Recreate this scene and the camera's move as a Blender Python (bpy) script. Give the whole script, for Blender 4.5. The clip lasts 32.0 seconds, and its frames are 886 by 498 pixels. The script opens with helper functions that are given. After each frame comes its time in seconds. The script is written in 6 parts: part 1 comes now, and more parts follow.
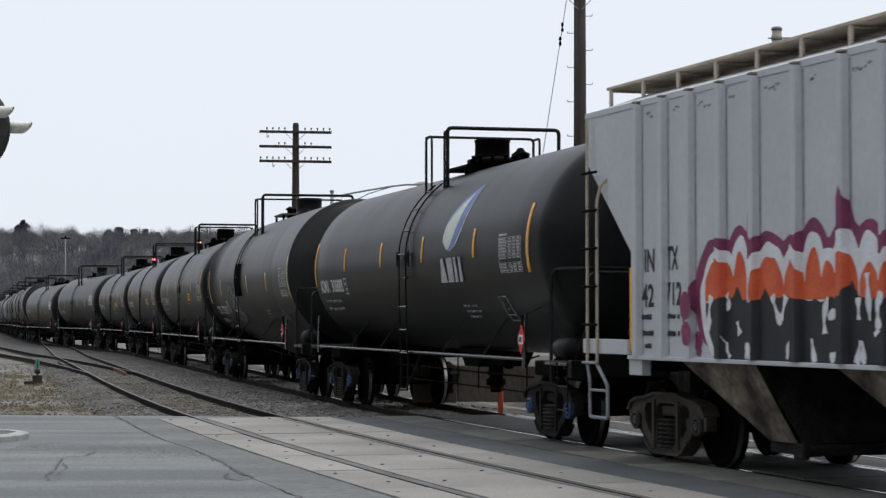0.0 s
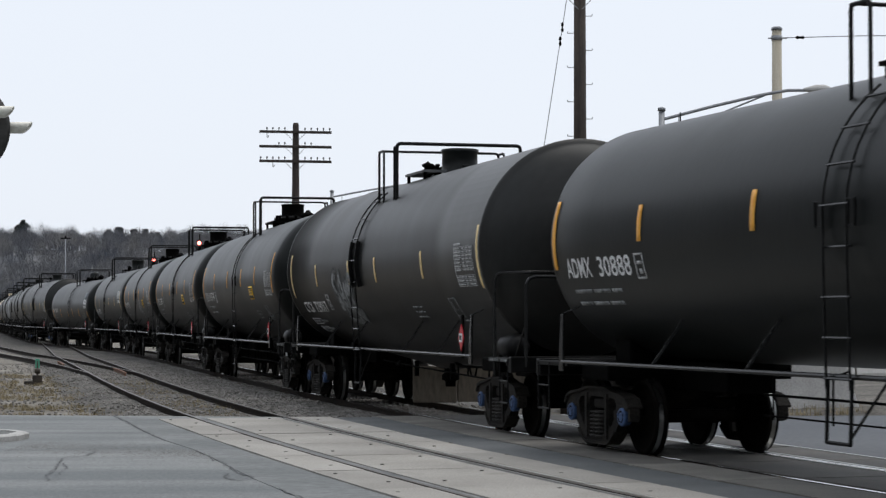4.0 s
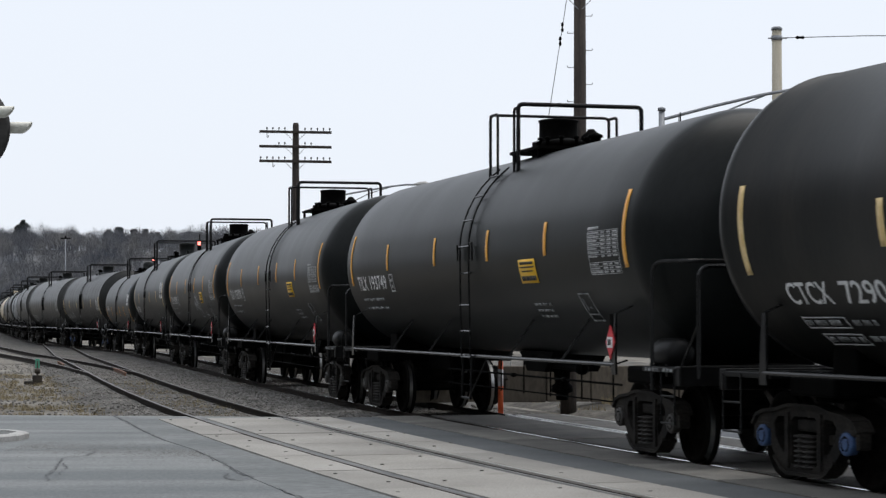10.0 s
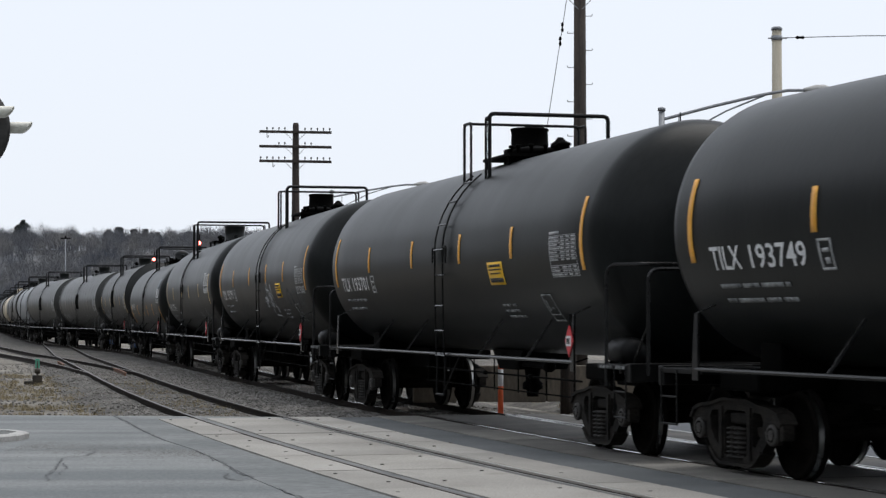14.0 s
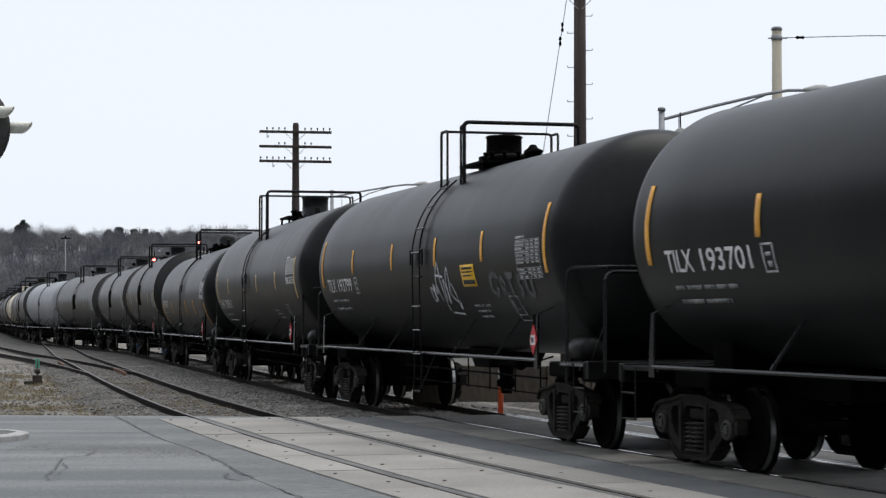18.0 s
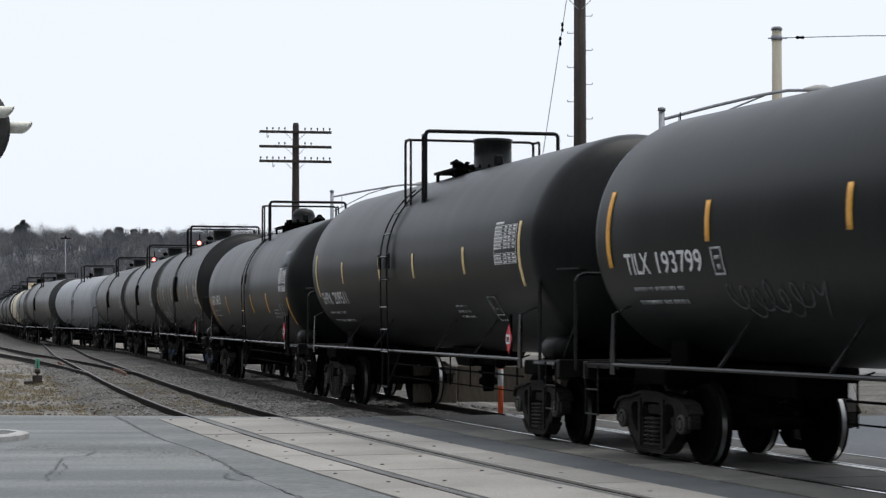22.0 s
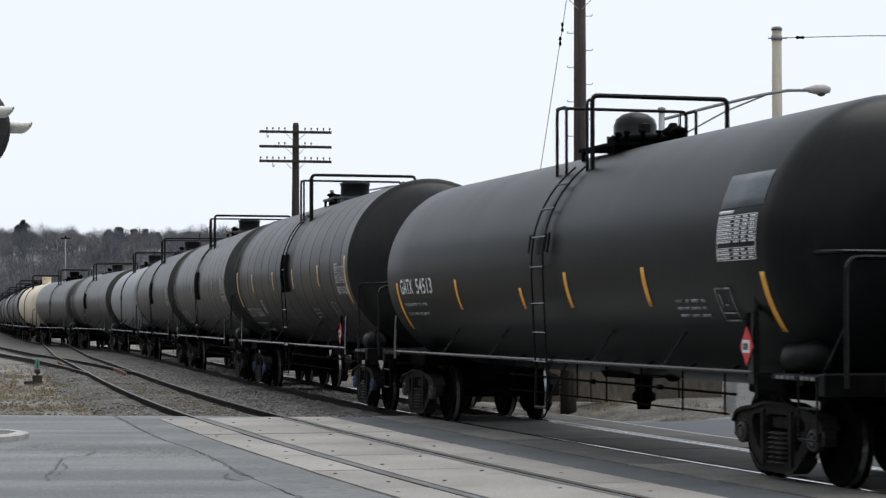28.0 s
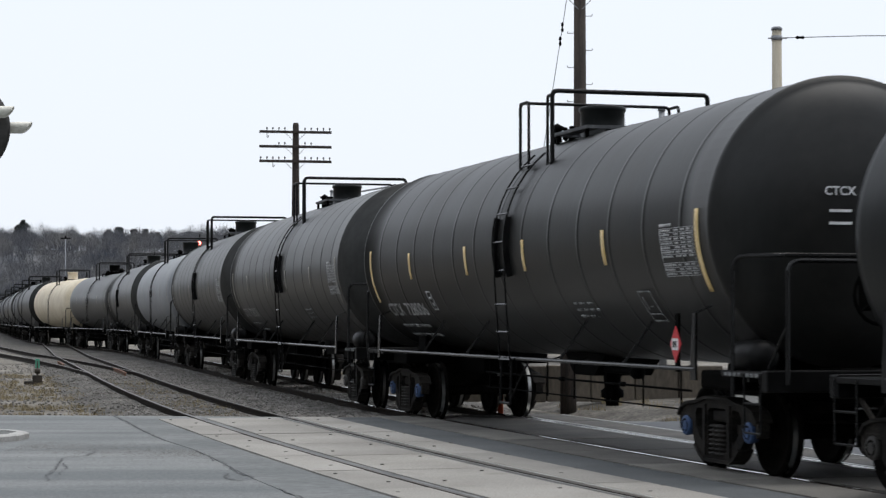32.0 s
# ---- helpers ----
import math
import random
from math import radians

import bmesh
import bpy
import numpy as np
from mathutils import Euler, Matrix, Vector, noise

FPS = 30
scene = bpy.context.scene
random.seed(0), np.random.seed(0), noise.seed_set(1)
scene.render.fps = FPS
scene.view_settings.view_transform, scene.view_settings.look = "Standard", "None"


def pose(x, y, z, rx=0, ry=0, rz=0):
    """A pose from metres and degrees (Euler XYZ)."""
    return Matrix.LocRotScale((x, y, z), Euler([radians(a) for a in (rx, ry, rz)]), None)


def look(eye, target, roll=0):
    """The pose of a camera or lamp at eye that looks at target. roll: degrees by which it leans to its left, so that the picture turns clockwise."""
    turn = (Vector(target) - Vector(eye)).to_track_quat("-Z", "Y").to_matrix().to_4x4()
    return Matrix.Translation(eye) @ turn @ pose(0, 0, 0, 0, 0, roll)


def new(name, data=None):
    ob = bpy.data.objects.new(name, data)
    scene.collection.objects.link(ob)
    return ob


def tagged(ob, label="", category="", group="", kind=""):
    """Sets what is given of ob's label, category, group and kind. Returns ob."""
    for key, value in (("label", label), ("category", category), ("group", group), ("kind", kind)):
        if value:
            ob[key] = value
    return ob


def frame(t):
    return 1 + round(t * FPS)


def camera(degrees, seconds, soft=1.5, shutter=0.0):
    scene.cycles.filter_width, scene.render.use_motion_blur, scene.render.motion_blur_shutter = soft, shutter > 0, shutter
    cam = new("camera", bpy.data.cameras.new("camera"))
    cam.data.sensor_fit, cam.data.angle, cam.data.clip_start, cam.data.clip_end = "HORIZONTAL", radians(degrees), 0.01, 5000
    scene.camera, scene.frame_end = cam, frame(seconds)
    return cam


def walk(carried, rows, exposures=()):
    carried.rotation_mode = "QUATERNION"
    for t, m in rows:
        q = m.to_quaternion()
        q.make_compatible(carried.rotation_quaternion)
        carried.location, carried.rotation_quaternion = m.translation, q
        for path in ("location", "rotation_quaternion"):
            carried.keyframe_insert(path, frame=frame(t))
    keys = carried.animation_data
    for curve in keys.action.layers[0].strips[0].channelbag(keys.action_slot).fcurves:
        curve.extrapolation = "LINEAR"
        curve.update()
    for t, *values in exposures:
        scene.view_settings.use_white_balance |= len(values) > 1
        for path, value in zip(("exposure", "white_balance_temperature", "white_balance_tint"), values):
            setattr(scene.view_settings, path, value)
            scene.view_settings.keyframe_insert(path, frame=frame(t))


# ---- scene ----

# camera on a tripod beside the level crossing; z = 0 is the rail head
cam = camera(24.224, 32.0, soft=1.35, shutter=0.35)
EYE = pose(0.0, 0.0, 1.655, 90 + 1.946, 0, 0)
walk(cam, [(0.0, EYE), (32.0, EYE)], [(0, -0.08), (6, -0.02), (13, -0.01), (19, 0.03), (28, 0.06), (32, 0.05)])

# ---------------------------------------------------------------- light
world = bpy.data.worlds.new("overcast")
scene.world = world
world.use_nodes = True
wn, wl = world.node_tree.nodes, world.node_tree.links
sky = wn.new("ShaderNodeTexSky")
sky.sky_type, sky.sun_disc = "NISHITA", False
sky.sun_elevation, sky.sun_rotation = radians(71), radians(59)
sky.air_density, sky.dust_density = 1.0, 3.0
cloud = wn.new("ShaderNodeMix")
cloud.data_type = "RGBA"
cloud.inputs[0].default_value = 0.9
cloud.inputs[7].default_value = (7.55, 8.0, 8.75, 1)
wl.new(sky.outputs[0], cloud.inputs[6])
wl.new(cloud.outputs[2], wn["Background"].inputs[0])
wn["Background"].inputs[1].default_value = 0.121
sun = new("sun", bpy.data.lights.new("sun", "SUN"))
sun.data.energy, sun.data.angle, sun.data.color = 1.5, radians(45), (1.0, 0.97, 0.93)
sun.matrix_basis = look((4.4, 2.6, 15), (0, 0, 0))

# ---------------------------------------------------------------- materials
def surf(name, c1, c2, scale=3.0, rough=(0.6, 0.85), metal=0.0, bump=0.0, bscale=40.0, fine=0.35, spec=0.5, stretch=(1, 1, 1), third=None):
    """Two colours mixed by a broad noise, a fine grain on top, uneven gloss and a fine bump."""
    m = bpy.data.materials.new(name)
    m.use_nodes = True
    n, l = m.node_tree.nodes, m.node_tree.links
    b = n["Principled BSDF"]
    tc = n.new("ShaderNodeTexCoord")
    mp = n.new("ShaderNodeMapping")
    mp.inputs["Scale"].default_value = stretch
    l.new(tc.outputs["Object"], mp.inputs[0])
    big = n.new("ShaderNodeTexNoise")
    big.inputs["Scale"].default_value, big.inputs["Detail"].default_value = scale, 6
    small = n.new("ShaderNodeTexNoise")
    small.inputs["Scale"].default_value, small.inputs["Detail"].default_value = bscale, 3
    l.new(mp.outputs[0], big.inputs["Vector"])
    l.new(tc.outputs["Object"] if min(stretch) < 0.2 else mp.outputs[0], small.inputs["Vector"])
    ramp = n.new("ShaderNodeValToRGB")
    ramp.color_ramp.elements[0].position, ramp.color_ramp.elements[1].position = 0.35, 0.65
    ramp.color_ramp.elements[0].color, ramp.color_ramp.elements[1].color = (*c1, 1), (*c2, 1)
    if third:
        e = ramp.color_ramp.elements.new(0.78)
        e.color = (*third, 1)
    l.new(big.outputs[0], ramp.inputs[0])
    grain = n.new("ShaderNodeMapRange")
    grain.inputs[1].default_value, grain.inputs[2].default_value = 0.3, 0.7
    grain.inputs[3].default_value, grain.inputs[4].default_value = 1 - fine, 1 + fine
    l.new(small.outputs[0], grain.inputs[0])
    mul = n.new("ShaderNodeMix")
    mul.data_type, mul.blend_type = "RGBA", "MULTIPLY"
    mul.inputs[0].default_value = 1
    l.new(ramp.outputs[0], mul.inputs[6])
    l.new(grain.outputs[0], mul.inputs[7])
    l.new(mul.outputs[2], b.inputs["Base Color"])
    rr = n.new("ShaderNodeMapRange")
    rr.inputs[3].default_value, rr.inputs[4].default_value = rough
    l.new(big.outputs[0], rr.inputs[0])
    l.new(rr.outputs[0], b.inputs["Roughness"])
    b.inputs["Metallic"].default_value = metal
    b.inputs["Specular IOR Level"].default_value = spec
    if bump:
        bp = n.new("ShaderNodeBump")
        bp.inputs["Strength"].default_value, bp.inputs["Distance"].default_value = 1.0, bump
        l.new(small.outputs[0], bp.inputs["Height"])
        l.new(bp.outputs[0], b.inputs["Normal"])
    return m


def glow(name, colour, strength):
    m = bpy.data.materials.new(name)
    m.use_nodes = True
    b = m.node_tree.nodes["Principled BSDF"]
    b.inputs["Base Color"].default_value = (*colour, 1)
    b.inputs["Emission Color"].default_value = (*colour, 1)
    b.inputs["Emission Strength"].default_value = strength
    return m


M_TANK = surf("black_tank_paint", (0.0064, 0.0078, 0.0078), (0.0125, 0.0138, 0.0132), 1.0, (0.31, 0.4), spec=0.15, bump=0.001, bscale=18, fine=0.16, stretch=(1.8, 0.35, 0.35))
M_TANK_DUSTY = surf("dusty_tank_paint", (0.0085, 0.0096, 0.0092), (0.018, 0.0172, 0.0155), 0.9, (0.33, 0.44), spec=0.3, bump=0.001, bscale=14, fine=0.18, stretch=(1.8, 0.4, 0.4), third=(0.03, 0.0265, 0.022))
# weathered black of the far cars, paler for haze and sky sheen
M_TANK_WORN_HAZED = surf("weathered_hazed_tank_paint", (0.028, 0.0295, 0.0285), (0.05, 0.049, 0.0455), 0.9, (0.31, 0.42), spec=0.3, bump=0.001, bscale=14, fine=0.18, stretch=(1.8, 0.4, 0.4), third=(0.07, 0.065, 0.057))
M_TANK_GREY = surf("grey_tank_paint", (0.05, 0.053, 0.057), (0.075, 0.078, 0.082), 0.9, (0.4, 0.6), spec=0.4, fine=0.12, bscale=14)
M_TANK_PALE = surf("pale_silver_tank_paint", (0.22, 0.235, 0.25), (0.3, 0.31, 0.32), 0.9, (0.4, 0.6), fine=0.12, bscale=14)
M_TANK_CREAM = surf("cream_tank_paint", (0.598, 0.506, 0.3565), (0.713, 0.6325, 0.483), 0.9, (0.45, 0.65), fine=0.12, bscale=14, third=(0.368, 0.253, 0.1495))
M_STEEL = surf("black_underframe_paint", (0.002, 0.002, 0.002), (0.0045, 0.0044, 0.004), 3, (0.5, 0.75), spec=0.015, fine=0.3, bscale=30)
M_RAILING = surf("black_railing_paint", (0.003, 0.003, 0.003), (0.007, 0.007, 0.007), 5, (0.35, 0.55), spec=0.15, fine=0.2, bscale=50)
M_SIDERAIL = surf("worn_black_pipe", (0.006, 0.006, 0.006), (0.014, 0.014, 0.014), 3, (0.18, 0.32), spec=0.28, fine=0.2, bscale=30)
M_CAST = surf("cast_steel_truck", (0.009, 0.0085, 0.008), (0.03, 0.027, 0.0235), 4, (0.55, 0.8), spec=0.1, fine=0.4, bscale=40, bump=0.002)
M_CAST_GREY = surf("dusty_cast_steel", (0.016, 0.013, 0.0095), (0.065, 0.052, 0.037), 4, (0.6, 0.85), fine=0.4, bscale=40, bump=0.002)
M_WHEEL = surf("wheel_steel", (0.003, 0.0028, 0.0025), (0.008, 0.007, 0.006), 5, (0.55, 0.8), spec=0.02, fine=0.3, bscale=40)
M_SPRING = surf("worn_spring_steel", (0.02, 0.019, 0.018), (0.05, 0.046, 0.042), 6, (0.45, 0.65), spec=0.2, fine=0.3, bscale=40)
M_TREAD = surf("polished_tread", (0.28, 0.28, 0.275), (0.44, 0.44, 0.425), 4, (0.22, 0.36), metal=1.0, fine=0.15, bscale=60)
M_CAP = surf("bearing_cap_blue", (0.03, 0.065, 0.16), (0.05, 0.1, 0.22), 8, (0.5, 0.7), fine=0.2)
M_CAP_DARK = surf("bearing_cap_dark", (0.03, 0.028, 0.025), (0.06, 0.055, 0.05), 8, (0.5, 0.7), fine=0.2)
M_STRIPE = surf("orange_reflector", (0.78, 0.36, 0.04), (0.86, 0.44, 0.08), 6, (0.4, 0.55), fine=0.12)
M_STRIPE_PALE = surf("faded_yellow_reflector", (0.7, 0.5, 0.2), (0.8, 0.62, 0.32), 6, (0.4, 0.55), fine=0.15)
M_STRIPE_WORN = surf("worn_pale_reflector", (0.24, 0.23, 0.2), (0.36, 0.34, 0.3), 6, (0.5, 0.6), fine=0.2)
M_GRATE = surf("grey_walkway_grating", (0.06, 0.063, 0.066), (0.12, 0.124, 0.128), 4, (0.5, 0.7), fine=0.3, bscale=60)
M_WHITE = surf("white_lettering", (0.66, 0.67, 0.67), (0.78, 0.78, 0.78), 6, (0.5, 0.7), fine=0.15)
M_FADED = surf("faded_lettering", (0.32, 0.33, 0.33), (0.5, 0.5, 0.5), 7, (0.5, 0.7), fine=0.3)
M_SPRAY = surf("grey_spray_paint", (0.1, 0.105, 0.105), (0.3, 0.31, 0.31), 5, (0.6, 0.8), fine=0.4, bscale=20)
M_SPRAYWHITE = surf("white_spray_paint", (0.45, 0.47, 0.5), (0.65, 0.67, 0.7), 5, (0.6, 0.8), fine=0.3, bscale=20)
M_YELLOW = surf("yellow_sign_paint", (0.78, 0.44, 0.02), (0.86, 0.52, 0.035), 6, (0.45, 0.6), fine=0.1)
M_INK = surf("dark_ink", (0.02, 0.02, 0.02), (0.04, 0.04, 0.04), 6, (0.5, 0.7))
M_RED = surf("red_placard", (0.55, 0.03, 0.04), (0.68, 0.06, 0.07), 9, (0.4, 0.6), fine=0.15)
M_HOPPER = surf("grey_hopper_paint", (0.5, 0.515, 0.53), (0.56, 0.575, 0.59), 0.8, (0.5, 0.7), fine=0.04, bscale=16, third=(0.46, 0.47, 0.48))
M_HOPDIRT = surf("rust_stained_hopper", (0.05, 0.038, 0.03), (0.36, 0.3, 0.225), 2.2, (0.6, 0.85), fine=0.35, bscale=14, third=(0.45, 0.39, 0.31))
M_ROOFWALK = surf("tan_running_board", (0.38, 0.31, 0.23), (0.52, 0.44, 0.35), 3, (0.6, 0.8), fine=0.25)
M_GRAF_O = surf("orange_graffiti", (0.62, 0.085, 0.03), (0.72, 0.15, 0.055), 3, (0.5, 0.7), fine=0.12)
M_GRAF_P = surf("purple_graffiti", (0.17, 0.03, 0.08), (0.26, 0.05, 0.12), 3, (0.5, 0.7), fine=0.15)
M_GRAF_W = surf("white_graffiti", (0.68, 0.68, 0.7), (0.8, 0.8, 0.82), 3, (0.5, 0.7), fine=0.1)
M_GRAF_K = surf("black_graffiti", (0.015, 0.017, 0.02), (0.03, 0.032, 0.036), 3, (0.45, 0.65), fine=0.2)
M_ASPHALT = surf("worn_asphalt", (0.108, 0.118, 0.121), (0.196, 0.203, 0.2), 1.1, (0.75, 0.95), bump=0.004, bscale=34, fine=0.3, third=(0.27, 0.268, 0.255), stretch=(0.16, 0.8, 1))
M_ASPHALT_FAR = surf("smooth_dark_asphalt", (0.055, 0.062, 0.072), (0.085, 0.092, 0.102), 0.5, (0.7, 0.9), bump=0.003, bscale=40, fine=0.2, stretch=(0.4, 0.4, 1))
M_GRIT = surf("road_grit", (0.085, 0.08, 0.072), (0.15, 0.142, 0.13), 3, (0.8, 1.0), fine=0.3)
M_BANK = surf("bank_gravel", (0.036, 0.0304, 0.0232), (0.12, 0.1104, 0.0944), 0.9, (0.85, 1.0), bump=0.02, bscale=12, fine=0.7, third=(0.16, 0.144, 0.116))
# darker grey that paints the shade beside the hopper's posts
M_POST_SHADE = surf("post_shade", (0.2, 0.205, 0.21), (0.36, 0.365, 0.37), 3, (0.7, 0.9), fine=0.3, bscale=25, stretch=(1, 1, 0.3))
M_SCUFF = surf("scuffed_soot", (0.12, 0.12, 0.12), (0.3, 0.3, 0.3), 9, (0.7, 0.9), fine=0.4, bscale=40)
M_PATCH = surf("dark_asphalt", (0.0588, 0.06552, 0.06888), (0.0966, 0.1025, 0.1058), 0.8, (0.75, 0.95), bump=0.004, bscale=60, fine=0.25)
M_CONC = surf("crossing_concrete", (0.2412, 0.228, 0.2046), (0.3142, 0.2996, 0.2741), 0.7, (0.75, 0.95), bump=0.002, bscale=45, fine=0.22, third=(0.1973, 0.1827, 0.1571))
M_CONC_DARK = surf("dark_patchy_concrete", (0.03933, 0.03715, 0.03364), (0.0918, 0.08517, 0.07514), 1.1, (0.6, 0.9), bump=0.003, bscale=45, fine=0.3, third=(0.02622, 0.02447, 0.02184))
M_CONC_MID = surf("mid_patchy_concrete", (0.1105, 0.1037, 0.0918), (0.1785, 0.1683, 0.1496), 1.3, (0.7, 0.9), bump=0.003, bscale=45, fine=0.3, third=(0.068, 0.06375, 0.0561))
M_CONC_PALE = surf("pale_concrete", (0.3175, 0.31, 0.2948), (0.4158, 0.4082, 0.3931), 1.2, (0.75, 0.95), fine=0.15, bscale=30)
M_RUBBER = surf("flangeway_rubber", (0.02, 0.02, 0.02), (0.04, 0.04, 0.04), 5, (0.7, 0.9))
M_RAIL = surf("rusty_rail", (0.006, 0.0045, 0.0035), (0.022, 0.0155, 0.011), 6, (0.7, 0.9), spec=0.1, fine=0.3)
M_RAILTOP = surf("rail_head", (0.042, 0.036, 0.03), (0.09, 0.078, 0.066), 2, (0.35, 0.55), metal=0.3, fine=0.25)
M_RAILBRIGHT = surf("polished_rail_head", (0.62, 0.62, 0.62), (0.78, 0.78, 0.78), 2, (0.16, 0.28), metal=1.0, fine=0.08)
M_RAIL_ORANGE = surf("fresh_rust", (0.09, 0.04, 0.022), (0.19, 0.085, 0.045), 5, (0.7, 0.9), fine=0.3)
M_TIE = surf("weathered_sleeper", (0.07, 0.055, 0.045), (0.12, 0.1, 0.085), 3, (0.8, 0.95), fine=0.4, stretch=(1, 4, 1))
M_BALLAST = surf("ballast", (0.04284, 0.03856, 0.03284), (0.1035, 0.09639, 0.08568), 0.45, (0.85, 1.0), bump=0.03, bscale=14, fine=0.85, third=(0.1071, 0.08712, 0.05712))
M_GROUND = surf("gravelly_ground", (0.0882, 0.0756, 0.05544), (0.21, 0.1949, 0.168), 0.3, (0.85, 1.0), bump=0.015, bscale=11, fine=0.6, third=(0.21, 0.1722, 0.1092))
M_STONE = surf("ballast_stone", (0.1092, 0.1025, 0.0924), (0.2352, 0.2226, 0.2058), 2.5, (0.8, 1.0), fine=0.3)
M_GRASS = surf("dry_grass", (0.168, 0.1302, 0.0672), (0.2772, 0.2268, 0.126), 3, (0.8, 1.0), fine=0.3)
# distance haze is mixed into this wood as a bluish grey
M_BARK = surf("hazed_bare_wood", (0.07, 0.079, 0.097), (0.165, 0.158, 0.155), 0.06, (0.85, 1.0), fine=0.25)
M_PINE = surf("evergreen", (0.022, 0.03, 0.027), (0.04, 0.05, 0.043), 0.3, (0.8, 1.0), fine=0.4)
# hill colour lightened and blued to carry the haze
M_HILL = surf("hazed_hill", (0.075, 0.081, 0.094), (0.115, 0.113, 0.11), 0.03, (0.9, 1.0), fine=0.4, bscale=0.35)
M_POLE = surf("creosoted_pole", (0.0245, 0.0196, 0.0168), (0.0595, 0.0462, 0.0385), 2, (0.75, 0.95), bump=0.004, bscale=20, fine=0.4, stretch=(6, 6, 0.5))
M_GALV = surf("galvanised_steel", (0.2, 0.21, 0.225), (0.3, 0.31, 0.325), 4, (0.4, 0.6), metal=0.2, fine=0.12)
M_TANPOLE = surf("weathered_tan_pole", (0.34, 0.3, 0.22), (0.44, 0.4, 0.32), 1.5, (0.6, 0.85), fine=0.2, stretch=(3, 3, 0.4))
M_GLASSCER = surf("insulator_glaze", (0.06, 0.06, 0.06), (0.12, 0.12, 0.11), 6, (0.2, 0.35))
M_ISLAND = surf("island_fill", (0.084, 0.0882, 0.084), (0.1344, 0.1386, 0.1302), 1.5, (0.8, 0.95), fine=0.25)
M_ASPHALT_DARK = surf("darker_asphalt", (0.105, 0.114, 0.115), (0.165, 0.172, 0.17), 0.9, (0.75, 0.95), bump=0.004, bscale=34, fine=0.3, third=(0.2, 0.203, 0.198), stretch=(0.3, 0.7, 1))
M_CRACK = surf("cracked_tar", (0.05, 0.052, 0.055), (0.09, 0.092, 0.095), 3, (0.8, 0.95), fine=0.3)
M_EDGE = surf("steel_edge", (0.42, 0.42, 0.4116), (0.5712, 0.5712, 0.5628), 1.5, (0.25, 0.4), metal=0.7, fine=0.2)
M_FAINT = surf("faint_spray", (0.035, 0.038, 0.038), (0.1, 0.105, 0.106), 4, (0.6, 0.8), fine=0.4, bscale=18)
M_VISOR = surf("cream_visor_paint", (0.8, 0.78, 0.68), (0.88, 0.86, 0.76), 6, (0.4, 0.6), fine=0.1)
M_DISC = surf("black_background_disc", (0.02, 0.019, 0.017), (0.035, 0.033, 0.03), 5, (0.4, 0.6))
M_ORANGE = surf("orange_marker_plastic", (0.72, 0.1, 0.03), (0.8, 0.16, 0.05), 6, (0.4, 0.6), fine=0.1)
M_GREEN = surf("green_target_paint", (0.05, 0.26, 0.17), (0.08, 0.34, 0.22), 6, (0.5, 0.7), fine=0.2)
M_BEIGEWALL = surf("stained_retaining_wall", (0.08813, 0.07258, 0.05443), (0.1348, 0.114, 0.08813), 0.7, (0.8, 0.95), bump=0.006, bscale=14, fine=0.25, stretch=(1, 1, 0.35))


def vary(m, amount):
    """Pieces of one material that differ a little in tone."""
    n, l = m.node_tree.nodes, m.node_tree.links
    base = n["Principled BSDF"].inputs["Base Color"]
    info, scale, mul = n.new("ShaderNodeObjectInfo"), n.new("ShaderNodeMapRange"), n.new("ShaderNodeMix")
    scale.inputs[3].default_value, scale.inputs[4].default_value = 1 - amount, 1 + amount
    mul.data_type, mul.blend_type = "RGBA", "MULTIPLY"
    mul.inputs[0].default_value = 1
    l.new(info.outputs["Random"], scale.inputs[0])
    l.new(base.links[0].from_socket, mul.inputs[6])
    l.new(scale.outputs[0], mul.inputs[7])
    l.new(mul.outputs[2], base)


vary(M_BEIGEWALL, 0.2)
vary(M_CONC, 0.12)
vary(M_CONC_PALE, 0.15)
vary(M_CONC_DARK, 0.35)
vary(M_CONC_MID, 0.3)
M_REDLAMP = glow("red_signal_lens", (1.0, 0.16, 0.13), 9.0)

# ---------------------------------------------------------------- mesh helpers
def tube(bm, pts, r, n=6, closed=False):
    """A round bar along a polyline."""
    pts = [Vector(p) for p in pts]
    rings = []
    for i, p in enumerate(pts):
        a = (pts[i] - pts[i - 1]).normalized() if i else None
        b = (pts[i + 1] - pts[i]).normalized() if i + 1 < len(pts) else None
        d = ((a or b) + (b or a)).normalized()
        u = d.orthogonal().normalized() if not rings else (u - d * u.dot(d)).normalized()
        v = d.cross(u)
        k = 1.0 if a is None or b is None else 1.0 / max(0.5, (a.dot(d)))
        rings.append([bm.verts.new(p + (u * math.cos(2 * math.pi * j / n) + v * math.sin(2 * math.pi * j / n)) * r * k) for j in range(n)])
    for q, s in zip(rings, rings[1:]):
        for j in range(n):
            bm.faces.new((q[j], q[(j + 1) % n], s[(j + 1) % n], s[j]))
    bm.faces.new(rings[0][::-1])
    bm.faces.new(rings[-1])


def arc_pts(pts, r=0.08, n=4):
    """Rounds the inner corners of a polyline."""
    pts = [Vector(p) for p in pts]
    out = [pts[0]]
    for a, b, c in zip(pts, pts[1:], pts[2:]):
        u, v = (a - b), (c - b)
        k = min(r, u.length / 2, v.length / 2)
        p, q = b + u.normalized() * k, b + v.normalized() * k
        for i in range(n + 1):
            f = i / n
            out.append((p * (1 - f) + b * f) * (1 - f) + (b * (1 - f) + q * f) * f)
    return out + [pts[-1]]


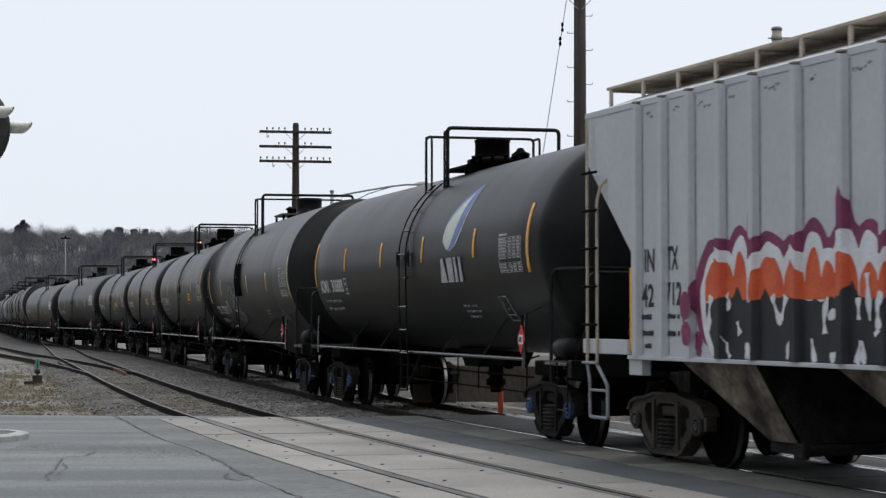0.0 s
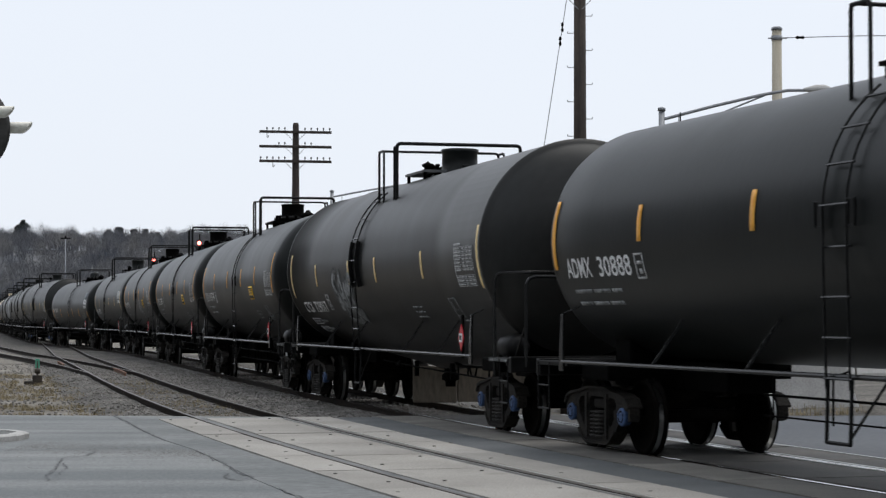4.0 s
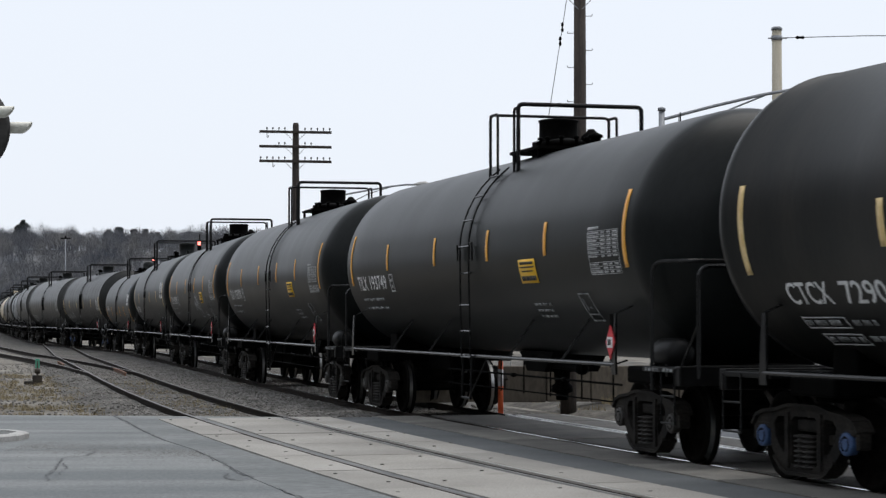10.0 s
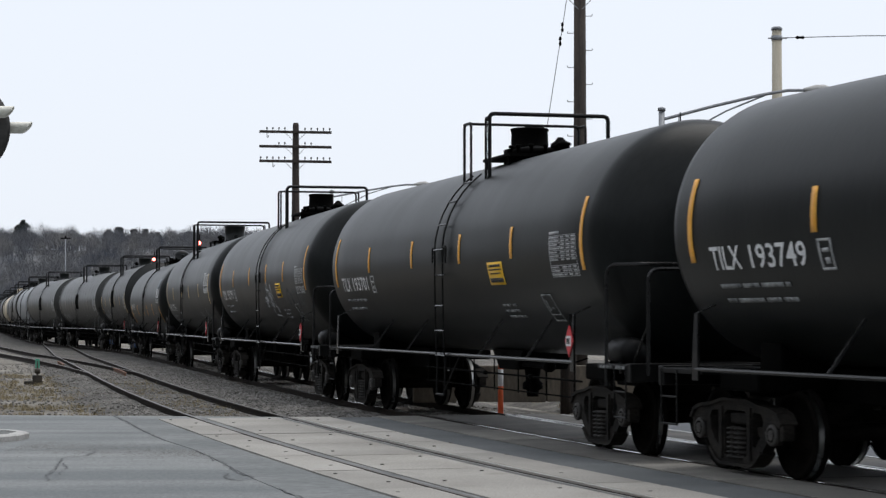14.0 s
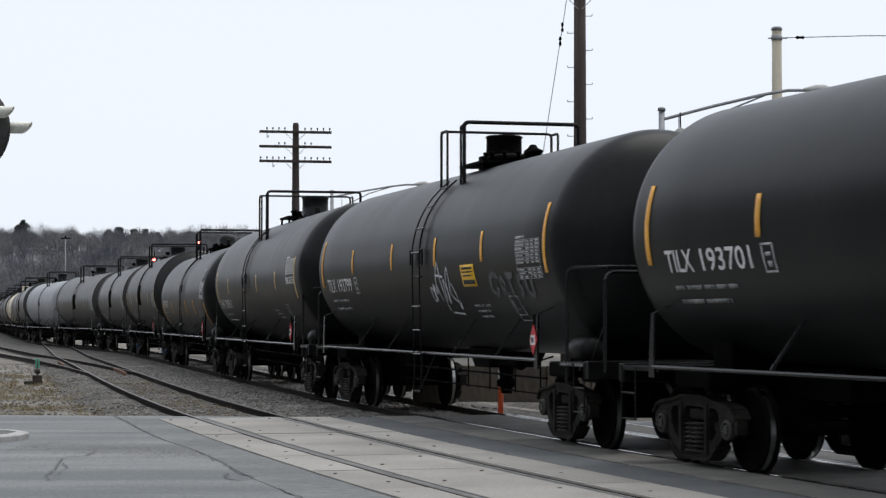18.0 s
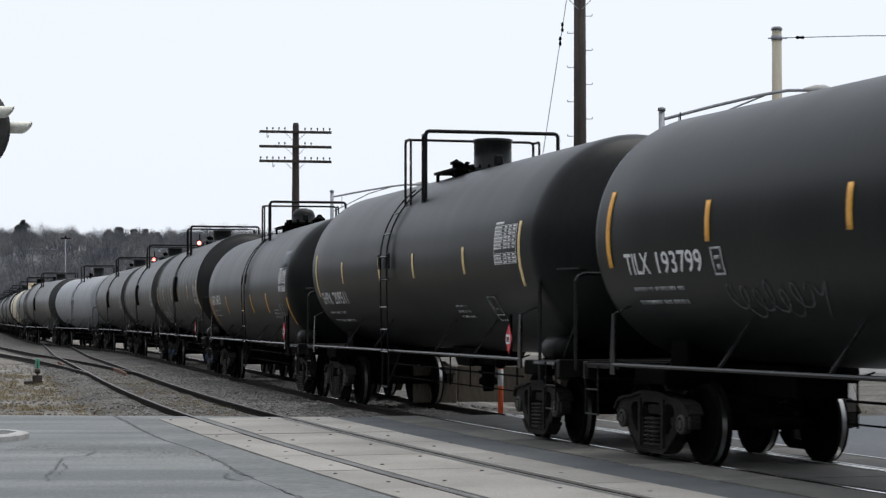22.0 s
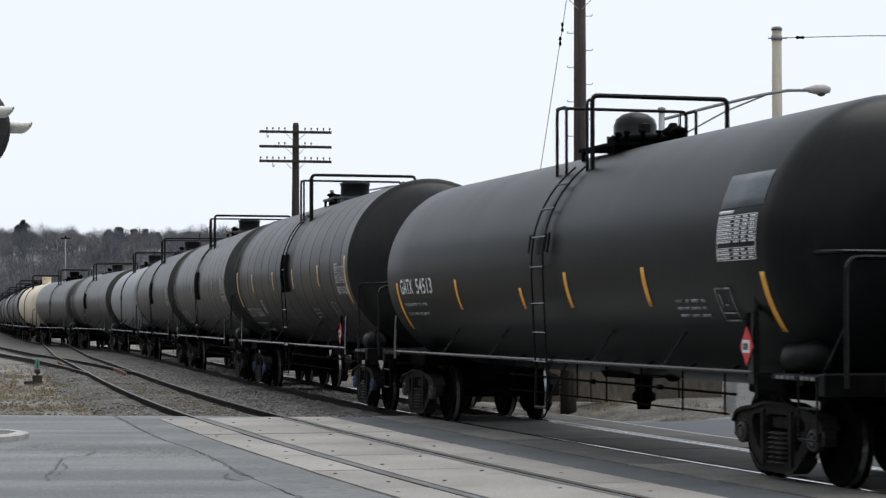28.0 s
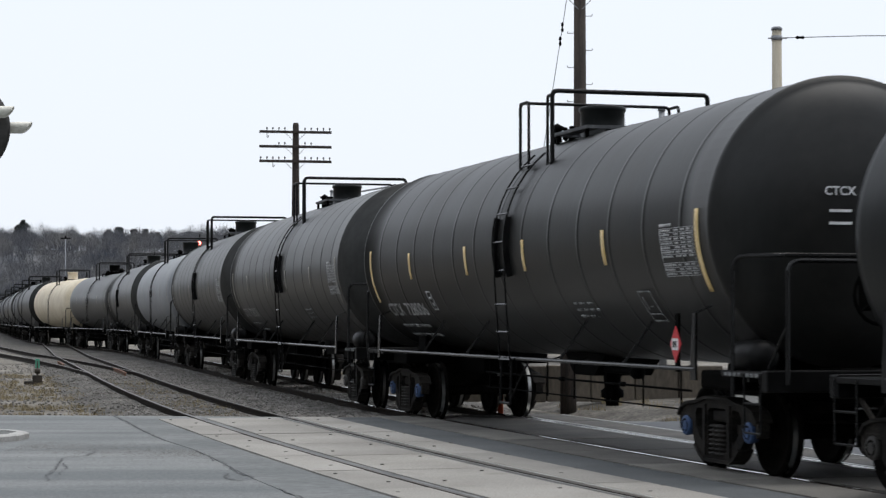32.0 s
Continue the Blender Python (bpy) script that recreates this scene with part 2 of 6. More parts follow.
def box(bm, x0, x1, y0, y1, z0, z1, bevel=0.0):
    vs = [bm.verts.new((x, y, z)) for x in (x0, x1) for y in (y0, y1) for z in (z0, z1)]
    fs = [bm.faces.new([vs[i] for i in f]) for f in ((0, 1, 3, 2), (4, 6, 7, 5), (0, 4, 5, 1), (2, 3, 7, 6), (0, 2, 6, 4), (1, 5, 7, 3))]
    if bevel:
        es = list({e for f in fs for e in f.edges})
        bmesh.ops.bevel(bm, geom=es, offset=bevel, segments=2, affect="EDGES", profile=0.5)


def beam(bm, a, b, w, h):
    """A square bar from a to b."""
    a, b = Vector(a), Vector(b)
    d = (b - a).normalized()
    u = d.cross(Vector((0, 0, 1)))
    u = u.normalized() if u.length > 1e-3 else Vector((1, 0, 0))
    v = u.cross(d)
    r = [[bm.verts.new(p + u * sx * w / 2 + v * sy * h / 2) for sx, sy in ((-1, -1), (1, -1), (1, 1), (-1, 1))] for p in (a, b)]
    for j in range(4):
        bm.faces.new((r[0][j], r[0][(j + 1) % 4], r[1][(j + 1) % 4], r[1][j]))
    bm.faces.new(r[0][::-1])
    bm.faces.new(r[1])


def lathe(bm, prof, n=32, axis="x", at=(0, 0, 0), smooth=True, caps=True):
    """A turned body: profile of (along, radius)."""
    at = Vector(at)
    rings = []
    for a, r in prof:
        ring = []
        for j in range(n if r > 1e-5 else 1):
            c, s = r * math.cos(2 * math.pi * j / n), r * math.sin(2 * math.pi * j / n)
            p = {"x": (a, c, s), "y": (s, a, c), "z": (c, s, a)}[axis]
            ring.append(bm.verts.new(at + Vector(p)))
        rings.append(ring)
    for q, s in zip(rings, rings[1:]):
        for j in range(n):
            f = [q[j % len(q)], q[(j + 1) % len(q)], s[(j + 1) % len(s)], s[j % len(s)]]
            f = list(dict.fromkeys(f))
            if len(f) > 2:
                bm.faces.new(f).smooth = smooth
    for ring, flip in ((rings[0], True), (rings[-1], False)):
        if caps and len(ring) > 2:
            bm.faces.new(ring[::-1] if flip else ring)


def slab(bm, outline, z0, z1):
    """A flat plate with thickness from an outline of (x, y)."""
    lo = [bm.verts.new((x, y, z0)) for x, y in outline]
    hi = [bm.verts.new((x, y, z1)) for x, y in outline]
    bm.faces.new(hi)
    bm.faces.new(lo[::-1])
    for i in range(len(lo)):
        j = (i + 1) % len(lo)
        bm.faces.new((lo[i], lo[j], hi[j], hi[i]))


MESHES = {}


def mesh(key, build, *mats):
    """A mesh built once and shared by all parts of that kind."""
    if key not in MESHES:
        bm = bmesh.new()
        build(bm)
        bmesh.ops.recalc_face_normals(bm, faces=bm.faces)
        me = bpy.data.meshes.new(str(key))
        bm.to_mesh(me)
        bm.free()
        for m in mats:
            me.materials.append(m)
        MESHES[key] = me
    return MESHES[key]


COUNT = [0]


def part(name, build, mat, parent, at=None, label="", key=None):
    """One mesh object under a thing or a part. build fills a bmesh; parts with the same key share it."""
    COUNT[0] += 1
    ob = new(name, mesh(key or ("single", COUNT[0]), build, *(mat if isinstance(mat, tuple) else (mat,))))
    ob.parent = parent
    if at is not None:
        ob.matrix_basis = at
    if label:
        tagged(ob, label)
    return ob


def thing(name, label, category, group="", at=None, kind=""):
    ob = tagged(new(name), label, category, group, kind)
    ob.empty_display_size = 0.3
    if at is not None:
        ob.matrix_basis = at
    return ob


def solid(name, build, mat, label, category, group="", at=None, kind=""):
    """A thing that is one mesh."""
    ob = part(name, build, mat, None, at)
    return tagged(ob, label, category, group, kind)


# ---------------------------------------------------------------- the line of the railway
KNOT_S = (-10, 20, 45, 80, 130, 200, 300)
KNOT_K = (0.004044, 0.001989, -0.000143, -0.000298, 0.000014, 0.00005, 0.0)
LINE_S = np.arange(-120, 1200, 0.5)
LINE_K = np.where(LINE_S > 320, 0.0, np.where(LINE_S < -60, 0.0, np.interp(LINE_S, KNOT_S, KNOT_K)))
LINE_T = np.cumsum(LINE_K) * 0.5
RAMP = lambda a, b: (lambda f: f * f * (3 - 2 * f))(np.clip((LINE_S - a) / (b - a), 0, 1))
LINE_T += -0.085 * RAMP(78, 98) * (1 - RAMP(112, 138))
LINE_T += -0.292074 - np.interp(0, LINE_S, LINE_T)
LINE_X, LINE_Y = np.cumsum(np.sin(LINE_T)) * 0.5, np.cumsum(np.cos(LINE_T)) * 0.5
LINE_X += 3.748 - np.interp(0, LINE_S, LINE_X)
LINE_Y += 23.80 - np.interp(0, LINE_S, LINE_Y)


def on_line(s, d=0.0):
    """Place and heading on the train's line, s metres up the line, d metres to the side nearer the camera."""
    x, y, t = (float(np.interp(s, LINE_S, a)) for a in (LINE_X, LINE_Y, LINE_T))
    return x - math.cos(t) * d, y + math.sin(t) * d, t


def gone(t):
    """How far the train has rolled, from its place at 16 s."""
    t -= 16
    return 4.09247 * t + 0.0134379 * t ** 2 / 2 - 0.000687726 * t ** 3 / 6 - 0.0000133830 * t ** 4 / 24


def car_pose(s, half):
    """A car's pose with both its trucks on the line; its x points the way it rolls."""
    x0, y0, _ = on_line(s - half)
    x1, y1, _ = on_line(s + half)
    return pose((x0 + x1) / 2, (y0 + y1) / 2, 0, 0, 0, math.degrees(math.atan2(y0 - y1, x0 - x1)))

# ---------------------------------------------------------------- trucks
TANK = [1.53, 2.68]   # radius and axis height of the tank being built
AXLE = 0.85      # half the wheelbase of a truck
WHEELS = []      # (wheelset, x on its truck), keyed in motions()
CARS = []        # (car, place in the train, half the distance of its trucks)


def build_wheelset(bm):
    lathe(bm, [(-1.1, 0.08), (1.1, 0.08)], 12, "y")
    for s in (-1, 1):
        prof = [(0.62, 0.1), (0.66, 0.16), (0.68, 0.39), (0.665, 0.4), (0.665, 0.48), (0.68, 0.485), (0.70, 0.462), (0.725, 0.461), (0.78, 0.4585), (0.815, 0.455), (0.815, 0.405), (0.77, 0.385), (0.745, 0.2), (0.8, 0.15), (0.8, 0.1)]
        lathe(bm, [(a * s, r) for a, r in prof], 40, "y")
    for f in bm.faces:
        rs = [math.hypot(v.co.x, v.co.z) for v in f.verts]
        ys = [abs(v.co.y) for v in f.verts]
        if min(rs) > 0.45 and max(rs) < 0.47 and min(ys) > 0.71 and max(ys) < 0.79:
            f.material_index = 1


SIDE_RIM = [(1.07, 0.42), (1.07, 0.58), (0.98, 0.68), (0.82, 0.725), (0.55, 0.75), (0.3, 0.8)]
SIDE_LOW = [(0.34, 0.1), (0.46, 0.15), (0.6, 0.26), (0.7, 0.36), (0.71, 0.56), (1.0, 0.56), (1.01, 0.4)]
WINDOW = [(0.385, 0.33), (0.44, 0.3), (0.6, 0.46), (0.63, 0.6), (0.57, 0.665), (0.41, 0.675), (0.375, 0.63)]


def build_side_frame(bm):
    """A cast side frame: flat-topped truss with two rounded windows, a spring opening and bearing jaws."""
    half = SIDE_LOW + SIDE_RIM
    loops = [half + [(-x, z) for x, z in half[::-1]], [(-0.27, 0.2), (-0.27, 0.64), (-0.2, 0.68), (0.2, 0.68), (0.27, 0.64), (0.27, 0.2)], WINDOW, [(-x, z) for x, z in WINDOW]]
    rings = []
    for y in (-0.065, 0.065):
        es = []
        for pts in loops:
            vs = [bm.verts.new((x, y, z)) for x, z in pts]
            es.append([bm.edges.new((vs[i], vs[(i + 1) % len(vs)])) for i in range(len(vs))])
            rings.append(vs)
        bmesh.ops.triangle_fill(bm, use_beauty=True, use_dissolve=False, edges=[e for q in es for e in q])
    n = len(loops)
    for a, b in zip(rings[:n], rings[n:]):
        for i in range(len(a)):
            j = (i + 1) % len(a)
            bm.faces.new((a[i], a[j], b[j], b[i]))
    rim = [(-x, z) for x, z in SIDE_RIM[1:]] + SIDE_RIM[1:][::-1]
    for (x0, z0), (x1, z1) in zip(rim, rim[1:]):
        beam(bm, (x0, 0, z0 - 0.01), (x1, 0, z1 - 0.01), 0.2, 0.035)
    bowl = [(-0.6, 0.26), (-0.46, 0.15), (-0.34, 0.105), (0.34, 0.105), (0.46, 0.15), (0.6, 0.26)]
    for (x0, z0), (x1, z1) in zip(bowl, bowl[1:]):
        beam(bm, (x0, 0, z0), (x1, 0, z1), 0.19, 0.035)
    for s in (-1, 1):
        beam(bm, (s * 0.33, -0.06, 0.16), (s * 0.33, -0.06, 0.72), 0.07, 0.06)
        box(bm, s * AXLE - 0.14, s * AXLE + 0.14, -0.07, 0.07, 0.53, 0.6, 0.015)


def build_spring(bm):
    prof = []
    for i in range(7):
        z = 0.17 + i * 0.05
        prof += [(z, 0.05), (z + 0.005, 0.08), (z + 0.016, 0.095), (z + 0.027, 0.08), (z + 0.034, 0.05)]
    lathe(bm, prof, 12, "z")


def build_bolster(bm):
    box(bm, -0.22, 0.22, -1.03, 1.03, 0.53, 0.66, 0.03)
    box(bm, -0.3, 0.3, -0.45, 0.45, 0.62, 0.82, 0.02)
    for s in (-1, 1):
        box(bm, s * 0.42 - 0.05, s * 0.42 + 0.05, -1.0, 1.0, 0.42, 0.52, 0.01)
        box(bm, s * 0.4 - 0.03, s * 0.4 + 0.03, -0.8, -0.68, 0.3, 0.62, 0.01)
        box(bm, s * 0.4 - 0.03, s * 0.4 + 0.03, 0.68, 0.8, 0.3, 0.62, 0.01)


def build_cap(bm):
    lathe(bm, [(-0.1, 0.105), (-0.02, 0.115), (0.0, 0.112), (0.01, 0.1), (0.006, 0.07), (0.012, 0.05), (0.014, 0.0)], 14, "y")
    for i in range(3):
        a = 2 * math.pi * i / 3 + 0.4
        lathe(bm, [(0.0, 0.014), (0.022, 0.014), (0.025, 0.0)], 6, "y", (0.075 * math.cos(a), 0, 0.075 * math.sin(a)))


def truck(car, x, near, caps, cast, key):
    t = part("truck", build_bolster, cast, car, pose(x, 0, 0), key=("bolster", key))
    for s in (-1, 1):
        if s == -1 or near:
            part("side_frame", build_side_frame, cast, t, pose(0, s * 1.0, 0), key=("side_frame", key))
        if near and s == -1:
            for dx in (-0.088, 0.088):
                part("spring", build_spring, M_SPRING, t, pose(dx, s * 1.03, 0), key="spring")
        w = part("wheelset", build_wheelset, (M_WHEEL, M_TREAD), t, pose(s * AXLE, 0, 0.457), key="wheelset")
        WHEELS.append((w, s * AXLE, near))
        if near:
            part("bearing_cap", build_cap, caps, t, pose(s * AXLE, -1.09, 0.457, 0, 0, 180), key=("cap", caps.name))
    return t


# ---------------------------------------------------------------- marks on the tanks
def tank_point(x, z_arc, lift=0.004):
    """A point of the tank's near side; z_arc is measured along the curve from the tank's axis height."""
    r, zc = TANK
    a = z_arc / r
    return Vector((x, -(r + lift) * math.cos(a), zc + (r + lift) * math.sin(a)))


def arc_of(z):
    return TANK[0] * math.asin(max(-1, min(1, (z - TANK[1]) / TANK[0])))


def patch(bm, x0, x1, z0, z1, lift=0.004, lean=0.0):
    """A thin plate that follows the tank."""
    a0, a1 = arc_of(z0), arc_of(z1)
    n = max(2, int(abs(a1 - a0) / 0.08))
    cols = []
    for k in (lift, lift + 0.004):
        cols.append([[bm.verts.new(tank_point(x + lean * i / n, a0 + (a1 - a0) * i / n, k)) for i in range(n + 1)] for x in (x0, x1)])
    lo, hi = cols
    for i in range(n):
        bm.faces.new((hi[0][i], hi[1][i], hi[1][i + 1], hi[0][i + 1])).smooth = True
        for c in (0, 1):
            bm.faces.new((lo[c][i], hi[c][i], hi[c][i + 1], lo[c][i + 1]))
    bm.faces.new((lo[0][0], lo[1][0], hi[1][0], hi[0][0]))
    bm.faces.new((lo[0][n], hi[0][n], hi[1][n], lo[1][n]))


def letter_faces(words, size, bold=0.012):
    """The flat faces of a line of lettering in Blender's own font, from its left end."""
    cu = bpy.data.curves.new("lettering", "FONT")
    cu.body, cu.size, cu.resolution_u = words, size, 3
    cu.offset = bold * size
    ob = bpy.data.objects.new("lettering", cu)
    me = bpy.data.meshes.new_from_object(ob)
    bm = bmesh.new()
    bm.from_mesh(me)
    bpy.data.objects.remove(ob)
    bpy.data.meshes.remove(me)
    return bm


def lettering(bm, words, x0, x1, z0, height, lift=0.006):
    """Words bent onto the tank, between x0 and x1, standing on height z0."""
    src = letter_faces(words, 1.0)
    for k in range(1, 6):
        bmesh.ops.bisect_plane(src, geom=src.verts[:] + src.edges[:] + src.faces[:], plane_co=(0, k * 0.13, 0), plane_no=(0, 1, 0))
    xs = [v.co.x for v in src.verts]
    ys = [v.co.y for v in src.verts]
    kx, ky, a0 = (x1 - x0) / (max(xs) - min(xs)), height / (max(ys) - min(ys)), arc_of(z0)
    made = {v: bm.verts.new(tank_point(x0 + (v.co.x - min(xs)) * kx, a0 + (v.co.y - min(ys)) * ky, lift)) for v in src.verts}
    for f in src.faces:
        bm.faces.new([made[v] for v in f.verts])
    src.free()


def small_print(bm, x0, x1, z0, lines, h=0.07, gap=0.13, seed=1, lift=0.004):
    """Unreadable lines of small print as short bars."""
    rnd = random.Random(seed)
    for i in range(lines):
        x = x0
        end = x1 - rnd.random() * 0.25 * (x1 - x0)
        while x < end:
            w = rnd.uniform(0.12, 0.4) * (x1 - x0)
            w = min(w, end - x)
            if w > 0.03:
                patch(bm, x, x + w, z0 - i * gap, z0 - i * gap + h, lift)
            x += w + 0.05


def data_panel(bm, x0, x1, z0, z1, seed=1):
    """A stencilled table: a short title, ruled rows, columns of small figures and a plain lower block."""
    rnd = random.Random(seed)
    w, rows = x1 - x0, 11
    h = (z1 - z0) / rows
    patch(bm, x0, x0 + 0.36 * w, z1 + 0.022, z1 + 0.055)
    cols = [x0, x0 + 0.42 * w, x0 + 0.62 * w, x0 + 0.81 * w, x1]
    for i in range(rows + 1):
        if i not in (4,):
            patch(bm, x0, x1, z0 + h * i - 0.0035, z0 + h * i + 0.0035)
    for i in range(rows):
        if i == 3:
            continue
        for c, d in zip(cols, cols[1:]):
            x = c + 0.02
            end = d - 0.02 - rnd.random() * 0.25 * (d - c)
            while x < end:
                k = min(rnd.uniform(0.03, 0.085), end - x)
                if k > 0.012:
                    patch(bm, x, x + k, z0 + h * i + 0.28 * h, z0 + h * i + 0.74 * h)
                x += k + 0.014
    for x in (x0, x1):
        patch(bm, x - 0.005, x + 0.005, z0, z1)


# ---------------------------------------------------------------- tank car
def build_tank(style, half):
    def build(bm):
        prof = []
        R_TANK, Z_TANK = TANK
        if style == "round":
            for i in range(9):
                a = math.pi / 2 * i / 8
                prof.append((-half - 0.75 * math.cos(a), R_TANK * math.sin(a)))
            prof += [(-half + 1.2, R_TANK), (-2.4, R_TANK), (0, R_TANK), (2.4, R_TANK), (half - 1.2, R_TANK)]
            prof += [(-x, r) for x, r in prof[:9][::-1]]
        else:
            cap = [(-half - 0.42, 0.0), (-half - 0.41, 0.35), (-half - 0.37, 0.7), (-half - 0.28, 1.1), (-half - 0.14, R_TANK - 0.1), (-half - 0.06, R_TANK - 0.05)]
            edge = [(-half - 0.06, R_TANK), (-half, R_TANK + 0.012), (-half + 0.08, R_TANK + 0.008), (-half + 0.085, R_TANK)]
            mid = []
            if style == "banded":
                x = -half + 1.1
                while x < half - 0.6:
                    mid += [(x - 0.07, R_TANK), (x - 0.03, R_TANK), (x - 0.02, R_TANK + 0.0045), (x + 0.02, R_TANK + 0.0045), (x + 0.03, R_TANK), (x + 0.07, R_TANK)]
                    x += 1.12
            else:
                mid = [(x, R_TANK) for x in (-5, -3.2, -1.2, 0, 0.4, 1.4, 3.2, 5)]
            prof = cap + edge + mid + [(-x, r) for x, r in (cap + edge)[::-1]]
        lathe(bm, prof, 72, "x", (0, 0, Z_TANK))
        if style == "jacket":                   # the belly slopes down to the outlet
            for v in bm.verts:
                w = min(1, max(0, ((Z_TANK - v.co.z) / R_TANK - 0.7) / 0.3))
                v.co.z -= 0.37 * max(0, 1 - abs(v.co.x - 0.4) / 7.0) * w
        if style != "round":
            for e in bm.edges:
                if len(e.link_faces) == 2 and e.calc_face_angle(0) > 0.5:
                    e.smooth = False
    return build


def build_side_rail(half):
    def build(bm):
        tube(bm, [(-7.3, 0, 0), (half, 0, 0)], 0.026, 8)
    return build


def build_strut(bm):
    beam(bm, (0, -1.47, 1.12), (0.1, -1.1, 1.68), 0.06, 0.03)


def build_end_bar(bm):
    """The flat post at the end of the side rail: wide at its foot, tapered, bent in to the tank."""
    rows = [(-1.475, 1.0, 0.075), (-1.475, 1.3, 0.06), (-1.46, 1.72, 0.04), (-1.18, 1.84, 0.04)]
    rings = [[bm.verts.new((x, y + k, z)) for x, k in ((-w, -0.014), (w, -0.014), (w, 0.014), (-w, 0.014))] for y, z, w in rows]
    for a, b in zip(rings, rings[1:]):
        for j in range(4):
            bm.faces.new((a[j], a[(j + 1) % 4], b[(j + 1) % 4], b[j]))
    bm.faces.new(rings[0][::-1]), bm.faces.new(rings[-1])


def build_ladder_rail(bm):
    """One side of a ladder that follows the tank up to the platform."""
    up = [tank_point(0, a, 0.055) for a in np.linspace(arc_of(2.5), 1.4, 9)]
    tube(bm, [(0, -1.52, 1.0), (0, up[0].y, 2.2)] + [(0, p.y, p.z) for p in up], 0.014, 6)


def side_ladder(car, lx):
    ladder = part("ladder", build_ladder_rail, M_RAILING, car, pose(lx - 0.23, 0, 0), key=("ladder_rail", *TANK))
    part("rail", build_ladder_rail, M_RAILING, ladder, pose(0.46, 0, 0), key=("ladder_rail", *TANK))
    top = tank_point(0, arc_of(2.5), 0.055)
    spots, z = [], 1.1
    while z < 2.2:
        spots.append((-1.52 + (top.y + 1.52) * (z - 1.0) / 1.2, z))
        z += 0.38
    a = arc_of(z + 0.1)
    while a < 1.4:
        p = tank_point(0, a, 0.055)
        spots.append((p.y, p.z))
        a += 0.38
    for y, z in spots:
        part("rung", lambda bm: tube(bm, [(-0.04, 0, 0), (0.5, 0, 0)], 0.014, 5), M_SIDERAIL, ladder, pose(0, y, z), key="ladder_rung")


def build_ladder_bracket(bm):
    """A small square hoop beside the ladder."""
    a0, a1 = arc_of(2.52), arc_of(2.76)
    pts = [tank_point(x, a, 0.05) for x, a in ((0, a0), (0, a1), (0.13, a1), (0.13, a0), (0, a0))]
    tube(bm, pts, 0.012, 5)


def build_ladder_guard(bm):
    """A closed side plate of the ladder's middle run."""
    zs = np.linspace(arc_of(2.25), arc_of(3.05), 6)
    rows = [[bm.verts.new(tank_point(x, a, k)) for x, k in ((0, 0.002), (0, 0.08), (0.02, 0.08), (0.02, 0.002))] for a in zs]
    for p, q in zip(rows, rows[1:]):
        for j in range(4):
            bm.faces.new((p[j], p[(j + 1) % 4], q[(j + 1) % 4], q[j]))
    bm.faces.new(rows[0][::-1]), bm.faces.new(rows[-1])


def build_stirrup(bm):
    for x in (-0.23, 0.23):
        tube(bm, [(x, -1.5, 1.1), (x, -1.52, 0.5)], 0.02, 6)
    tube(bm, [(-0.23, -1.52, 0.5), (0.23, -1.52, 0.5)], 0.02, 6)
    tube(bm, [(0.23, -1.52, 0.55), (0.75, -1.42, 1.1)], 0.014, 5)


def build_platform(bm):
    """The frame of the walkway round the fittings."""
    top = TANK[1] + TANK[0] + 0.02
    vs = [[bm.verts.new((sx * k, sy * (k - 0.08), top + dz)) for sx, sy in ((-1, -1), (1, -1), (1, 1), (-1, 1))] for k, dz in ((0.72, -0.025), (0.72, 0.02), (0.68, 0.02), (0.68, -0.025))]
    for a in range(4):
        for j in range(4):
            bm.faces.new((vs[a][j], vs[a][(j + 1) % 4], vs[(a + 1) % 4][(j + 1) % 4], vs[(a + 1) % 4][j]))


def build_tread(bm):
    top = TANK[1] + TANK[0] + 0.02
    box(bm, -0.66, 0.66, -0.12, 0.12, top - 0.01, top + 0.022)


def build_leg(bm):
    top = TANK[1] + TANK[0] + 0.02
    beam(bm, (0, 0, top), (0, 0, top - 0.38), 0.05, 0.05)


def rail_levels(w):
    return TANK[1] + math.sqrt(TANK[0] ** 2 - w * w) - 0.03, TANK[1] + TANK[0] + (0.6 if TANK[0] < 1.55 else 0.46)


def arch(w, h):
    """A bent pipe across the car."""
    foot, top = rail_levels(w)
    return lambda bm: tube(bm, arc_pts([(0, -w, foot), (0, -w, top + h), (0, w, top + h), (0, w, foot)], 0.08), 0.023 + h * 0.3, 8)


def rail_tie(w, dx):
    """A post with a short rail to the arch beside it."""
    foot, top = rail_levels(w)
    return lambda bm: tube(bm, arc_pts([(0, w, foot), (0, w, top - 0.02), (dx, w, top - 0.02)], 0.07), 0.022, 6)


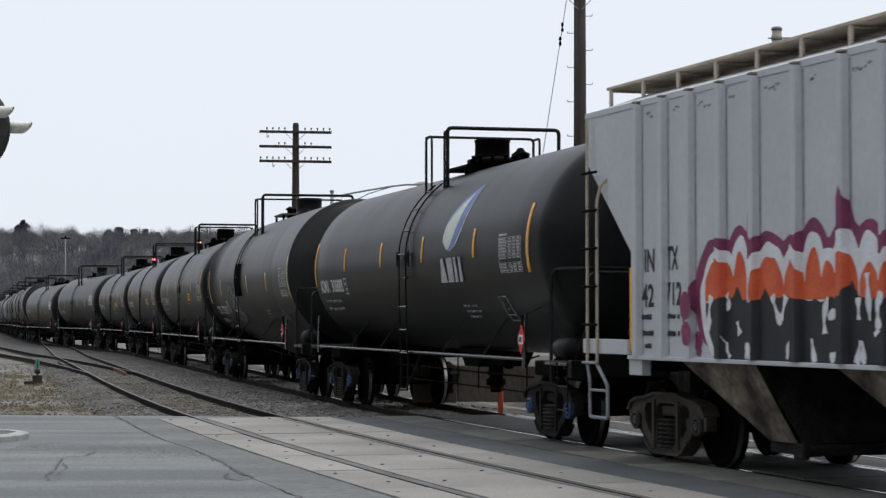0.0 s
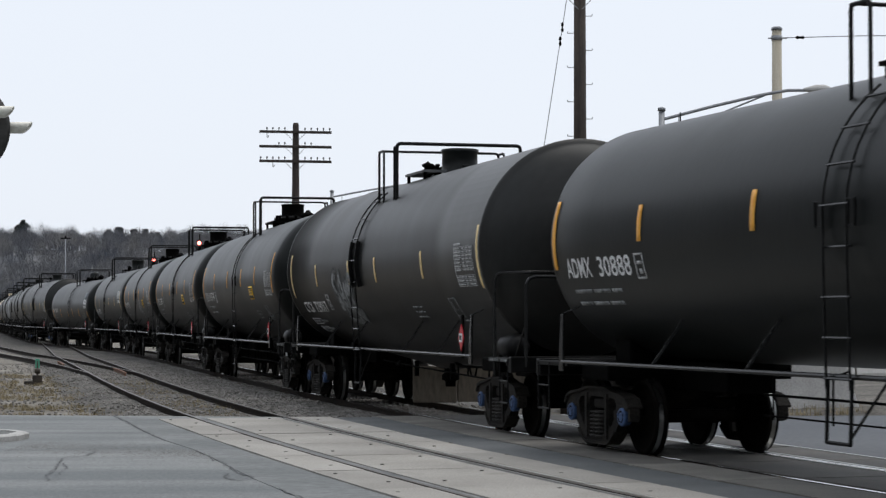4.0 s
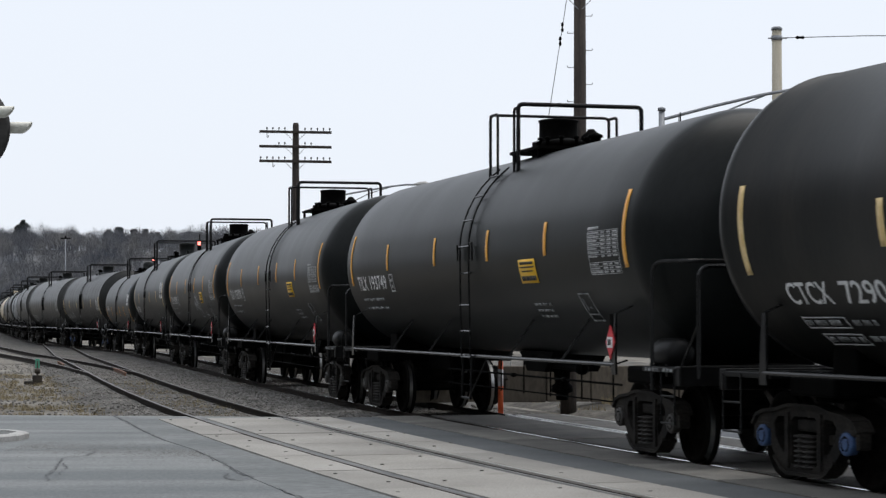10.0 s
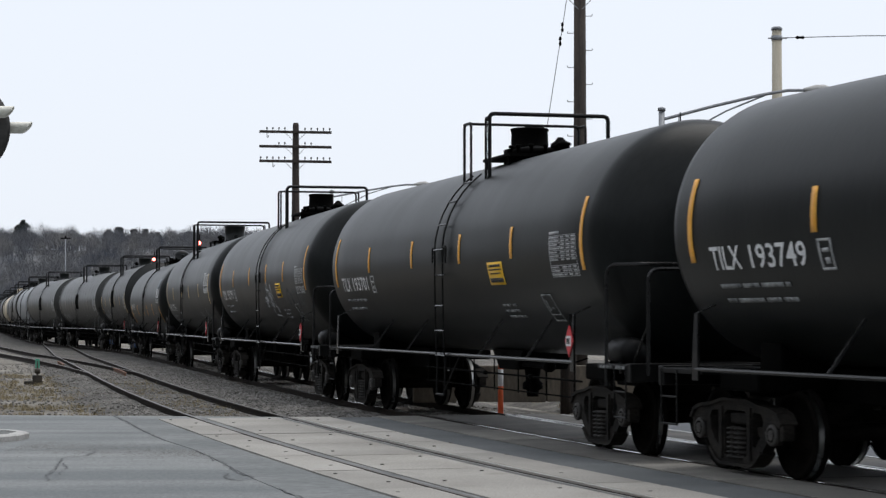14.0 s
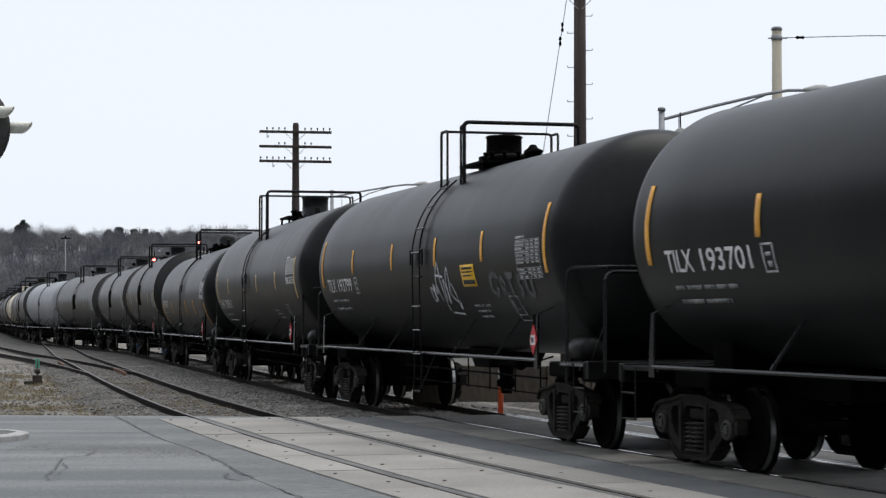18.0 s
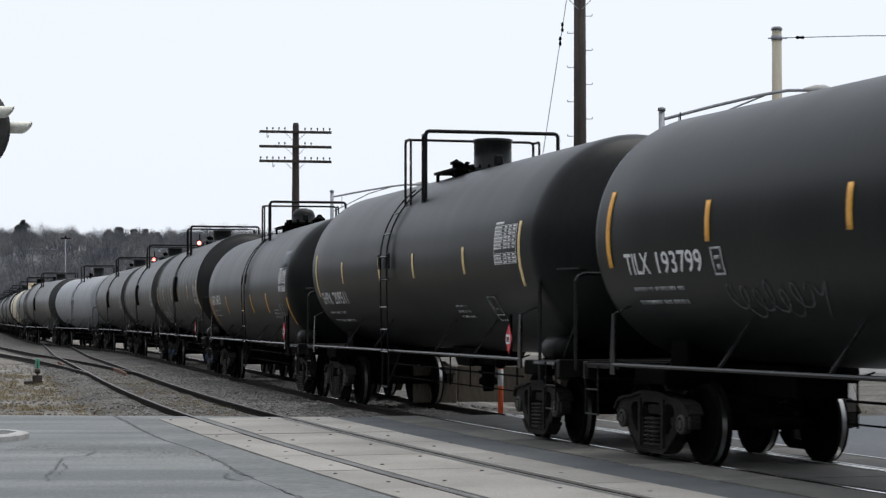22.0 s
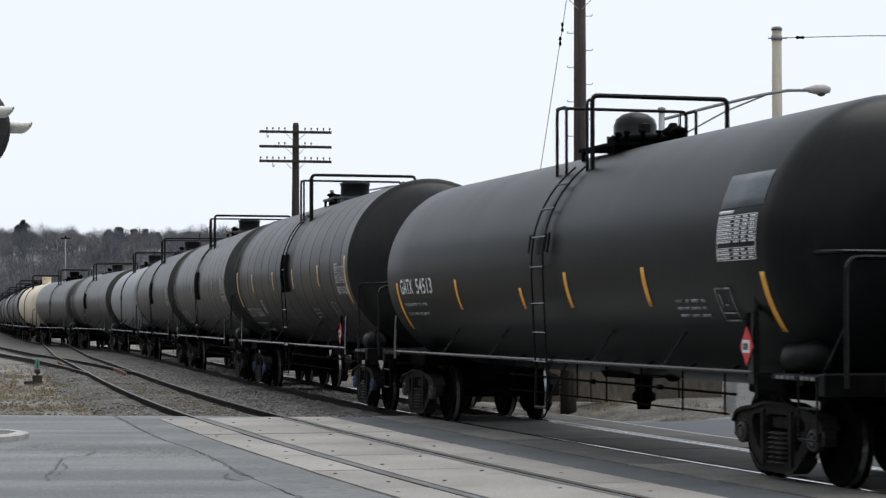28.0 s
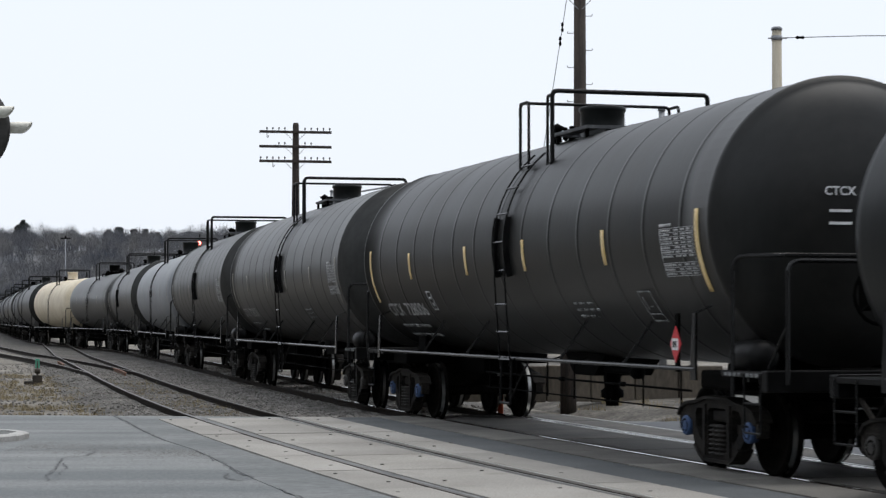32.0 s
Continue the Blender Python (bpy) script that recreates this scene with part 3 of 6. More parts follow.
def build_housing(style):
    def build(bm):
        if style == "drum":
            prof = [(4.1, 0.34), (4.24, 0.34), (4.25, 0.4), (4.29, 0.4), (4.3, 0.3), (4.74, 0.29), (4.76, 0.305), (4.785, 0.305), (4.8, 0.27)]
        elif style == "wide":
            prof = [(4.1, 0.36), (4.24, 0.36), (4.25, 0.4), (4.29, 0.4), (4.3, 0.32), (4.72, 0.315), (4.74, 0.335), (4.79, 0.335), (4.8, 0.31)]
        else:
            prof = [(4.0, 0.36), (4.2, 0.36), (4.21, 0.4), (4.25, 0.4), (4.26, 0.3), (4.5, 0.295), (4.59, 0.26), (4.65, 0.18), (4.68, 0.08), (4.685, 0)]
        lathe(bm, prof, 28, "z")
        r = 0.37
        box(bm, -r - 0.1, -r + 0.06, -0.09, 0.09, 4.3, 4.42, 0.015)
        box(bm, r - 0.08, r + 0.06, -0.06, 0.06, 4.34, 4.5, 0.015)
    return build


def build_manway(bm):
    """The low bolted cover beside the housing, with its eye bolts, and two small valves."""
    lathe(bm, [(4.0, 0.3), (4.3, 0.3), (4.31, 0.36), (4.37, 0.36), (4.4, 0.27), (4.43, 0.12), (4.44, 0)], 22, "z", (0.72, -0.1, 0))
    for i in range(10):
        a = 2 * math.pi * (i + 0.3) / 10
        c = (0.72 + 0.36 * math.cos(a), -0.1 + 0.36 * math.sin(a), 0)
        lathe(bm, [(4.26, 0.028), (4.4, 0.028), (4.405, 0.045), (4.44, 0.045), (4.45, 0)], 7, "z", c)
    box(bm, 0.38, 0.62, -0.5, -0.2, 4.1, 4.4, 0.02)
    lathe(bm, [(4.1, 0.07), (4.42, 0.07), (4.43, 0.11), (4.47, 0.11), (4.5, 0.04), (4.53, 0)], 10, "z", (1.02, 0.28, 0))


def build_valve(bm):
    lathe(bm, [(4.1, 0.1), (4.36, 0.1), (4.37, 0.15), (4.45, 0.15), (4.5, 0.08), (4.55, 0.05), (4.56, 0)], 14, "z", (0.5, 0.36, 0))


def build_stub_sill(bm):
    box(bm, 4.9, 8.35, -0.32, 0.32, 0.78, 1.14, 0.02)


def build_deck(bm):
    box(bm, 7.25, 8.35, -1.42, 1.42, 1.06, 1.12, 0.01)
    box(bm, 8.25, 8.4, -1.42, 1.42, 0.92, 1.14, 0.015)


def build_coupler(bm):
    box(bm, 8.3, 8.75, -0.11, 0.11, 0.78, 0.98, 0.02)
    lathe(bm, [(0.7, 0.12), (0.76, 0.16), (1.0, 0.16), (1.06, 0.12)], 12, "z", (8.78, 0.02, 0))
    tube(bm, [(8.3, -0.35, 0.85), (8.55, -0.3, 0.6), (8.85, -0.25, 0.52)], 0.03, 6)


def build_end_rail(bow):
    return lambda bm: tube(bm, arc_pts([(0, -1.4, 0.85), (0, -1.4, 2.31), (bow, -1.1, 2.31), (bow, 1.1, 2.31), (0, 1.4, 2.31), (0, 1.4, 0.85)], 0.16, 5), 0.025, 8)


def build_end_rail_low(bm):
    tube(bm, arc_pts([(0, -1.22, 1.0), (0, -1.22, 2.24), (0, 1.22, 2.24), (0, 1.22, 1.0)], 0.16, 5), 0.025, 8)
    tube(bm, [(-0.45, -1.25, 1.1), (0, -1.22, 1.6)], 0.016, 6)


def build_step(bm):
    for x in (-0.2, 0.2):
        tube(bm, [(x, -1.42, 1.1), (x, -1.42, 0.5)], 0.013, 6)
    for z in (0.5, 0.8):
        tube(bm, [(-0.2, -1.42, z), (0.2, -1.42, z)], 0.013, 6)


def build_reservoir(bm):
    prof = [(-0.34, 0.0), (-0.33, 0.09), (-0.29, 0.15), (-0.23, 0.18), (0.23, 0.18), (0.29, 0.15), (0.33, 0.09), (0.34, 0.0)]
    lathe(bm, prof, 20, "x")
    for x in (-0.2, 0.2):
        box(bm, x - 0.03, x + 0.03, -0.16, 0.16, -0.26, -0.12)


def build_brake_rods(bm):
    tube(bm, [(-2.6, -0.98, 0.86), (5.4, -0.98, 0.84)], 0.015, 6)
    tube(bm, [(-2.6, -0.98, 0.64), (5.2, -0.98, 0.62)], 0.011, 6)
    for x in (-2.4, -1.1, 0.3, 1.4, 2.6, 3.9, 5.1):
        tube(bm, [(x, -0.98, 0.6), (x, -0.98, 1.08), (x + 0.02, -0.8, 1.14)], 0.012, 5)
    for x in (0.9, 3.2):
        lathe(bm, [(-0.08, 0.02), (-0.06, 0.032), (0.06, 0.032), (0.08, 0.02)], 10, "x", (x, -0.98, 0.85))


def build_belly_rods(bm):
    """The air line under a sloped belly, on short hangers."""
    tube(bm, [(-3.4, -0.5, 0.86), (-0.6, -0.55, 0.8), (4.4, -0.4, 0.68)], 0.016, 6)
    tube(bm, [(1.75, -0.4, 0.86), (4.8, -0.4, 0.89)], 0.022, 6)
    for x, dx in ((1.78, 0), (2.4, 0), (2.62, -0.12), (2.85, 0.12), (3.7, 0)):
        tube(bm, [(x + dx, -0.4, 0.87), (x, -0.4, 0.76 - 0.02 * x)], 0.018, 5)
    for x in (-1.1, 1.45):
        box(bm, x - 0.05, x + 0.05, -0.45, -0.38, 0.62, 0.9, 0.01)
    lathe(bm, [(-0.1, 0.02), (-0.07, 0.06), (0.07, 0.06), (0.1, 0.02)], 10, "x", (-1.9, -0.52, 0.83))


def build_outlet(bm):
    lathe(bm, [(0.45, 0.09), (0.55, 0.1), (0.57, 0.16), (0.66, 0.16), (0.7, 0.11), (0.9, 0.13), (0.95, 0.26), (1.2, 0.32)], 16, "z")
    tube(bm, [(0.1, -0.3, 0.98), (1.75, -0.32, 0.96)], 0.045, 8)
    lathe(bm, [(1.7, 0.05), (1.74, 0.09), (1.86, 0.09), (1.9, 0.05)], 10, "x", (0, -0.32, 0.96))
    tube(bm, [(0.2, -0.1, 0.55), (0.42, -0.16, 0.5), (0.5, -0.18, 0.95)], 0.016, 6)


def build_skid(bm):
    """The sloped shield under the middle of the tank."""
    vs = [(-0.6, 1.18), (1.05, 1.18), (0.62, 0.88), (-0.2, 0.88)]
    a = [bm.verts.new((x, -0.42, z)) for x, z in vs]
    b = [bm.verts.new((x, 0.42, z)) for x, z in vs]
    bm.faces.new(a), bm.faces.new(b[::-1])
    for i in range(4):
        bm.faces.new((a[i], a[(i + 1) % 4], b[(i + 1) % 4], b[i]))


def build_handbrake(bm):
    lathe(bm, [(0.0, 0.05), (0.05, 0.05), (0.06, 0.0)], 10, "x")
    ring = [(0.04, 0.3 * math.cos(a), 0.3 * math.sin(a)) for a in np.linspace(0, 2 * math.pi, 21)]
    tube(bm, ring, 0.02, 6)
    for i in range(5):
        a = 2 * math.pi * i / 5
        tube(bm, [(0.03, 0, 0), (0.04, 0.3 * math.cos(a), 0.3 * math.sin(a))], 0.013, 5)
    box(bm, -0.2, 0.0, -0.14, 0.14, -0.16, 0.16, 0.02)


def build_placard_plate(bm):
    box(bm, -0.05, 0.05, -0.015, 0.015, -0.3, 0.34, 0.004)


def build_diamond(bm):
    a = [bm.verts.new((x, -0.03, z)) for x, z in ((-0.15, 0), (0, -0.2), (0.15, 0), (0, 0.2))]
    b = [bm.verts.new((x, -0.015, z)) for x, z in ((-0.15, 0), (0, -0.2), (0.15, 0), (0, 0.2))]
    bm.faces.new(a), bm.faces.new(b[::-1])
    for i in range(4):
        bm.faces.new((a[i], a[(i + 1) % 4], b[(i + 1) % 4], b[i]))


def build_diamond_field(bm):
    box(bm, -0.09, 0.09, -0.036, -0.03, -0.065, 0.065)


def build_holder(x):
    """A leaning ruled frame with a heavier foot line."""
    def build(bm):
        for z, h in ((1.64, 0.02), (1.72, 0.014), (1.97, 0.02)):
            patch(bm, x + 0.02, x + 0.4, z, z + h, 0.02, -0.01)
        for x0 in (x + 0.01, x + 0.395):
            patch(bm, x0, x0 + 0.016, 1.64, 1.99, 0.02, 0.0)
        patch(bm, x + 0.1, x + 0.12, 1.78, 1.93, 0.02)
        patch(bm, x + 0.2, x + 0.27, 1.8, 1.82, 0.02)
    return build


def build_end_marks(words):
    def build(bm):
        src = letter_faces(words, 0.13, 0.02)
        xs = [v.co.x for v in src.verts]
        made = {v: bm.verts.new((0, v.co.x - max(xs) / 2, v.co.y)) for v in src.verts}
        for f in src.faces:
            bm.faces.new([made[v] for v in f.verts])
        src.free()
        for z, w in ((-0.18, 0.26), (-0.31, 0.26)):
            vs = [bm.verts.new((0, y, z + k)) for y, k in ((-w / 2, 0), (w / 2, 0), (w / 2, 0.03), (-w / 2, 0.03))]
            bm.faces.new(vs)
    return build


ROUND = dict(style="round", half=7.4, shift=-0.3, size=(1.5, 2.64), ladder=0.3, rail=0.35, wide=0.95, housing="drum", hx=-0.1, placard=6.4, marks=(-6.95, -4.87, 2.17), stripes=[(x, 2.48, 2.92) for x in (-4.65, -1.6, 1.28, 3.92)] + [(-7.38, 2.26, 3.16), (6.88, 2.26, 3.17)])
JACKET = dict(style="jacket", post=0.46, half=7.66, shift=-0.38, size=(1.56, 2.69), ladder=-1.12, rail=-0.36, wide=1.13, housing="wide", hx=0.3, cage=True, placard=6.05, holder=1.12, print=2.35, marks=(-7.02, -4.72, 1.8), stripes=[(x, 2.3, 2.73) for x in (-4.93, -1.82, 0.42, 3.8)] + [(-7.62, 2.1, 3.0), (7.15, 2.1, 3.0)])
BANDED = dict(JACKET, style="banded", ladder=0.06, rail=0.25, hx=-0.2, placard=6.2, holder=1.4, marks=(-7.2, -4.86, 1.72), stripes=[(x, 2.3, 2.72) for x in (-5.0, -1.8, 0.95, 4.06)] + [(-7.6, 1.95, 2.83), (6.95, 1.95, 2.83)])
LOWMARK = dict(style="round", half=7.45, shift=-0.2, size=(1.52, 2.42), ladder=0.4, rail=0.12, wide=0.95, housing="cap", hx=-0.22, placard=6.82, holder=0.88, end=6.85, print=4.75, marks=(-6.88, -4.98, 2.06), stripes=[(x, 1.8, 2.25) for x in (-3.65, 1.3, 3.99)] + [(-0.6, 1.8, 2.08), (-7.08, 1.5, 2.25), (7.2, 1.53, 2.13)])


def placard(car, kind):
    pl = part("placard", build_placard_plate, M_STEEL, car, pose(kind.get("placard", 6.25), -1.47, 1.38), key="placard_plate")
    part("diamond", build_diamond, M_RED, pl, pose(0, 0, 0), key="diamond", label="red hazard diamond with a white field")
    part("field_print", lambda bm: (box(bm, -0.05, -0.01, -0.041, -0.036, -0.035, 0.035), box(bm, 0.012, 0.05, -0.041, -0.036, -0.035, 0.035)), M_INK, pl, pose(0, 0, 0), key="field_print")
    part("field", build_diamond_field, M_WHITE, pl, pose(0, 0, 0), key="diamond_field")
    part("placard_holder", build_holder(kind.get("placard", 6.25) - kind.get("holder", 1.55)), M_SPRAY, car, key=("holder", kind.get("placard", 6.25), kind.get("holder", 1.55), *TANK))


def tank_car(i, place, kind, paint, trucks, words="", label="", caps=M_CAP_DARK, cast=M_CAST, near=True, stripe=M_STRIPE, extra=(), end_words="", faded=False):
    car = thing("tank_car", label, "tank car", "freight cars of the passing train")
    CARS.append((car, place, trucks))
    TANK[:] = kind["size"]
    rx, lift = kind["rail"], kind["size"][0] + kind["size"][1] - 4.21
    st, half, lx = kind["style"], kind["half"], kind["ladder"]
    part("tank", build_tank(st, half), paint, car, pose(kind["shift"], 0, 0), key=("tank", st, half, paint.name, *TANK))
    for s in (-1, 1):
        turn = pose(0, 0, 0, 0, 0, 0 if s > 0 else 180)
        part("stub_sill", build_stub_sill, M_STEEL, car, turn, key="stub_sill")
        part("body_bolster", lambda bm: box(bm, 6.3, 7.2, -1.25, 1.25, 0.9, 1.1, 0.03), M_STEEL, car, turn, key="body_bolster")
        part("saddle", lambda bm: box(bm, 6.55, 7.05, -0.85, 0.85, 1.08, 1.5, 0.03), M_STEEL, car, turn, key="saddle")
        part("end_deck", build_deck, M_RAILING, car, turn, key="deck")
        part("coupler", build_coupler, M_CAST, car, turn, key="coupler")
        part("side_rail", build_side_rail(kind["placard"] + kind.get("post", 0.08) + 0.02), M_SIDERAIL, car, pose(0, s * 1.47, 1.12), key=("side_rail", kind["placard"], kind.get("post", 0.08)))
        part("end_post", build_end_bar, M_SIDERAIL, car, pose(-7.3 if s < 0 else kind["placard"] + kind.get("post", 0.08), 0, 0), key="end_bar")
        truck(car, s * trucks - 0.37 - 0.04 * s, near, caps, cast, cast.name)
    part("end_handrail", build_end_rail(7.95 - kind.get("end", 7.52)), M_SIDERAIL, car, pose(kind.get("end", 7.52), 0, 0), key=("end_rail", kind.get("end", 7.52)))
    part("end_handrail", build_end_rail_low, M_SIDERAIL, car, pose(8.46, 0, 0), key="end_rail_low")
    side_ladder(car, lx)
    grate = M_GRATE if kind["housing"] == "wide" else M_STEEL
    part("platform", build_platform, grate, car, pose(rx, 0, 0), key=("platform", *TANK))
    if near:
        for s in (-1, 1):
            part("walkway", build_tread, grate, car, pose(rx, s * 0.5, 0), key=("tread", *TANK))
            for dx in (-0.6, 0.6):
                part("platform_leg", build_leg, M_STEEL, car, pose(rx + dx, s * 0.6, 0), key=("leg", *TANK))
    pipe = paint if paint is M_TANK_CREAM else M_RAILING
    rail = part("handrail", arch(kind["wide"], 0.0), pipe, car, pose(rx - 0.7, 0, 0), key=("arch", 0, kind["wide"], *TANK))
    part("arch", arch(kind["wide"], 0.03), pipe, rail, pose(1.4, 0, 0), key=("arch", 1, kind["wide"], *TANK))
    for x, w, dx in ((0.38, -1, -0.38), (1.2, -1, 0.2), (0.35, 1, -0.35)):
        part("tie", rail_tie(kind["wide"] * w, dx), pipe, rail, pose(x, 0, 0), key=("tie", w, dx, kind["wide"], *TANK))
    fittings = part("fittings_housing", build_housing(kind["housing"]), pipe if pipe is not M_RAILING else M_STEEL if kind["housing"] == "drum" else M_TANK, car, pose(kind["hx"] - (0.1 if st != "round" else 0), 0.05, lift - (-0.06 if kind["housing"] == "cap" else 0.06 if st == "round" else 0.17)), key=("housing", kind["housing"], paint is M_TANK_CREAM))
    if near:
        for k in range(14):                     # studs round its flange
            a = 2 * math.pi * k / 14
            part("stud", lambda bm: lathe(bm, [(4.17, 0.02), (4.35, 0.02), (4.36, 0)], 6, "z"), M_STEEL, fittings, pose(0.37 * math.cos(a), 0.37 * math.sin(a), 0), key="stud")
    part("manway", build_manway, M_STEEL, car, pose(kind["hx"] + (-0.1 if kind["housing"] == "wide" else 0), 0.0, lift - 0.04, 0, 0, 180 if kind["housing"] == "wide" else 0), key="manway")
    part("bottom_outlet", build_outlet, M_STEEL, car, pose(-0.25 if st == "jacket" else 0.2, 0, 0), key="outlet")
    if not near:
        return car
    if kind.get("cage"):
        for dx in (-0.27, 0.25):
            part("ladder_guard", build_ladder_guard, M_RAILING, car, pose(lx + dx, 0, 0), key=("ladder_guard", *TANK))
    else:
        for dx in (-0.38, 0.25):
            part("ladder_bracket", build_ladder_bracket, M_RAILING, car, pose(lx + dx, 0, 0), key=("ladder_bracket", *TANK))
    part("stirrup", build_stirrup, M_RAILING, car, pose(lx, 0, 0), key="stirrup")
    if kind["housing"] != "wide":
        part("relief_valve", build_valve, M_STEEL, car, pose(kind["hx"] + 0.1, 0, lift), key="valve")
    if st != "jacket":
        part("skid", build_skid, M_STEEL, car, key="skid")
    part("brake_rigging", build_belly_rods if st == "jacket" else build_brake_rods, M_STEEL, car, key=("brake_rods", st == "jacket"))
    part("air_reservoir", build_reservoir, M_RAILING, car, pose(7.3, -1.06, 1.26), key="reservoir")
    tagged(part("deck_print", lambda bm: [box(bm, 7.35 + 0.11 * k, 7.42 + 0.11 * k, -1.426, -1.419, 1.07, 1.105) for k in range(8) if k != 4], M_SPRAY, car, key="deck_print"), kind="stuff")
    part("handbrake_wheel", build_handbrake, M_STEEL, car, pose(8.25, -0.1, 1.9), key="handbrake")
    for x in (-4.46, -2.06, 2.2, 4.5):
        part("strut", build_strut, M_SIDERAIL, car, pose(x, 0, 0), key="strut")
    for x in (-8.1, 8.05):
        part("end_step", build_step, M_RAILING, car, pose(x, 0, 0), key="end_step")
    for k, (x, z0, z1) in enumerate(kind["stripes"]):
        part("reflector_stripe", lambda bm, x=x, z0=z0, z1=z1: patch(bm, x - 0.055, x + 0.055, z0, z1), stripe, car, key=("stripe", x, z0, z1, stripe.name, *TANK), label="" if k else "upright reflective stripe")
    if i <= 8:
        placard(car, kind)
    if words:
        size = lambda w: len(w) - 0.55 * w.count("I")
        a, b = words.split(" ")
        x0, x1, z0 = kind["marks"]
        unit = (x1 - x0) / (size(a) + size(b) + 1.1)
        for w, u0, u1 in ((a, x0, x0 + unit * size(a)), (b, x1 - unit * size(b), x1)):
            part("car_mark", lambda bm: lettering(bm, w, u0, u1, z0, 0.25), M_FADED if faded else M_WHITE, car, label="white stencilled reporting mark")
        tagged(part("small_print", lambda bm: small_print(bm, kind["marks"][0] + 0.05, kind["marks"][1] - 0.4, kind["marks"][2] - 0.19, 0 if st == "jacket" else 2, 0.046, 0.15, i), M_SPRAY, car), kind="stuff")
        tagged(part("small_print", lambda bm: small_print(bm, kind.get("print", 2.85), kind.get("print", 2.85) + 0.85, 1.84, 3, 0.032, 0.08, i + 50), M_SPRAY, car), kind="stuff")
    if end_words:
        part("end_marks", build_end_marks(end_words), M_WHITE, car, pose(kind["shift"] + half + (0.745 if st == "round" else 0.455), -0.27, 2.95), label="white lettering on the tank head")
    for make in extra:
        make(car)
    return car


# ---------------------------------------------------------------- covered hopper car
HOP_W = 1.6


def hop_outline():
    return [(-8.5, 4.12), (-8.5, 3.55), (-7.15, 2.42), (-7.15, 1.24), (7.15, 1.24), (7.15, 2.42), (8.5, 3.55), (8.5, 4.12)]


def build_hopper_body(bm):
    pts = hop_outline()
    a = [bm.verts.new((x, -HOP_W, z)) for x, z in pts]
    b = [bm.verts.new((x, HOP_W, z)) for x, z in pts]
    roof = [[bm.verts.new((x, y, 4.12 + 0.36 * (1 - (y / HOP_W) ** 2))) for y in (-0.8, 0.0, 0.8)] for x in (-8.5, 8.5)]
    bm.faces.new(a), bm.faces.new(b[::-1])
    for i in range(len(pts) - 1):
        bm.faces.new((a[i], b[i], b[i + 1], a[i + 1]))
    left, right = [a[0]] + roof[0] + [b[0]], [a[-1]] + roof[1] + [b[-1]]
    for i in range(4):
        bm.faces.new((left[i], left[i + 1], right[i + 1], right[i]))
    bm.faces.new(left[::-1])
    bm.faces.new(right)


POST_X = [-6.9, -6.2, -5.5, -4.75, -4.0, -3.1, -2.2, -1.45, -0.72, 0.0]
POST_X += [-x for x in POST_X[-2::-1]]


def build_hopper_post(bm):
    """A pressed side post, rounded in section."""
    prof = [(-0.065, 0.0), (-0.052, -0.075), (-0.02, -0.078), (0.02, -0.078), (0.052, -0.075), (0.065, 0.0)]
    lo = [bm.verts.new((x, y, 1.24)) for x, y in prof]
    hi = [bm.verts.new((x, y, 4.08)) for x, y in prof]
    for i in range(5):
        bm.faces.new((lo[i], lo[i + 1], hi[i + 1], hi[i]))
    bm.faces.new(lo)
    bm.faces.new(hi[::-1])


def side_y(x, lift):
    """The hopper's near side at x, posts included, plus a skin of paint."""
    d = min(abs(x - p) for p in POST_X)
    return -HOP_W - lift - 0.08 * max(0.0, min(1.0, (0.075 - d) / 0.02))


def build_discharge(bm):
    """A funnel: steep near and far sheets, sloped ends, sliding gate below."""
    top = [(-0.92, -1.56), (0.92, -1.56), (0.92, 1.56), (-0.92, 1.56)]
    low = [(-0.3, -1.25), (0.3, -1.25), (0.3, 1.25), (-0.3, 1.25)]
    a = [bm.verts.new((x, y, 1.26)) for x, y in top]
    b = [bm.verts.new((x + 1.0, y, 0.42)) for x, y in low]
    for i in (0, 2):
        bm.faces.new((a[i], a[(i + 1) % 4], b[(i + 1) % 4], b[i]))
    bmesh.ops.solidify(bm, geom=bm.faces[:], thickness=0.012)


# the chute's sloped ends, kept apart so their shade can be coloured in
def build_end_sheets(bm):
    for x0, x1 in ((-0.915, 0.71), (0.905, 1.28)):
        vs = [(x0, -1.55, 1.26), (x0, 1.55, 1.26), (x1, 1.19, 0.42), (x1, -1.19, 0.42)]
        a, b = [bm.verts.new(p) for p in vs], [bm.verts.new((x + 0.012, y, z)) for x, y, z in vs]
        bm.faces.new(a), bm.faces.new(b[::-1])
        for i in range(4):
            bm.faces.new((a[i], a[(i + 1) % 4], b[(i + 1) % 4], b[i]))


def build_gate(bm):
    box(bm, 0.6, 1.42, -1.2, 1.2, 0.3, 0.41, 0.02)
    lathe(bm, [(-1.3, 0.06), (-1.1, 0.06)], 10, "y", (1.5, 0, 0.36))
    box(bm, 1.4, 1.62, -1.36, -1.28, 0.28, 0.44, 0.02)


LOBES = [(-4.85, 0.41, 2.28, 2.4), (-4.36, 0.16, 2.34, 2.5), (-3.72, 0.31, 2.27, 2.41), (-3.2, 0.22, 2.24, 2.38), (-2.82, 0.17, 2.33, 2.49), (-2.53, 0.15, 2.2, 2.33), (-2.2, 0.23, 2.27, 2.48), (-1.78, 0.18, 2.16, 2.45)]
LOBES += [(x + 3.75, w, o, p) for x, w, o, p in LOBES[:5]]


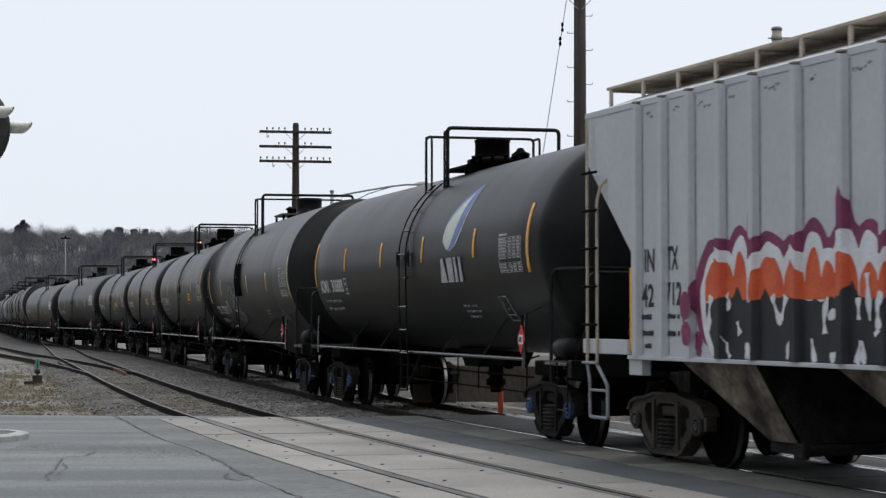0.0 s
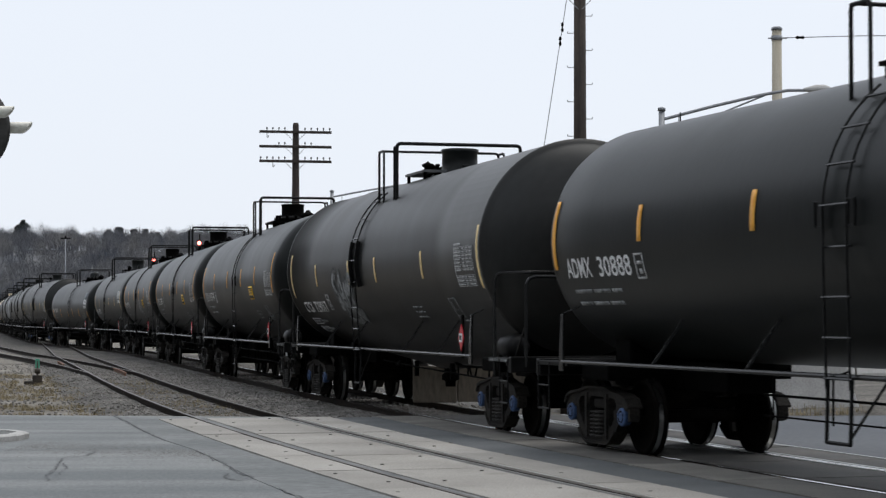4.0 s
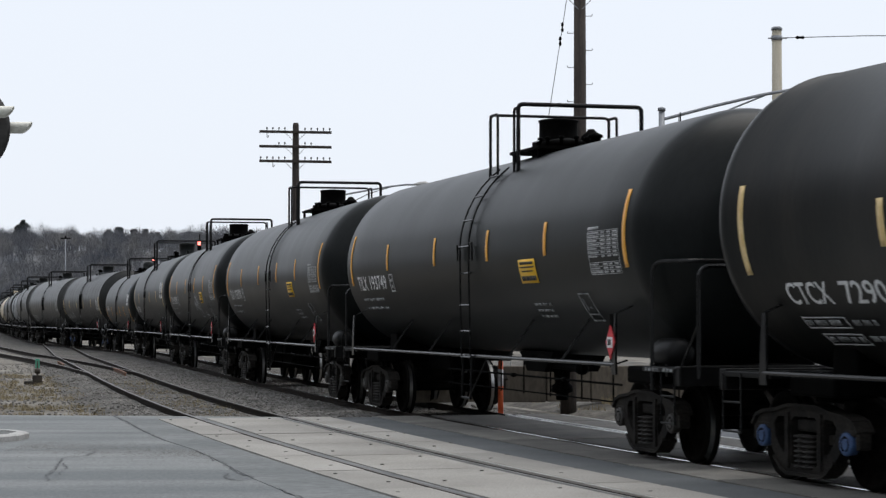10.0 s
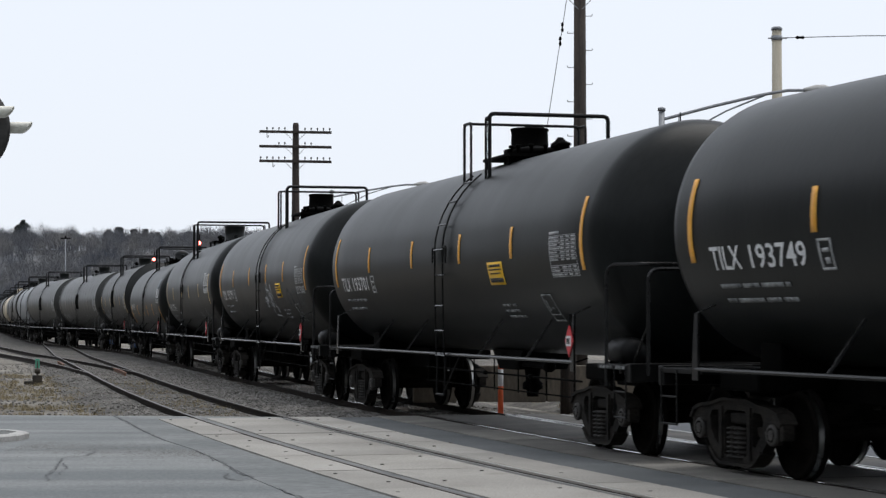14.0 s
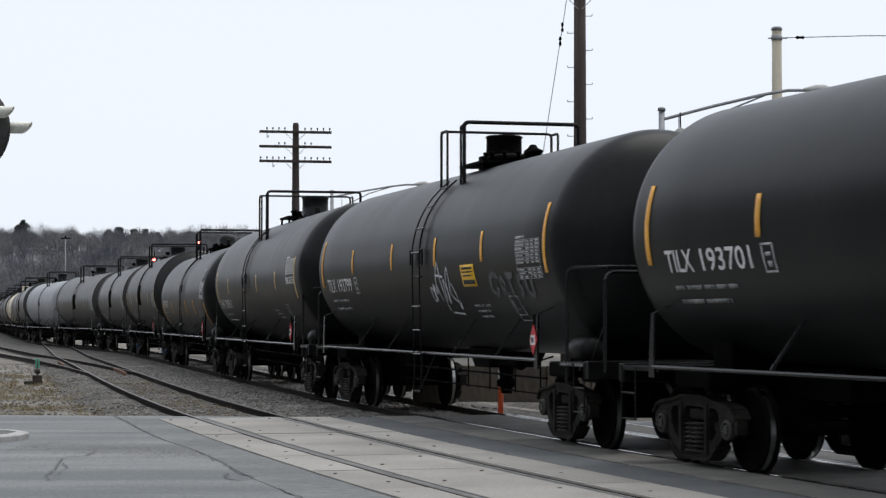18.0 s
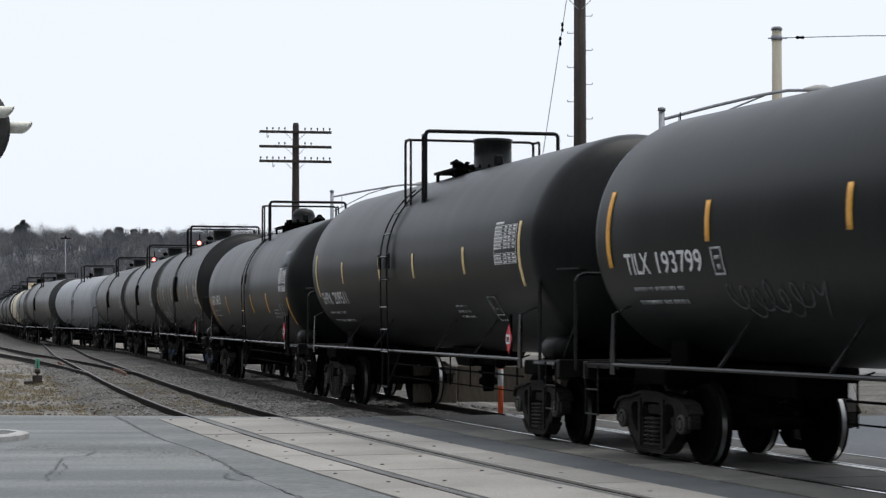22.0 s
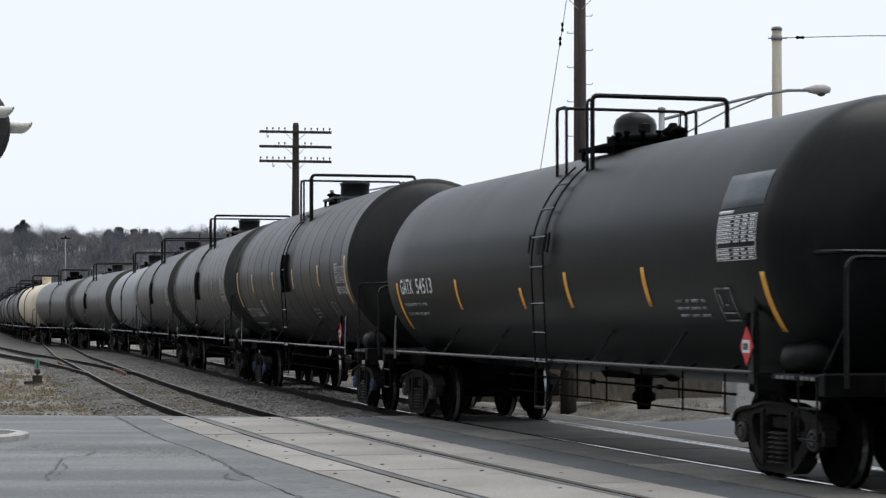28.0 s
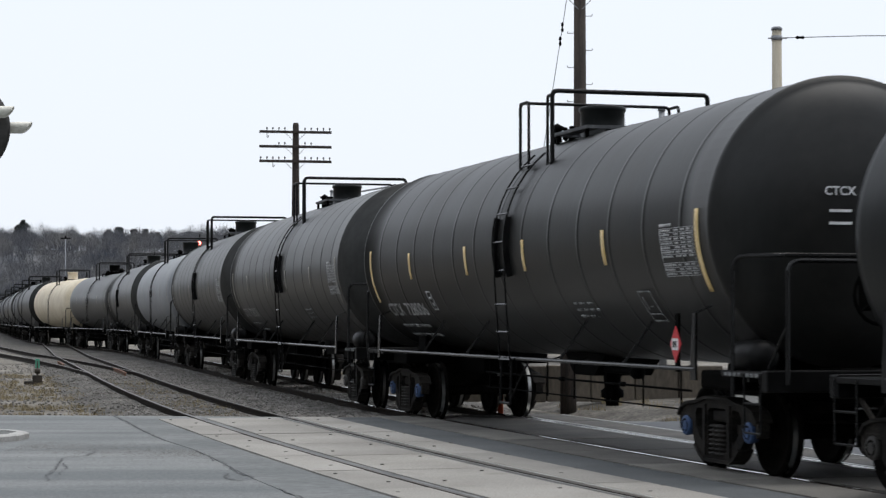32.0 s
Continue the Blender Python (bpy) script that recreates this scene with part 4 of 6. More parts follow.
def dome(x, k, grow):
    """The height of the tallest letter at x: k picks the orange (2) or the white (3) outline."""
    best = 0.0
    for lobe in LOBES:
        f = (x - lobe[0]) / (lobe[1] + grow)
        if abs(f) < 1:
            best = max(best, 1.9 + (lobe[k] - 1.9) * (1 - f * f) ** 0.55)
    return best


def graffiti(bm, layer):
    """A row of fat sprayed letters: purple halo, white edge, orange upper and black lower halves."""
    x0, x1, lift = {"halo": (-5.45, 2.2, 0.004), "white": (-5.3, 2.1, 0.007), "orange": (-5.18, 2.0, 0.01), "black": (-5.16, 2.02, 0.013)}[layer]
    prev = None
    for i in range(615):
        x = -5.45 + 0.0125 * i
        if not x0 <= x <= x1:
            continue
        turn = 1 - math.sqrt(max(0.0, 1 - max(0.0, (x0 + 0.42 - x) / 0.43) ** 2))
        lo = 1.245 + 0.75 * turn
        if layer == "halo":
            hi = max(2.3, dome(x, 3, 0.24)) + 0.1 + 0.05 * noise.noise(Vector((x * 3, 0, 0))) + max(0.0, 0.3 - 1.9 * abs(((x + 4.2) % 1.95) - 0.05))
            lo, hi = 1.35 + 0.6 * turn, hi - 0.5 * turn
        elif layer == "white":
            hi = max(2.24, dome(x, 3, 0.1)) - 0.35 * turn + 0.012 * math.sin(x * 23)
        elif layer == "orange":
            lo, hi = 1.84, dome(x, 2, 0.0) - 0.1 * turn + 0.01 * math.sin(x * 31)
        else:
            hi = 1.85 + 0.025 * math.sin(x * 5.1) + 0.05 * noise.noise(Vector((x * 7, 1, 0))) + sum(max(0.0, 0.13 - 1.1 * abs(x - c)) for c in (-4.42, -3.8, -2.08, -0.4, 0.6))
        if hi < lo + 0.01:
            prev = None
            continue
        row = [bm.verts.new((x, side_y(x, lift), z)) for z in (lo, hi)]
        if prev:
            bm.faces.new((prev[0], row[0], row[1], prev[1]))
        prev = row
    if layer == "halo":
        for cx, cz, r in ((-5.52, 1.8, 0.14), (-5.62, 1.62, 0.13), (-5.5, 1.5, 0.12), (-5.36, 1.42, 0.1), (-5.34, 1.32, 0.06), (-5.68, 1.55, 0.06)):
            ring = [(cx + r * math.cos(a) * (1 + 0.12 * math.sin(5 * a + cx * 9)), cz + 1.1 * r * math.sin(a)) for a in np.linspace(0, 2 * math.pi, 14)[:-1]]
            bm.faces.new([bm.verts.new((x, side_y(cx, 0.005 + 0.0002 * r), z)) for x, z in ring])


STROKES = [[(-5.23, 1.84), (-5.17, 1.67), (-5.08, 1.52)], [(-5.02, 1.9), (-5.08, 1.72), (-5.06, 1.57)], [(-4.65, 1.91), (-4.59, 1.83), (-4.64, 1.74)], [(-4.41, 1.63), (-4.35, 1.5)], [(-4.69, 1.48), (-4.67, 1.37), (-4.58, 1.26)],
           [(-4.1, 1.42), (-4.23, 1.26)], [(-4.04, 1.42), (-3.99, 1.25)], [(-3.64, 1.89), (-3.58, 1.77), (-3.46, 1.6)], [(-3.35, 1.88), (-3.45, 1.65)], [(-3.22, 1.47), (-3.29, 1.4), (-3.34, 1.27)], [(-2.84, 1.47), (-2.78, 1.25)],
           [(-2.52, 1.86), (-2.6, 1.69), (-2.58, 1.52)], [(-2.52, 1.67), (-2.32, 1.74), (-2.25, 1.88)], [(-2.3, 1.44), (-2.37, 1.34), (-2.48, 1.28)], [(-1.96, 1.85), (-1.95, 1.65)], [(-1.8, 2.07), (-1.78, 1.86), (-1.75, 1.64)], [(-1.92, 1.46), (-1.99, 1.25)], [(-1.89, 1.46), (-1.86, 1.25)]]


def letter_strokes(bm):
    for k, line in enumerate(STROKES + [[(x + 3.6, z) for x, z in q] for q in STROKES[:9]]):
        ps = [Vector(p) for p in line]
        sm = [ps[0]] + [ps[i].lerp(ps[i + 1], f) for i in range(len(ps) - 1) for f in (0.25, 0.5, 0.75)] + [ps[-1]]
        prev = None
        for i, p in enumerate(sm):
            d = sm[min(i + 1, len(sm) - 1)] - sm[max(i - 1, 0)]
            q = Vector((-d.y, d.x)).normalized() * (0.036 + 0.02 * math.sin(i * 1.3 + k))
            row = [bm.verts.new((e.x, side_y(p.x, 0.016 + 0.0004 * k), e.y)) for e in (p - q, p + q)]
            if prev:
                bm.faces.new((prev[0], row[0], row[1], prev[1]))
            prev = row


def flat_lettering(bm, words, x0, x1, z0, h, y):
    src = letter_faces(words, 1.0, 0.022)
    xs, ys = [v.co.x for v in src.verts], [v.co.y for v in src.verts]
    kx, ky = (x1 - x0) / (max(xs) - min(xs)), h / (max(ys) - min(ys))
    made = {v: bm.verts.new((x0 + (v.co.x - min(xs)) * kx, y, z0 + (v.co.y - min(ys)) * ky)) for v in src.verts}
    for f in src.faces:
        bm.faces.new([made[v] for v in f.verts])
    src.free()


def hopper_car(place, trucks):
    car = thing("hopper_car", "grey covered hopper car with sprayed graffiti and rusty chutes", "hopper car", "freight cars of the passing train")
    CARS.append((car, place, trucks))
    part("body", build_hopper_body, M_HOPPER, car)
    for x in POST_X:
        for s in (-1, 1):
            part("side_post", build_hopper_post, M_HOPPER, car, pose(x, s * HOP_W, 0, 0, 0, 0 if s < 0 else 180), key="hopper_post")
            part("post_cap", lambda bm: box(bm, -0.07, 0.055, -0.07, 0.03, 4.1, 4.12, 0.004), M_HOPDIRT, car, pose(x, s * HOP_W, 0, 0, 0, 0 if s < 0 else 180), key="hopper_cap")
    for s in (-1, 1):
        part("side_sill", lambda bm, s=s: box(bm, -7.15, 7.15, s * HOP_W - 0.055, s * HOP_W + 0.055, 1.2, 1.245, 0.008), M_HOPPER, car)
        part("top_chord", lambda bm, s=s: box(bm, -8.51, 8.51, s * HOP_W - 0.012, s * HOP_W + 0.012, 4.06, 4.13, 0.004), M_HOPPER, car)
        part("end_beam", lambda bm, s=s: box(bm, -8.5, -7.16, s * HOP_W - 0.05, s * HOP_W + 0.05, 1.25, 1.42, 0.008), M_HOPPER, car)
        part("end_beam", lambda bm, s=s: box(bm, 7.16, 8.5, s * HOP_W - 0.05, s * HOP_W + 0.05, 1.25, 1.42, 0.008), M_HOPPER, car)
        for x in (-7.02, 7.02):
            part("bolster_bracket", lambda bm, s=s: box(bm, x - 0.18, x + 0.18, s * 1.55 - 0.06, s * 1.55 + 0.06, 1.02, 1.21, 0.01), M_HOPPER, car)
        part("end_deck", lambda bm, s=s: box(bm, min(s * 7.1, s * 8.4), max(s * 7.1, s * 8.4), -1.5, 1.5, 1.06, 1.24, 0.02), M_STEEL, car)
        part("stub_sill", build_stub_sill, M_STEEL, car, pose(0, 0, 0, 0, 0, 0 if s > 0 else 180), key="stub_sill")
        part("coupler", build_coupler, M_CAST, car, pose(0, 0, 0, 0, 0, 0 if s > 0 else 180), key="coupler")
        part("reflector_stripe", lambda bm, s=s: box(bm, s * 7.1 - 0.05, s * 7.1 + 0.05, -HOP_W - 0.02, -HOP_W - 0.004, 1.3, 2.24), M_STRIPE, car)
        truck(car, s * 7.3 - 0.08, True, M_CAP_DARK, M_CAST_GREY, "grey")
    for x in (-5.12, -1.69, 1.74, 5.1):
        part("discharge_chute", build_discharge, M_HOPDIRT, car, pose(x, 0, 0), key="discharge")
        # M_CAST here stands for the shade between the chutes
        part("end_sheets", build_end_sheets, M_CAST, car, pose(x, 0, 0), key="discharge_ends")
        part("sliding_gate", build_gate, M_CAST, car, pose(x, 0, 0), key="discharge_gate")
    smear = random.Random(5)
    for x in POST_X:
        # shade in the corner right of each post, painted as a thin strip
        part("grime_streak", lambda bm: box(bm, 0.066, 0.1, -HOP_W - 0.003, -HOP_W + 0.01, 1.27, 4.04), M_POST_SHADE, car, pose(x, 0, 0), key="grime_streak")

        def scuff(bm):
            x0 = x + 0.12 + smear.random() * 0.1
            for _ in range(smear.randrange(2, 7)):
                w, z = smear.uniform(0.03, 0.12), 3.93 + smear.uniform(-0.03, 0.035)
                q = [(x0, z), (x0 + w * 0.5, z - smear.uniform(0.01, 0.03)), (x0 + w, z + 0.004), (x0 + w * 0.6, z + smear.uniform(0.008, 0.025))]
                bm.faces.new([bm.verts.new((a, -HOP_W - 0.004, b)) for a, b in q])
                x0 += w * smear.uniform(0.6, 1.2)
        part("scuff", scuff, M_SCUFF, car)
    part("running_board", lambda bm: box(bm, -8.95, 8.95, -1.15, -0.45, 4.47, 4.51, 0.01), M_ROOFWALK, car)
    part("running_board", lambda bm: box(bm, -8.95, 8.95, 0.45, 1.15, 4.47, 4.51, 0.01), M_ROOFWALK, car)
    for k in range(19):
        x = -8.83 + k * 0.985
        part("board_bracket", lambda bm: (box(bm, -0.028, 0.028, -1.15, -1.12, 4.1, 4.47), box(bm, -0.028, 0.028, 1.12, 1.15, 4.1, 4.47), box(bm, -0.02, 0.02, -1.15, 1.15, 4.44, 4.465)), M_ROOFWALK, car, pose(x, 0, 0), key="board_bracket")
    for s in (-1, 1):
        m = pose(0, 0, 0, 0, 0, 0 if s < 0 else 180)
        y = -HOP_W - 0.08
        lad = part("ladder", lambda bm: box(bm, -8.305, -8.265, y - 0.012, y + 0.012, 1.1, 4.05, 0.004), M_ROOFWALK, car, m, key="hopper_ladder")
        part("rail", lambda bm: tube(bm, arc_pts([(-7.98, y, 1.1), (-7.98, y, 3.05), (-7.88, y + 0.02, 3.25), (-7.88, -HOP_W, 3.3)], 0.06), 0.02, 8), M_ROOFWALK, lad, key="hopper_ladder_rail")
        part("step_frame", lambda bm: (tube(bm, arc_pts([(-8.28, y, 1.12), (-8.2, y, 0.92), (-8.2, y, 0.5), (-7.66, y, 0.5), (-7.66, y, 0.88), (-7.98, y, 1.12)], 0.05), 0.022, 8), tube(bm, [(-8.2, y, 0.82), (-7.66, y, 0.82)], 0.018, 6)), M_GALV, lad, key="hopper_step")
        for k in range(6):
            part("rung", lambda bm: tube(bm, [(-8.37, y - 0.025, 0), (-7.94, y - 0.025, 0)], 0.017, 6), M_STEEL if k else M_GALV, lad, pose(0, 0, 1.14 + 0.45 * k), key=("hopper_rung", k > 0))
    for words, x0, x1, z in (("IN", -6.76, -6.49, 2.18), ("TX", -6.16, -5.86, 2.19), ("42", -6.84, -6.51, 1.79), ("712", -6.19, -5.78, 1.8)):
        part("car_mark", lambda bm: flat_lettering(bm, words, x0, x1, z, 0.26, -HOP_W - 0.006), M_INK, car, label="black stencilled reporting mark")
    for k, (x0, x1, z) in enumerate(((-6.85, -6.53, 1.65), (-6.2, -5.84, 1.66), (-6.82, -6.54, 1.47), (-6.18, -5.84, 1.47), (-6.75, -6.6, 1.33))):
        def rows(bm):
            r, x = random.Random(k), x0
            while x < x1:
                w = r.uniform(0.02, 0.045)
                box(bm, x, x + w, -HOP_W - 0.009, -HOP_W - 0.004, z, z + r.uniform(0.045, 0.06))
                x += w + (0.016 if r.random() < 0.8 else 0.06)
        tagged(part("small_print", rows, M_INK, car), kind="stuff")
    for layer, m in (("halo", M_GRAF_P), ("white", M_GRAF_W), ("orange", M_GRAF_O), ("black", M_GRAF_K)):
        part("graffiti", lambda bm, layer=layer: graffiti(bm, layer), m, car, label="sprayed block letters, " + {"halo": "purple outline", "white": "white fill", "orange": "orange upper half", "black": "black lower half"}[layer])
    part("graffiti", letter_strokes, M_GRAF_W, car, label="white curved edges of the sprayed letters")
    return car


# ---------------------------------------------------------------- marks of single cars
def leaf_sign(car):
    """The tall two-tone leaf and the block letters below it, as plain shapes."""
    def leaf(scale, lift):
        def build(bm):
            base, tip = (2.7, arc_of(2.7)), (3.42, arc_of(3.68))
            n = 10
            left, right = [], []
            for i in range(n + 1):
                f = i / n
                w = 0.56 * scale * math.sin(math.pi * min(1, f ** 0.75 * 0.95 + 0.05)) ** 0.75 * (1 - 0.2 * f)
                x, a = base[0] + (tip[0] - base[0]) * f ** 1.2, base[1] + (tip[1] - base[1]) * f
                left.append(bm.verts.new(tank_point(x - w * 0.9, a + w * 0.12, lift)))
                right.append(bm.verts.new(tank_point(x + w * 0.9, a - w * 0.12, lift)))
            for i in range(n):
                bm.faces.new((left[i], right[i], right[i + 1], left[i + 1]))
        return build
    part("emblem", leaf(1.0, 0.004), surf("emblem_white", (0.6, 0.64, 0.66), (0.7, 0.72, 0.74), 4), car, label="white leaf emblem, outer shape")
    part("emblem", leaf(0.9, 0.007), surf("emblem_blue", (0.16, 0.2, 0.42), (0.22, 0.27, 0.5), 4), car, label="blue leaf emblem")
    def half_leaf(bm):
        n = 10
        for i in range(n):
            q = []
            for f, side in ((i / n, 0), (i / n, 1), ((i + 1) / n, 1), ((i + 1) / n, 0)):
                w = 0.5 * math.sin(math.pi * min(1, f ** 0.62 * 0.96 + 0.04)) ** 0.8 * (1 - 0.3 * f)
                x, a = 2.7 + 0.56 * f ** 1.2, arc_of(2.71) + (arc_of(3.55) - arc_of(2.71)) * f
                q.append(bm.verts.new(tank_point(x + (0.36 * w if side else -w * 0.9), a + (0 if side else w * 0.1), 0.010)))
            bm.faces.new(q)
    part("emblem", half_leaf, surf("emblem_pale_green", (0.52, 0.62, 0.53), (0.66, 0.68, 0.62), 2.5), car, label="pale green half of the leaf")
    def blocks(bm, lift, g):
        z0, h = arc_of(2.22), 0.37
        def bar(x0, x1, x2, x3, lo=0.0, hi=1.0):
            vs = [bm.verts.new(tank_point(2.2 + (x - 2.65) * 0.76, z0 + h * k, lift)) for x, k in ((x0 - g, lo), (x1 + g, lo), (x3 + g, hi), (x2 - g, hi))]
            bm.faces.new(vs)
        bar(2.65, 3.17, 2.84, 3.0)
        bar(3.25, 3.68, 3.25, 3.68)
        bar(3.78, 3.99, 3.78, 3.96)
        bar(4.11, 4.32, 4.14, 4.32)
    part("emblem_bars", lambda bm: blocks(bm, 0.018, 0.03), M_EMBLEM_BLUE, car, label="blue edge of the block bars")
    part("emblem_bars", lambda bm: blocks(bm, 0.024, -0.005), M_FADED, car, label="pale block bars under the leaf")


M_EMBLEM_BLUE = surf("emblem_dark_blue", (0.07, 0.075, 0.17), (0.11, 0.12, 0.24), 4)


def scrawl(points, width, mat, label, lift=0.005):
    """A sprayed line on the tank; points of (x, z)."""
    def make(car):
        def build(bm):
            for k, line in enumerate(points):
                prev = None
                ps = [Vector((x, arc_of(z))) for x, z in line]
                sm = ps
                for _ in range(3):
                    sm = [sm[0]] + [sm[i].lerp(sm[i + 1], f) for i in range(len(sm) - 1) for f in (0.25, 0.75)] + [sm[-1]]
                for i, p in enumerate(sm):
                    d = (sm[min(i + 1, len(sm) - 1)] - sm[max(i - 1, 0)])
                    nrm = Vector((-d.y, d.x)).normalized() * width / 2
                    row = [bm.verts.new(tank_point(*(p + nrm * s), lift + 0.001 * k)) for s in (-1, 1)]
                    if prev:
                        bm.faces.new((prev[0], prev[1], row[1], row[0]))
                    prev = row
        part("scrawl", build, mat, car, label=label)
    return make


def panel(x0, x1, z0, z1, seed=1, mat=M_FADED):
    return lambda car: part("data_panel", lambda bm: data_panel(bm, x0, x1, z0, z1, seed), mat, car, label="stencilled white table of data")


def plate(x0, x1, z0, z1, mat, label):
    return lambda car: part("painted_panel", lambda bm: patch(bm, x0, x1, z0, z1, 0.003), mat, car, label=label)


def yellow_sign(car):
    y = part("yellow_sign", lambda bm: patch(bm, 2.74, 3.46, 2.14, 2.46), M_YELLOW, car, label="yellow warning sign")

    def rows(bm):
        r = random.Random(3)
        for z, h, x0, x1, gap in ((2.39, 0.036, 2.82, 3.38, 0.014), (2.345, 0.02, 2.8, 3.4, 0.02), (2.29, 0.022, 2.86, 3.34, 0.03), (2.175, 0.062, 2.8, 3.42, 0.016)):
            x = x0
            while x < x1:
                w = min(r.uniform(0.03, 0.09), x1 - x)
                patch(bm, x, x + w, z, z + h, 0.009)
                x += w + gap
    tagged(part("sign_print", rows, M_INK, y), kind="stuff")


def frame_mark(x0, z0):
    def make(car):
        def build(bm):
            x1, z1 = x0 + 0.26, z0 + 0.3
            for q in ((x0, x1, z0, z0 + 0.025), (x0, x1, z1 - 0.025, z1), (x0, x0 + 0.03, z0, z1), (x1 - 0.03, x1, z0, z1), (x0 + 0.07, x1 - 0.07, z0 + 0.17, z0 + 0.21), (x0 + 0.1, x1 - 0.08, z0 + 0.06, z0 + 0.12)):
                patch(bm, *q)
        part("capacity_mark", build, M_FADED, car)
    return make


def boxed_lines(car):
    """Two outlined fields of fine print under the reporting marks."""
    def build(bm):
        for x0, x1, z in ((-7.0, -6.18, 1.58), (-6.86, -6.12, 1.42)):
            for q in ((x0, x1, z, z + 0.012), (x0, x1, z + 0.098, z + 0.11), (x0, x0 + 0.014, z, z + 0.11), (x1 - 0.014, x1, z, z + 0.11)):
                patch(bm, *q, 0.02)
    part("outlined_fields", build, M_FADED, car)
    def rows(bm):
        for k, (x0, x1, z) in enumerate(((-6.96, -6.22, 1.61), (-6.82, -6.16, 1.45), (-6.08, -5.6, 1.61), (-6.02, -5.5, 1.46))):
            small_print(bm, x0, x1, z, 1, 0.05, 0.1, 90 + k, 0.02)
    tagged(part("small_print", rows, M_SPRAY, car), kind="stuff")


PANEL_GREY = surf("bare_primer", (0.11, 0.125, 0.14), (0.16, 0.175, 0.19), 2, (0.5, 0.7), fine=0.15)
SPRAY_S = [[(-3.0, 2.42), (-3.15, 2.5), (-3.32, 2.36), (-3.18, 2.2), (-3.0, 2.08), (-3.06, 1.86), (-3.28, 1.9)],
           [(-2.92, 1.76), (-2.86, 2.3), (-2.74, 2.5), (-2.66, 2.2), (-2.6, 1.72)], [(-2.9, 2.08), (-2.64, 2.12)],
           [(-2.52, 1.7), (-2.48, 2.42), (-2.36, 2.05), (-2.24, 2.48), (-2.18, 1.7)], [(-2.1, 2.45), (-2.16, 1.95), (-2.02, 1.68), (-1.88, 1.84)], [(-2.14, 2.2), (-1.92, 2.26), (-1.94, 2.44), (-2.12, 2.5)],
           [(-3.25, 2.05), (-2.8, 1.95), (-2.4, 1.85), (-1.95, 1.62)], [(-3.1, 1.7), (-2.7, 1.6), (-2.3, 1.66)]]
SPRAY_T = [[(1.1, 2.02), (0.9, 2.08), (0.86, 1.92), (1.05, 1.88), (1.15, 2.1)], [(1.12, 1.9), (1.2, 2.12), (1.32, 1.95), (1.42, 2.12), (1.5, 1.9)],
           [(1.35, 2.05), (1.72, 2.46), (1.78, 1.98), (1.62, 1.78)], [(1.5, 2.2), (1.95, 2.18)], [(1.85, 1.9), (1.98, 2.2), (2.12, 2.0), (2.0, 1.88)],
           [(1.95, 1.86), (2.35, 2.36), (2.42, 2.12), (2.2, 1.98), (2.5, 1.88)], [(2.45, 2.1), (2.62, 2.0), (2.5, 1.76), (2.7, 1.9)], [(1.75, 1.76), (2.5, 1.74)]]
SPRAY_G = [[(5.2, 2.3), (4.85, 2.35), (4.75, 2.1), (5.0, 2.02), (5.1, 2.15)], [(5.35, 2.05), (5.5, 2.2), (5.3, 2.3), (5.3, 2.05), (5.55, 2.05)], [(5.75, 2.35), (5.75, 2.02)], [(5.6, 2.3), (5.95, 2.3)], [(6.3, 2.3), (6.05, 2.2), (6.3, 2.1), (6.05, 2.0)], [(6.5, 2.3), (6.45, 2.05), (6.7, 2.0), (6.75, 2.3)]]
SPRAY_S = [[(-2.52 + (x + 2.6) * 1.22, z) for x, z in line] for line in SPRAY_S]
SPRAY_T = [[(1.48 + (x - 1.78) * 0.82, 1.74 + (z - 1.74) * 1.3) for x, z in line] for line in SPRAY_T]
SPRAY_G = [[(x - 0.62, z - 0.04) for x, z in line] for line in SPRAY_G]
SPRAY_L = [[(-4.5 + 0.052 * k + 0.15 * math.cos(1.15 * k), 1.86 + 0.16 * math.sin(1.15 * k) + 0.05 * math.sin(0.45 * k)) for k in range(36)], [(-2.62, 2.0), (-2.5, 1.86), (-2.36, 2.0)], [(-2.32, 2.02), (-2.46, 1.8), (-2.58, 1.66)]]


def head_scrawl(car):
    """A thin white doodle on the flat tank head."""
    def build(bm):
        pts = [(7.55 - 0.3 * ((0.55 + 0.26 * math.cos(a)) ** 2 + 0.1), -0.62 + 0.22 * math.cos(a), 3.12 + 0.26 * math.sin(a)) for a in np.linspace(-1.9, 2.2, 14)]
        tube(bm, pts, 0.008, 4)
        tube(bm, [(7.4, -0.72, 3.2), (7.42, -0.6, 3.1), (7.44, -0.66, 2.95)], 0.007, 4)
    part("scrawl", build, M_FADED, car, label="thin white doodle on the tank head")



hopper_car(-70.21, 7.06)
TILX = (panel(5.62, 6.68, 2.2, 2.72), yellow_sign, frame_mark(-4.62, 2.12))
tank_car(1, -52.33, dict(ROUND, shift=-0.15, ladder=0.0, rail=-0.05, hx=-0.18, placard=6.5, marks=(-7.15, -5.08, 2.17), stripes=[(x, 2.55, 2.97) for x in (-4.75, -1.81, 1.1, 4.15)] + [(-7.5, 2.28, 3.15), (6.8, 2.28, 3.2)]), M_TANK, 6.8, "ADMX 30888", "black tank car with a leaf emblem and orange stripes", M_CAP, extra=(panel(5.46, 6.5, 2.3, 2.78), frame_mark(-4.95, 2.12), leaf_sign))
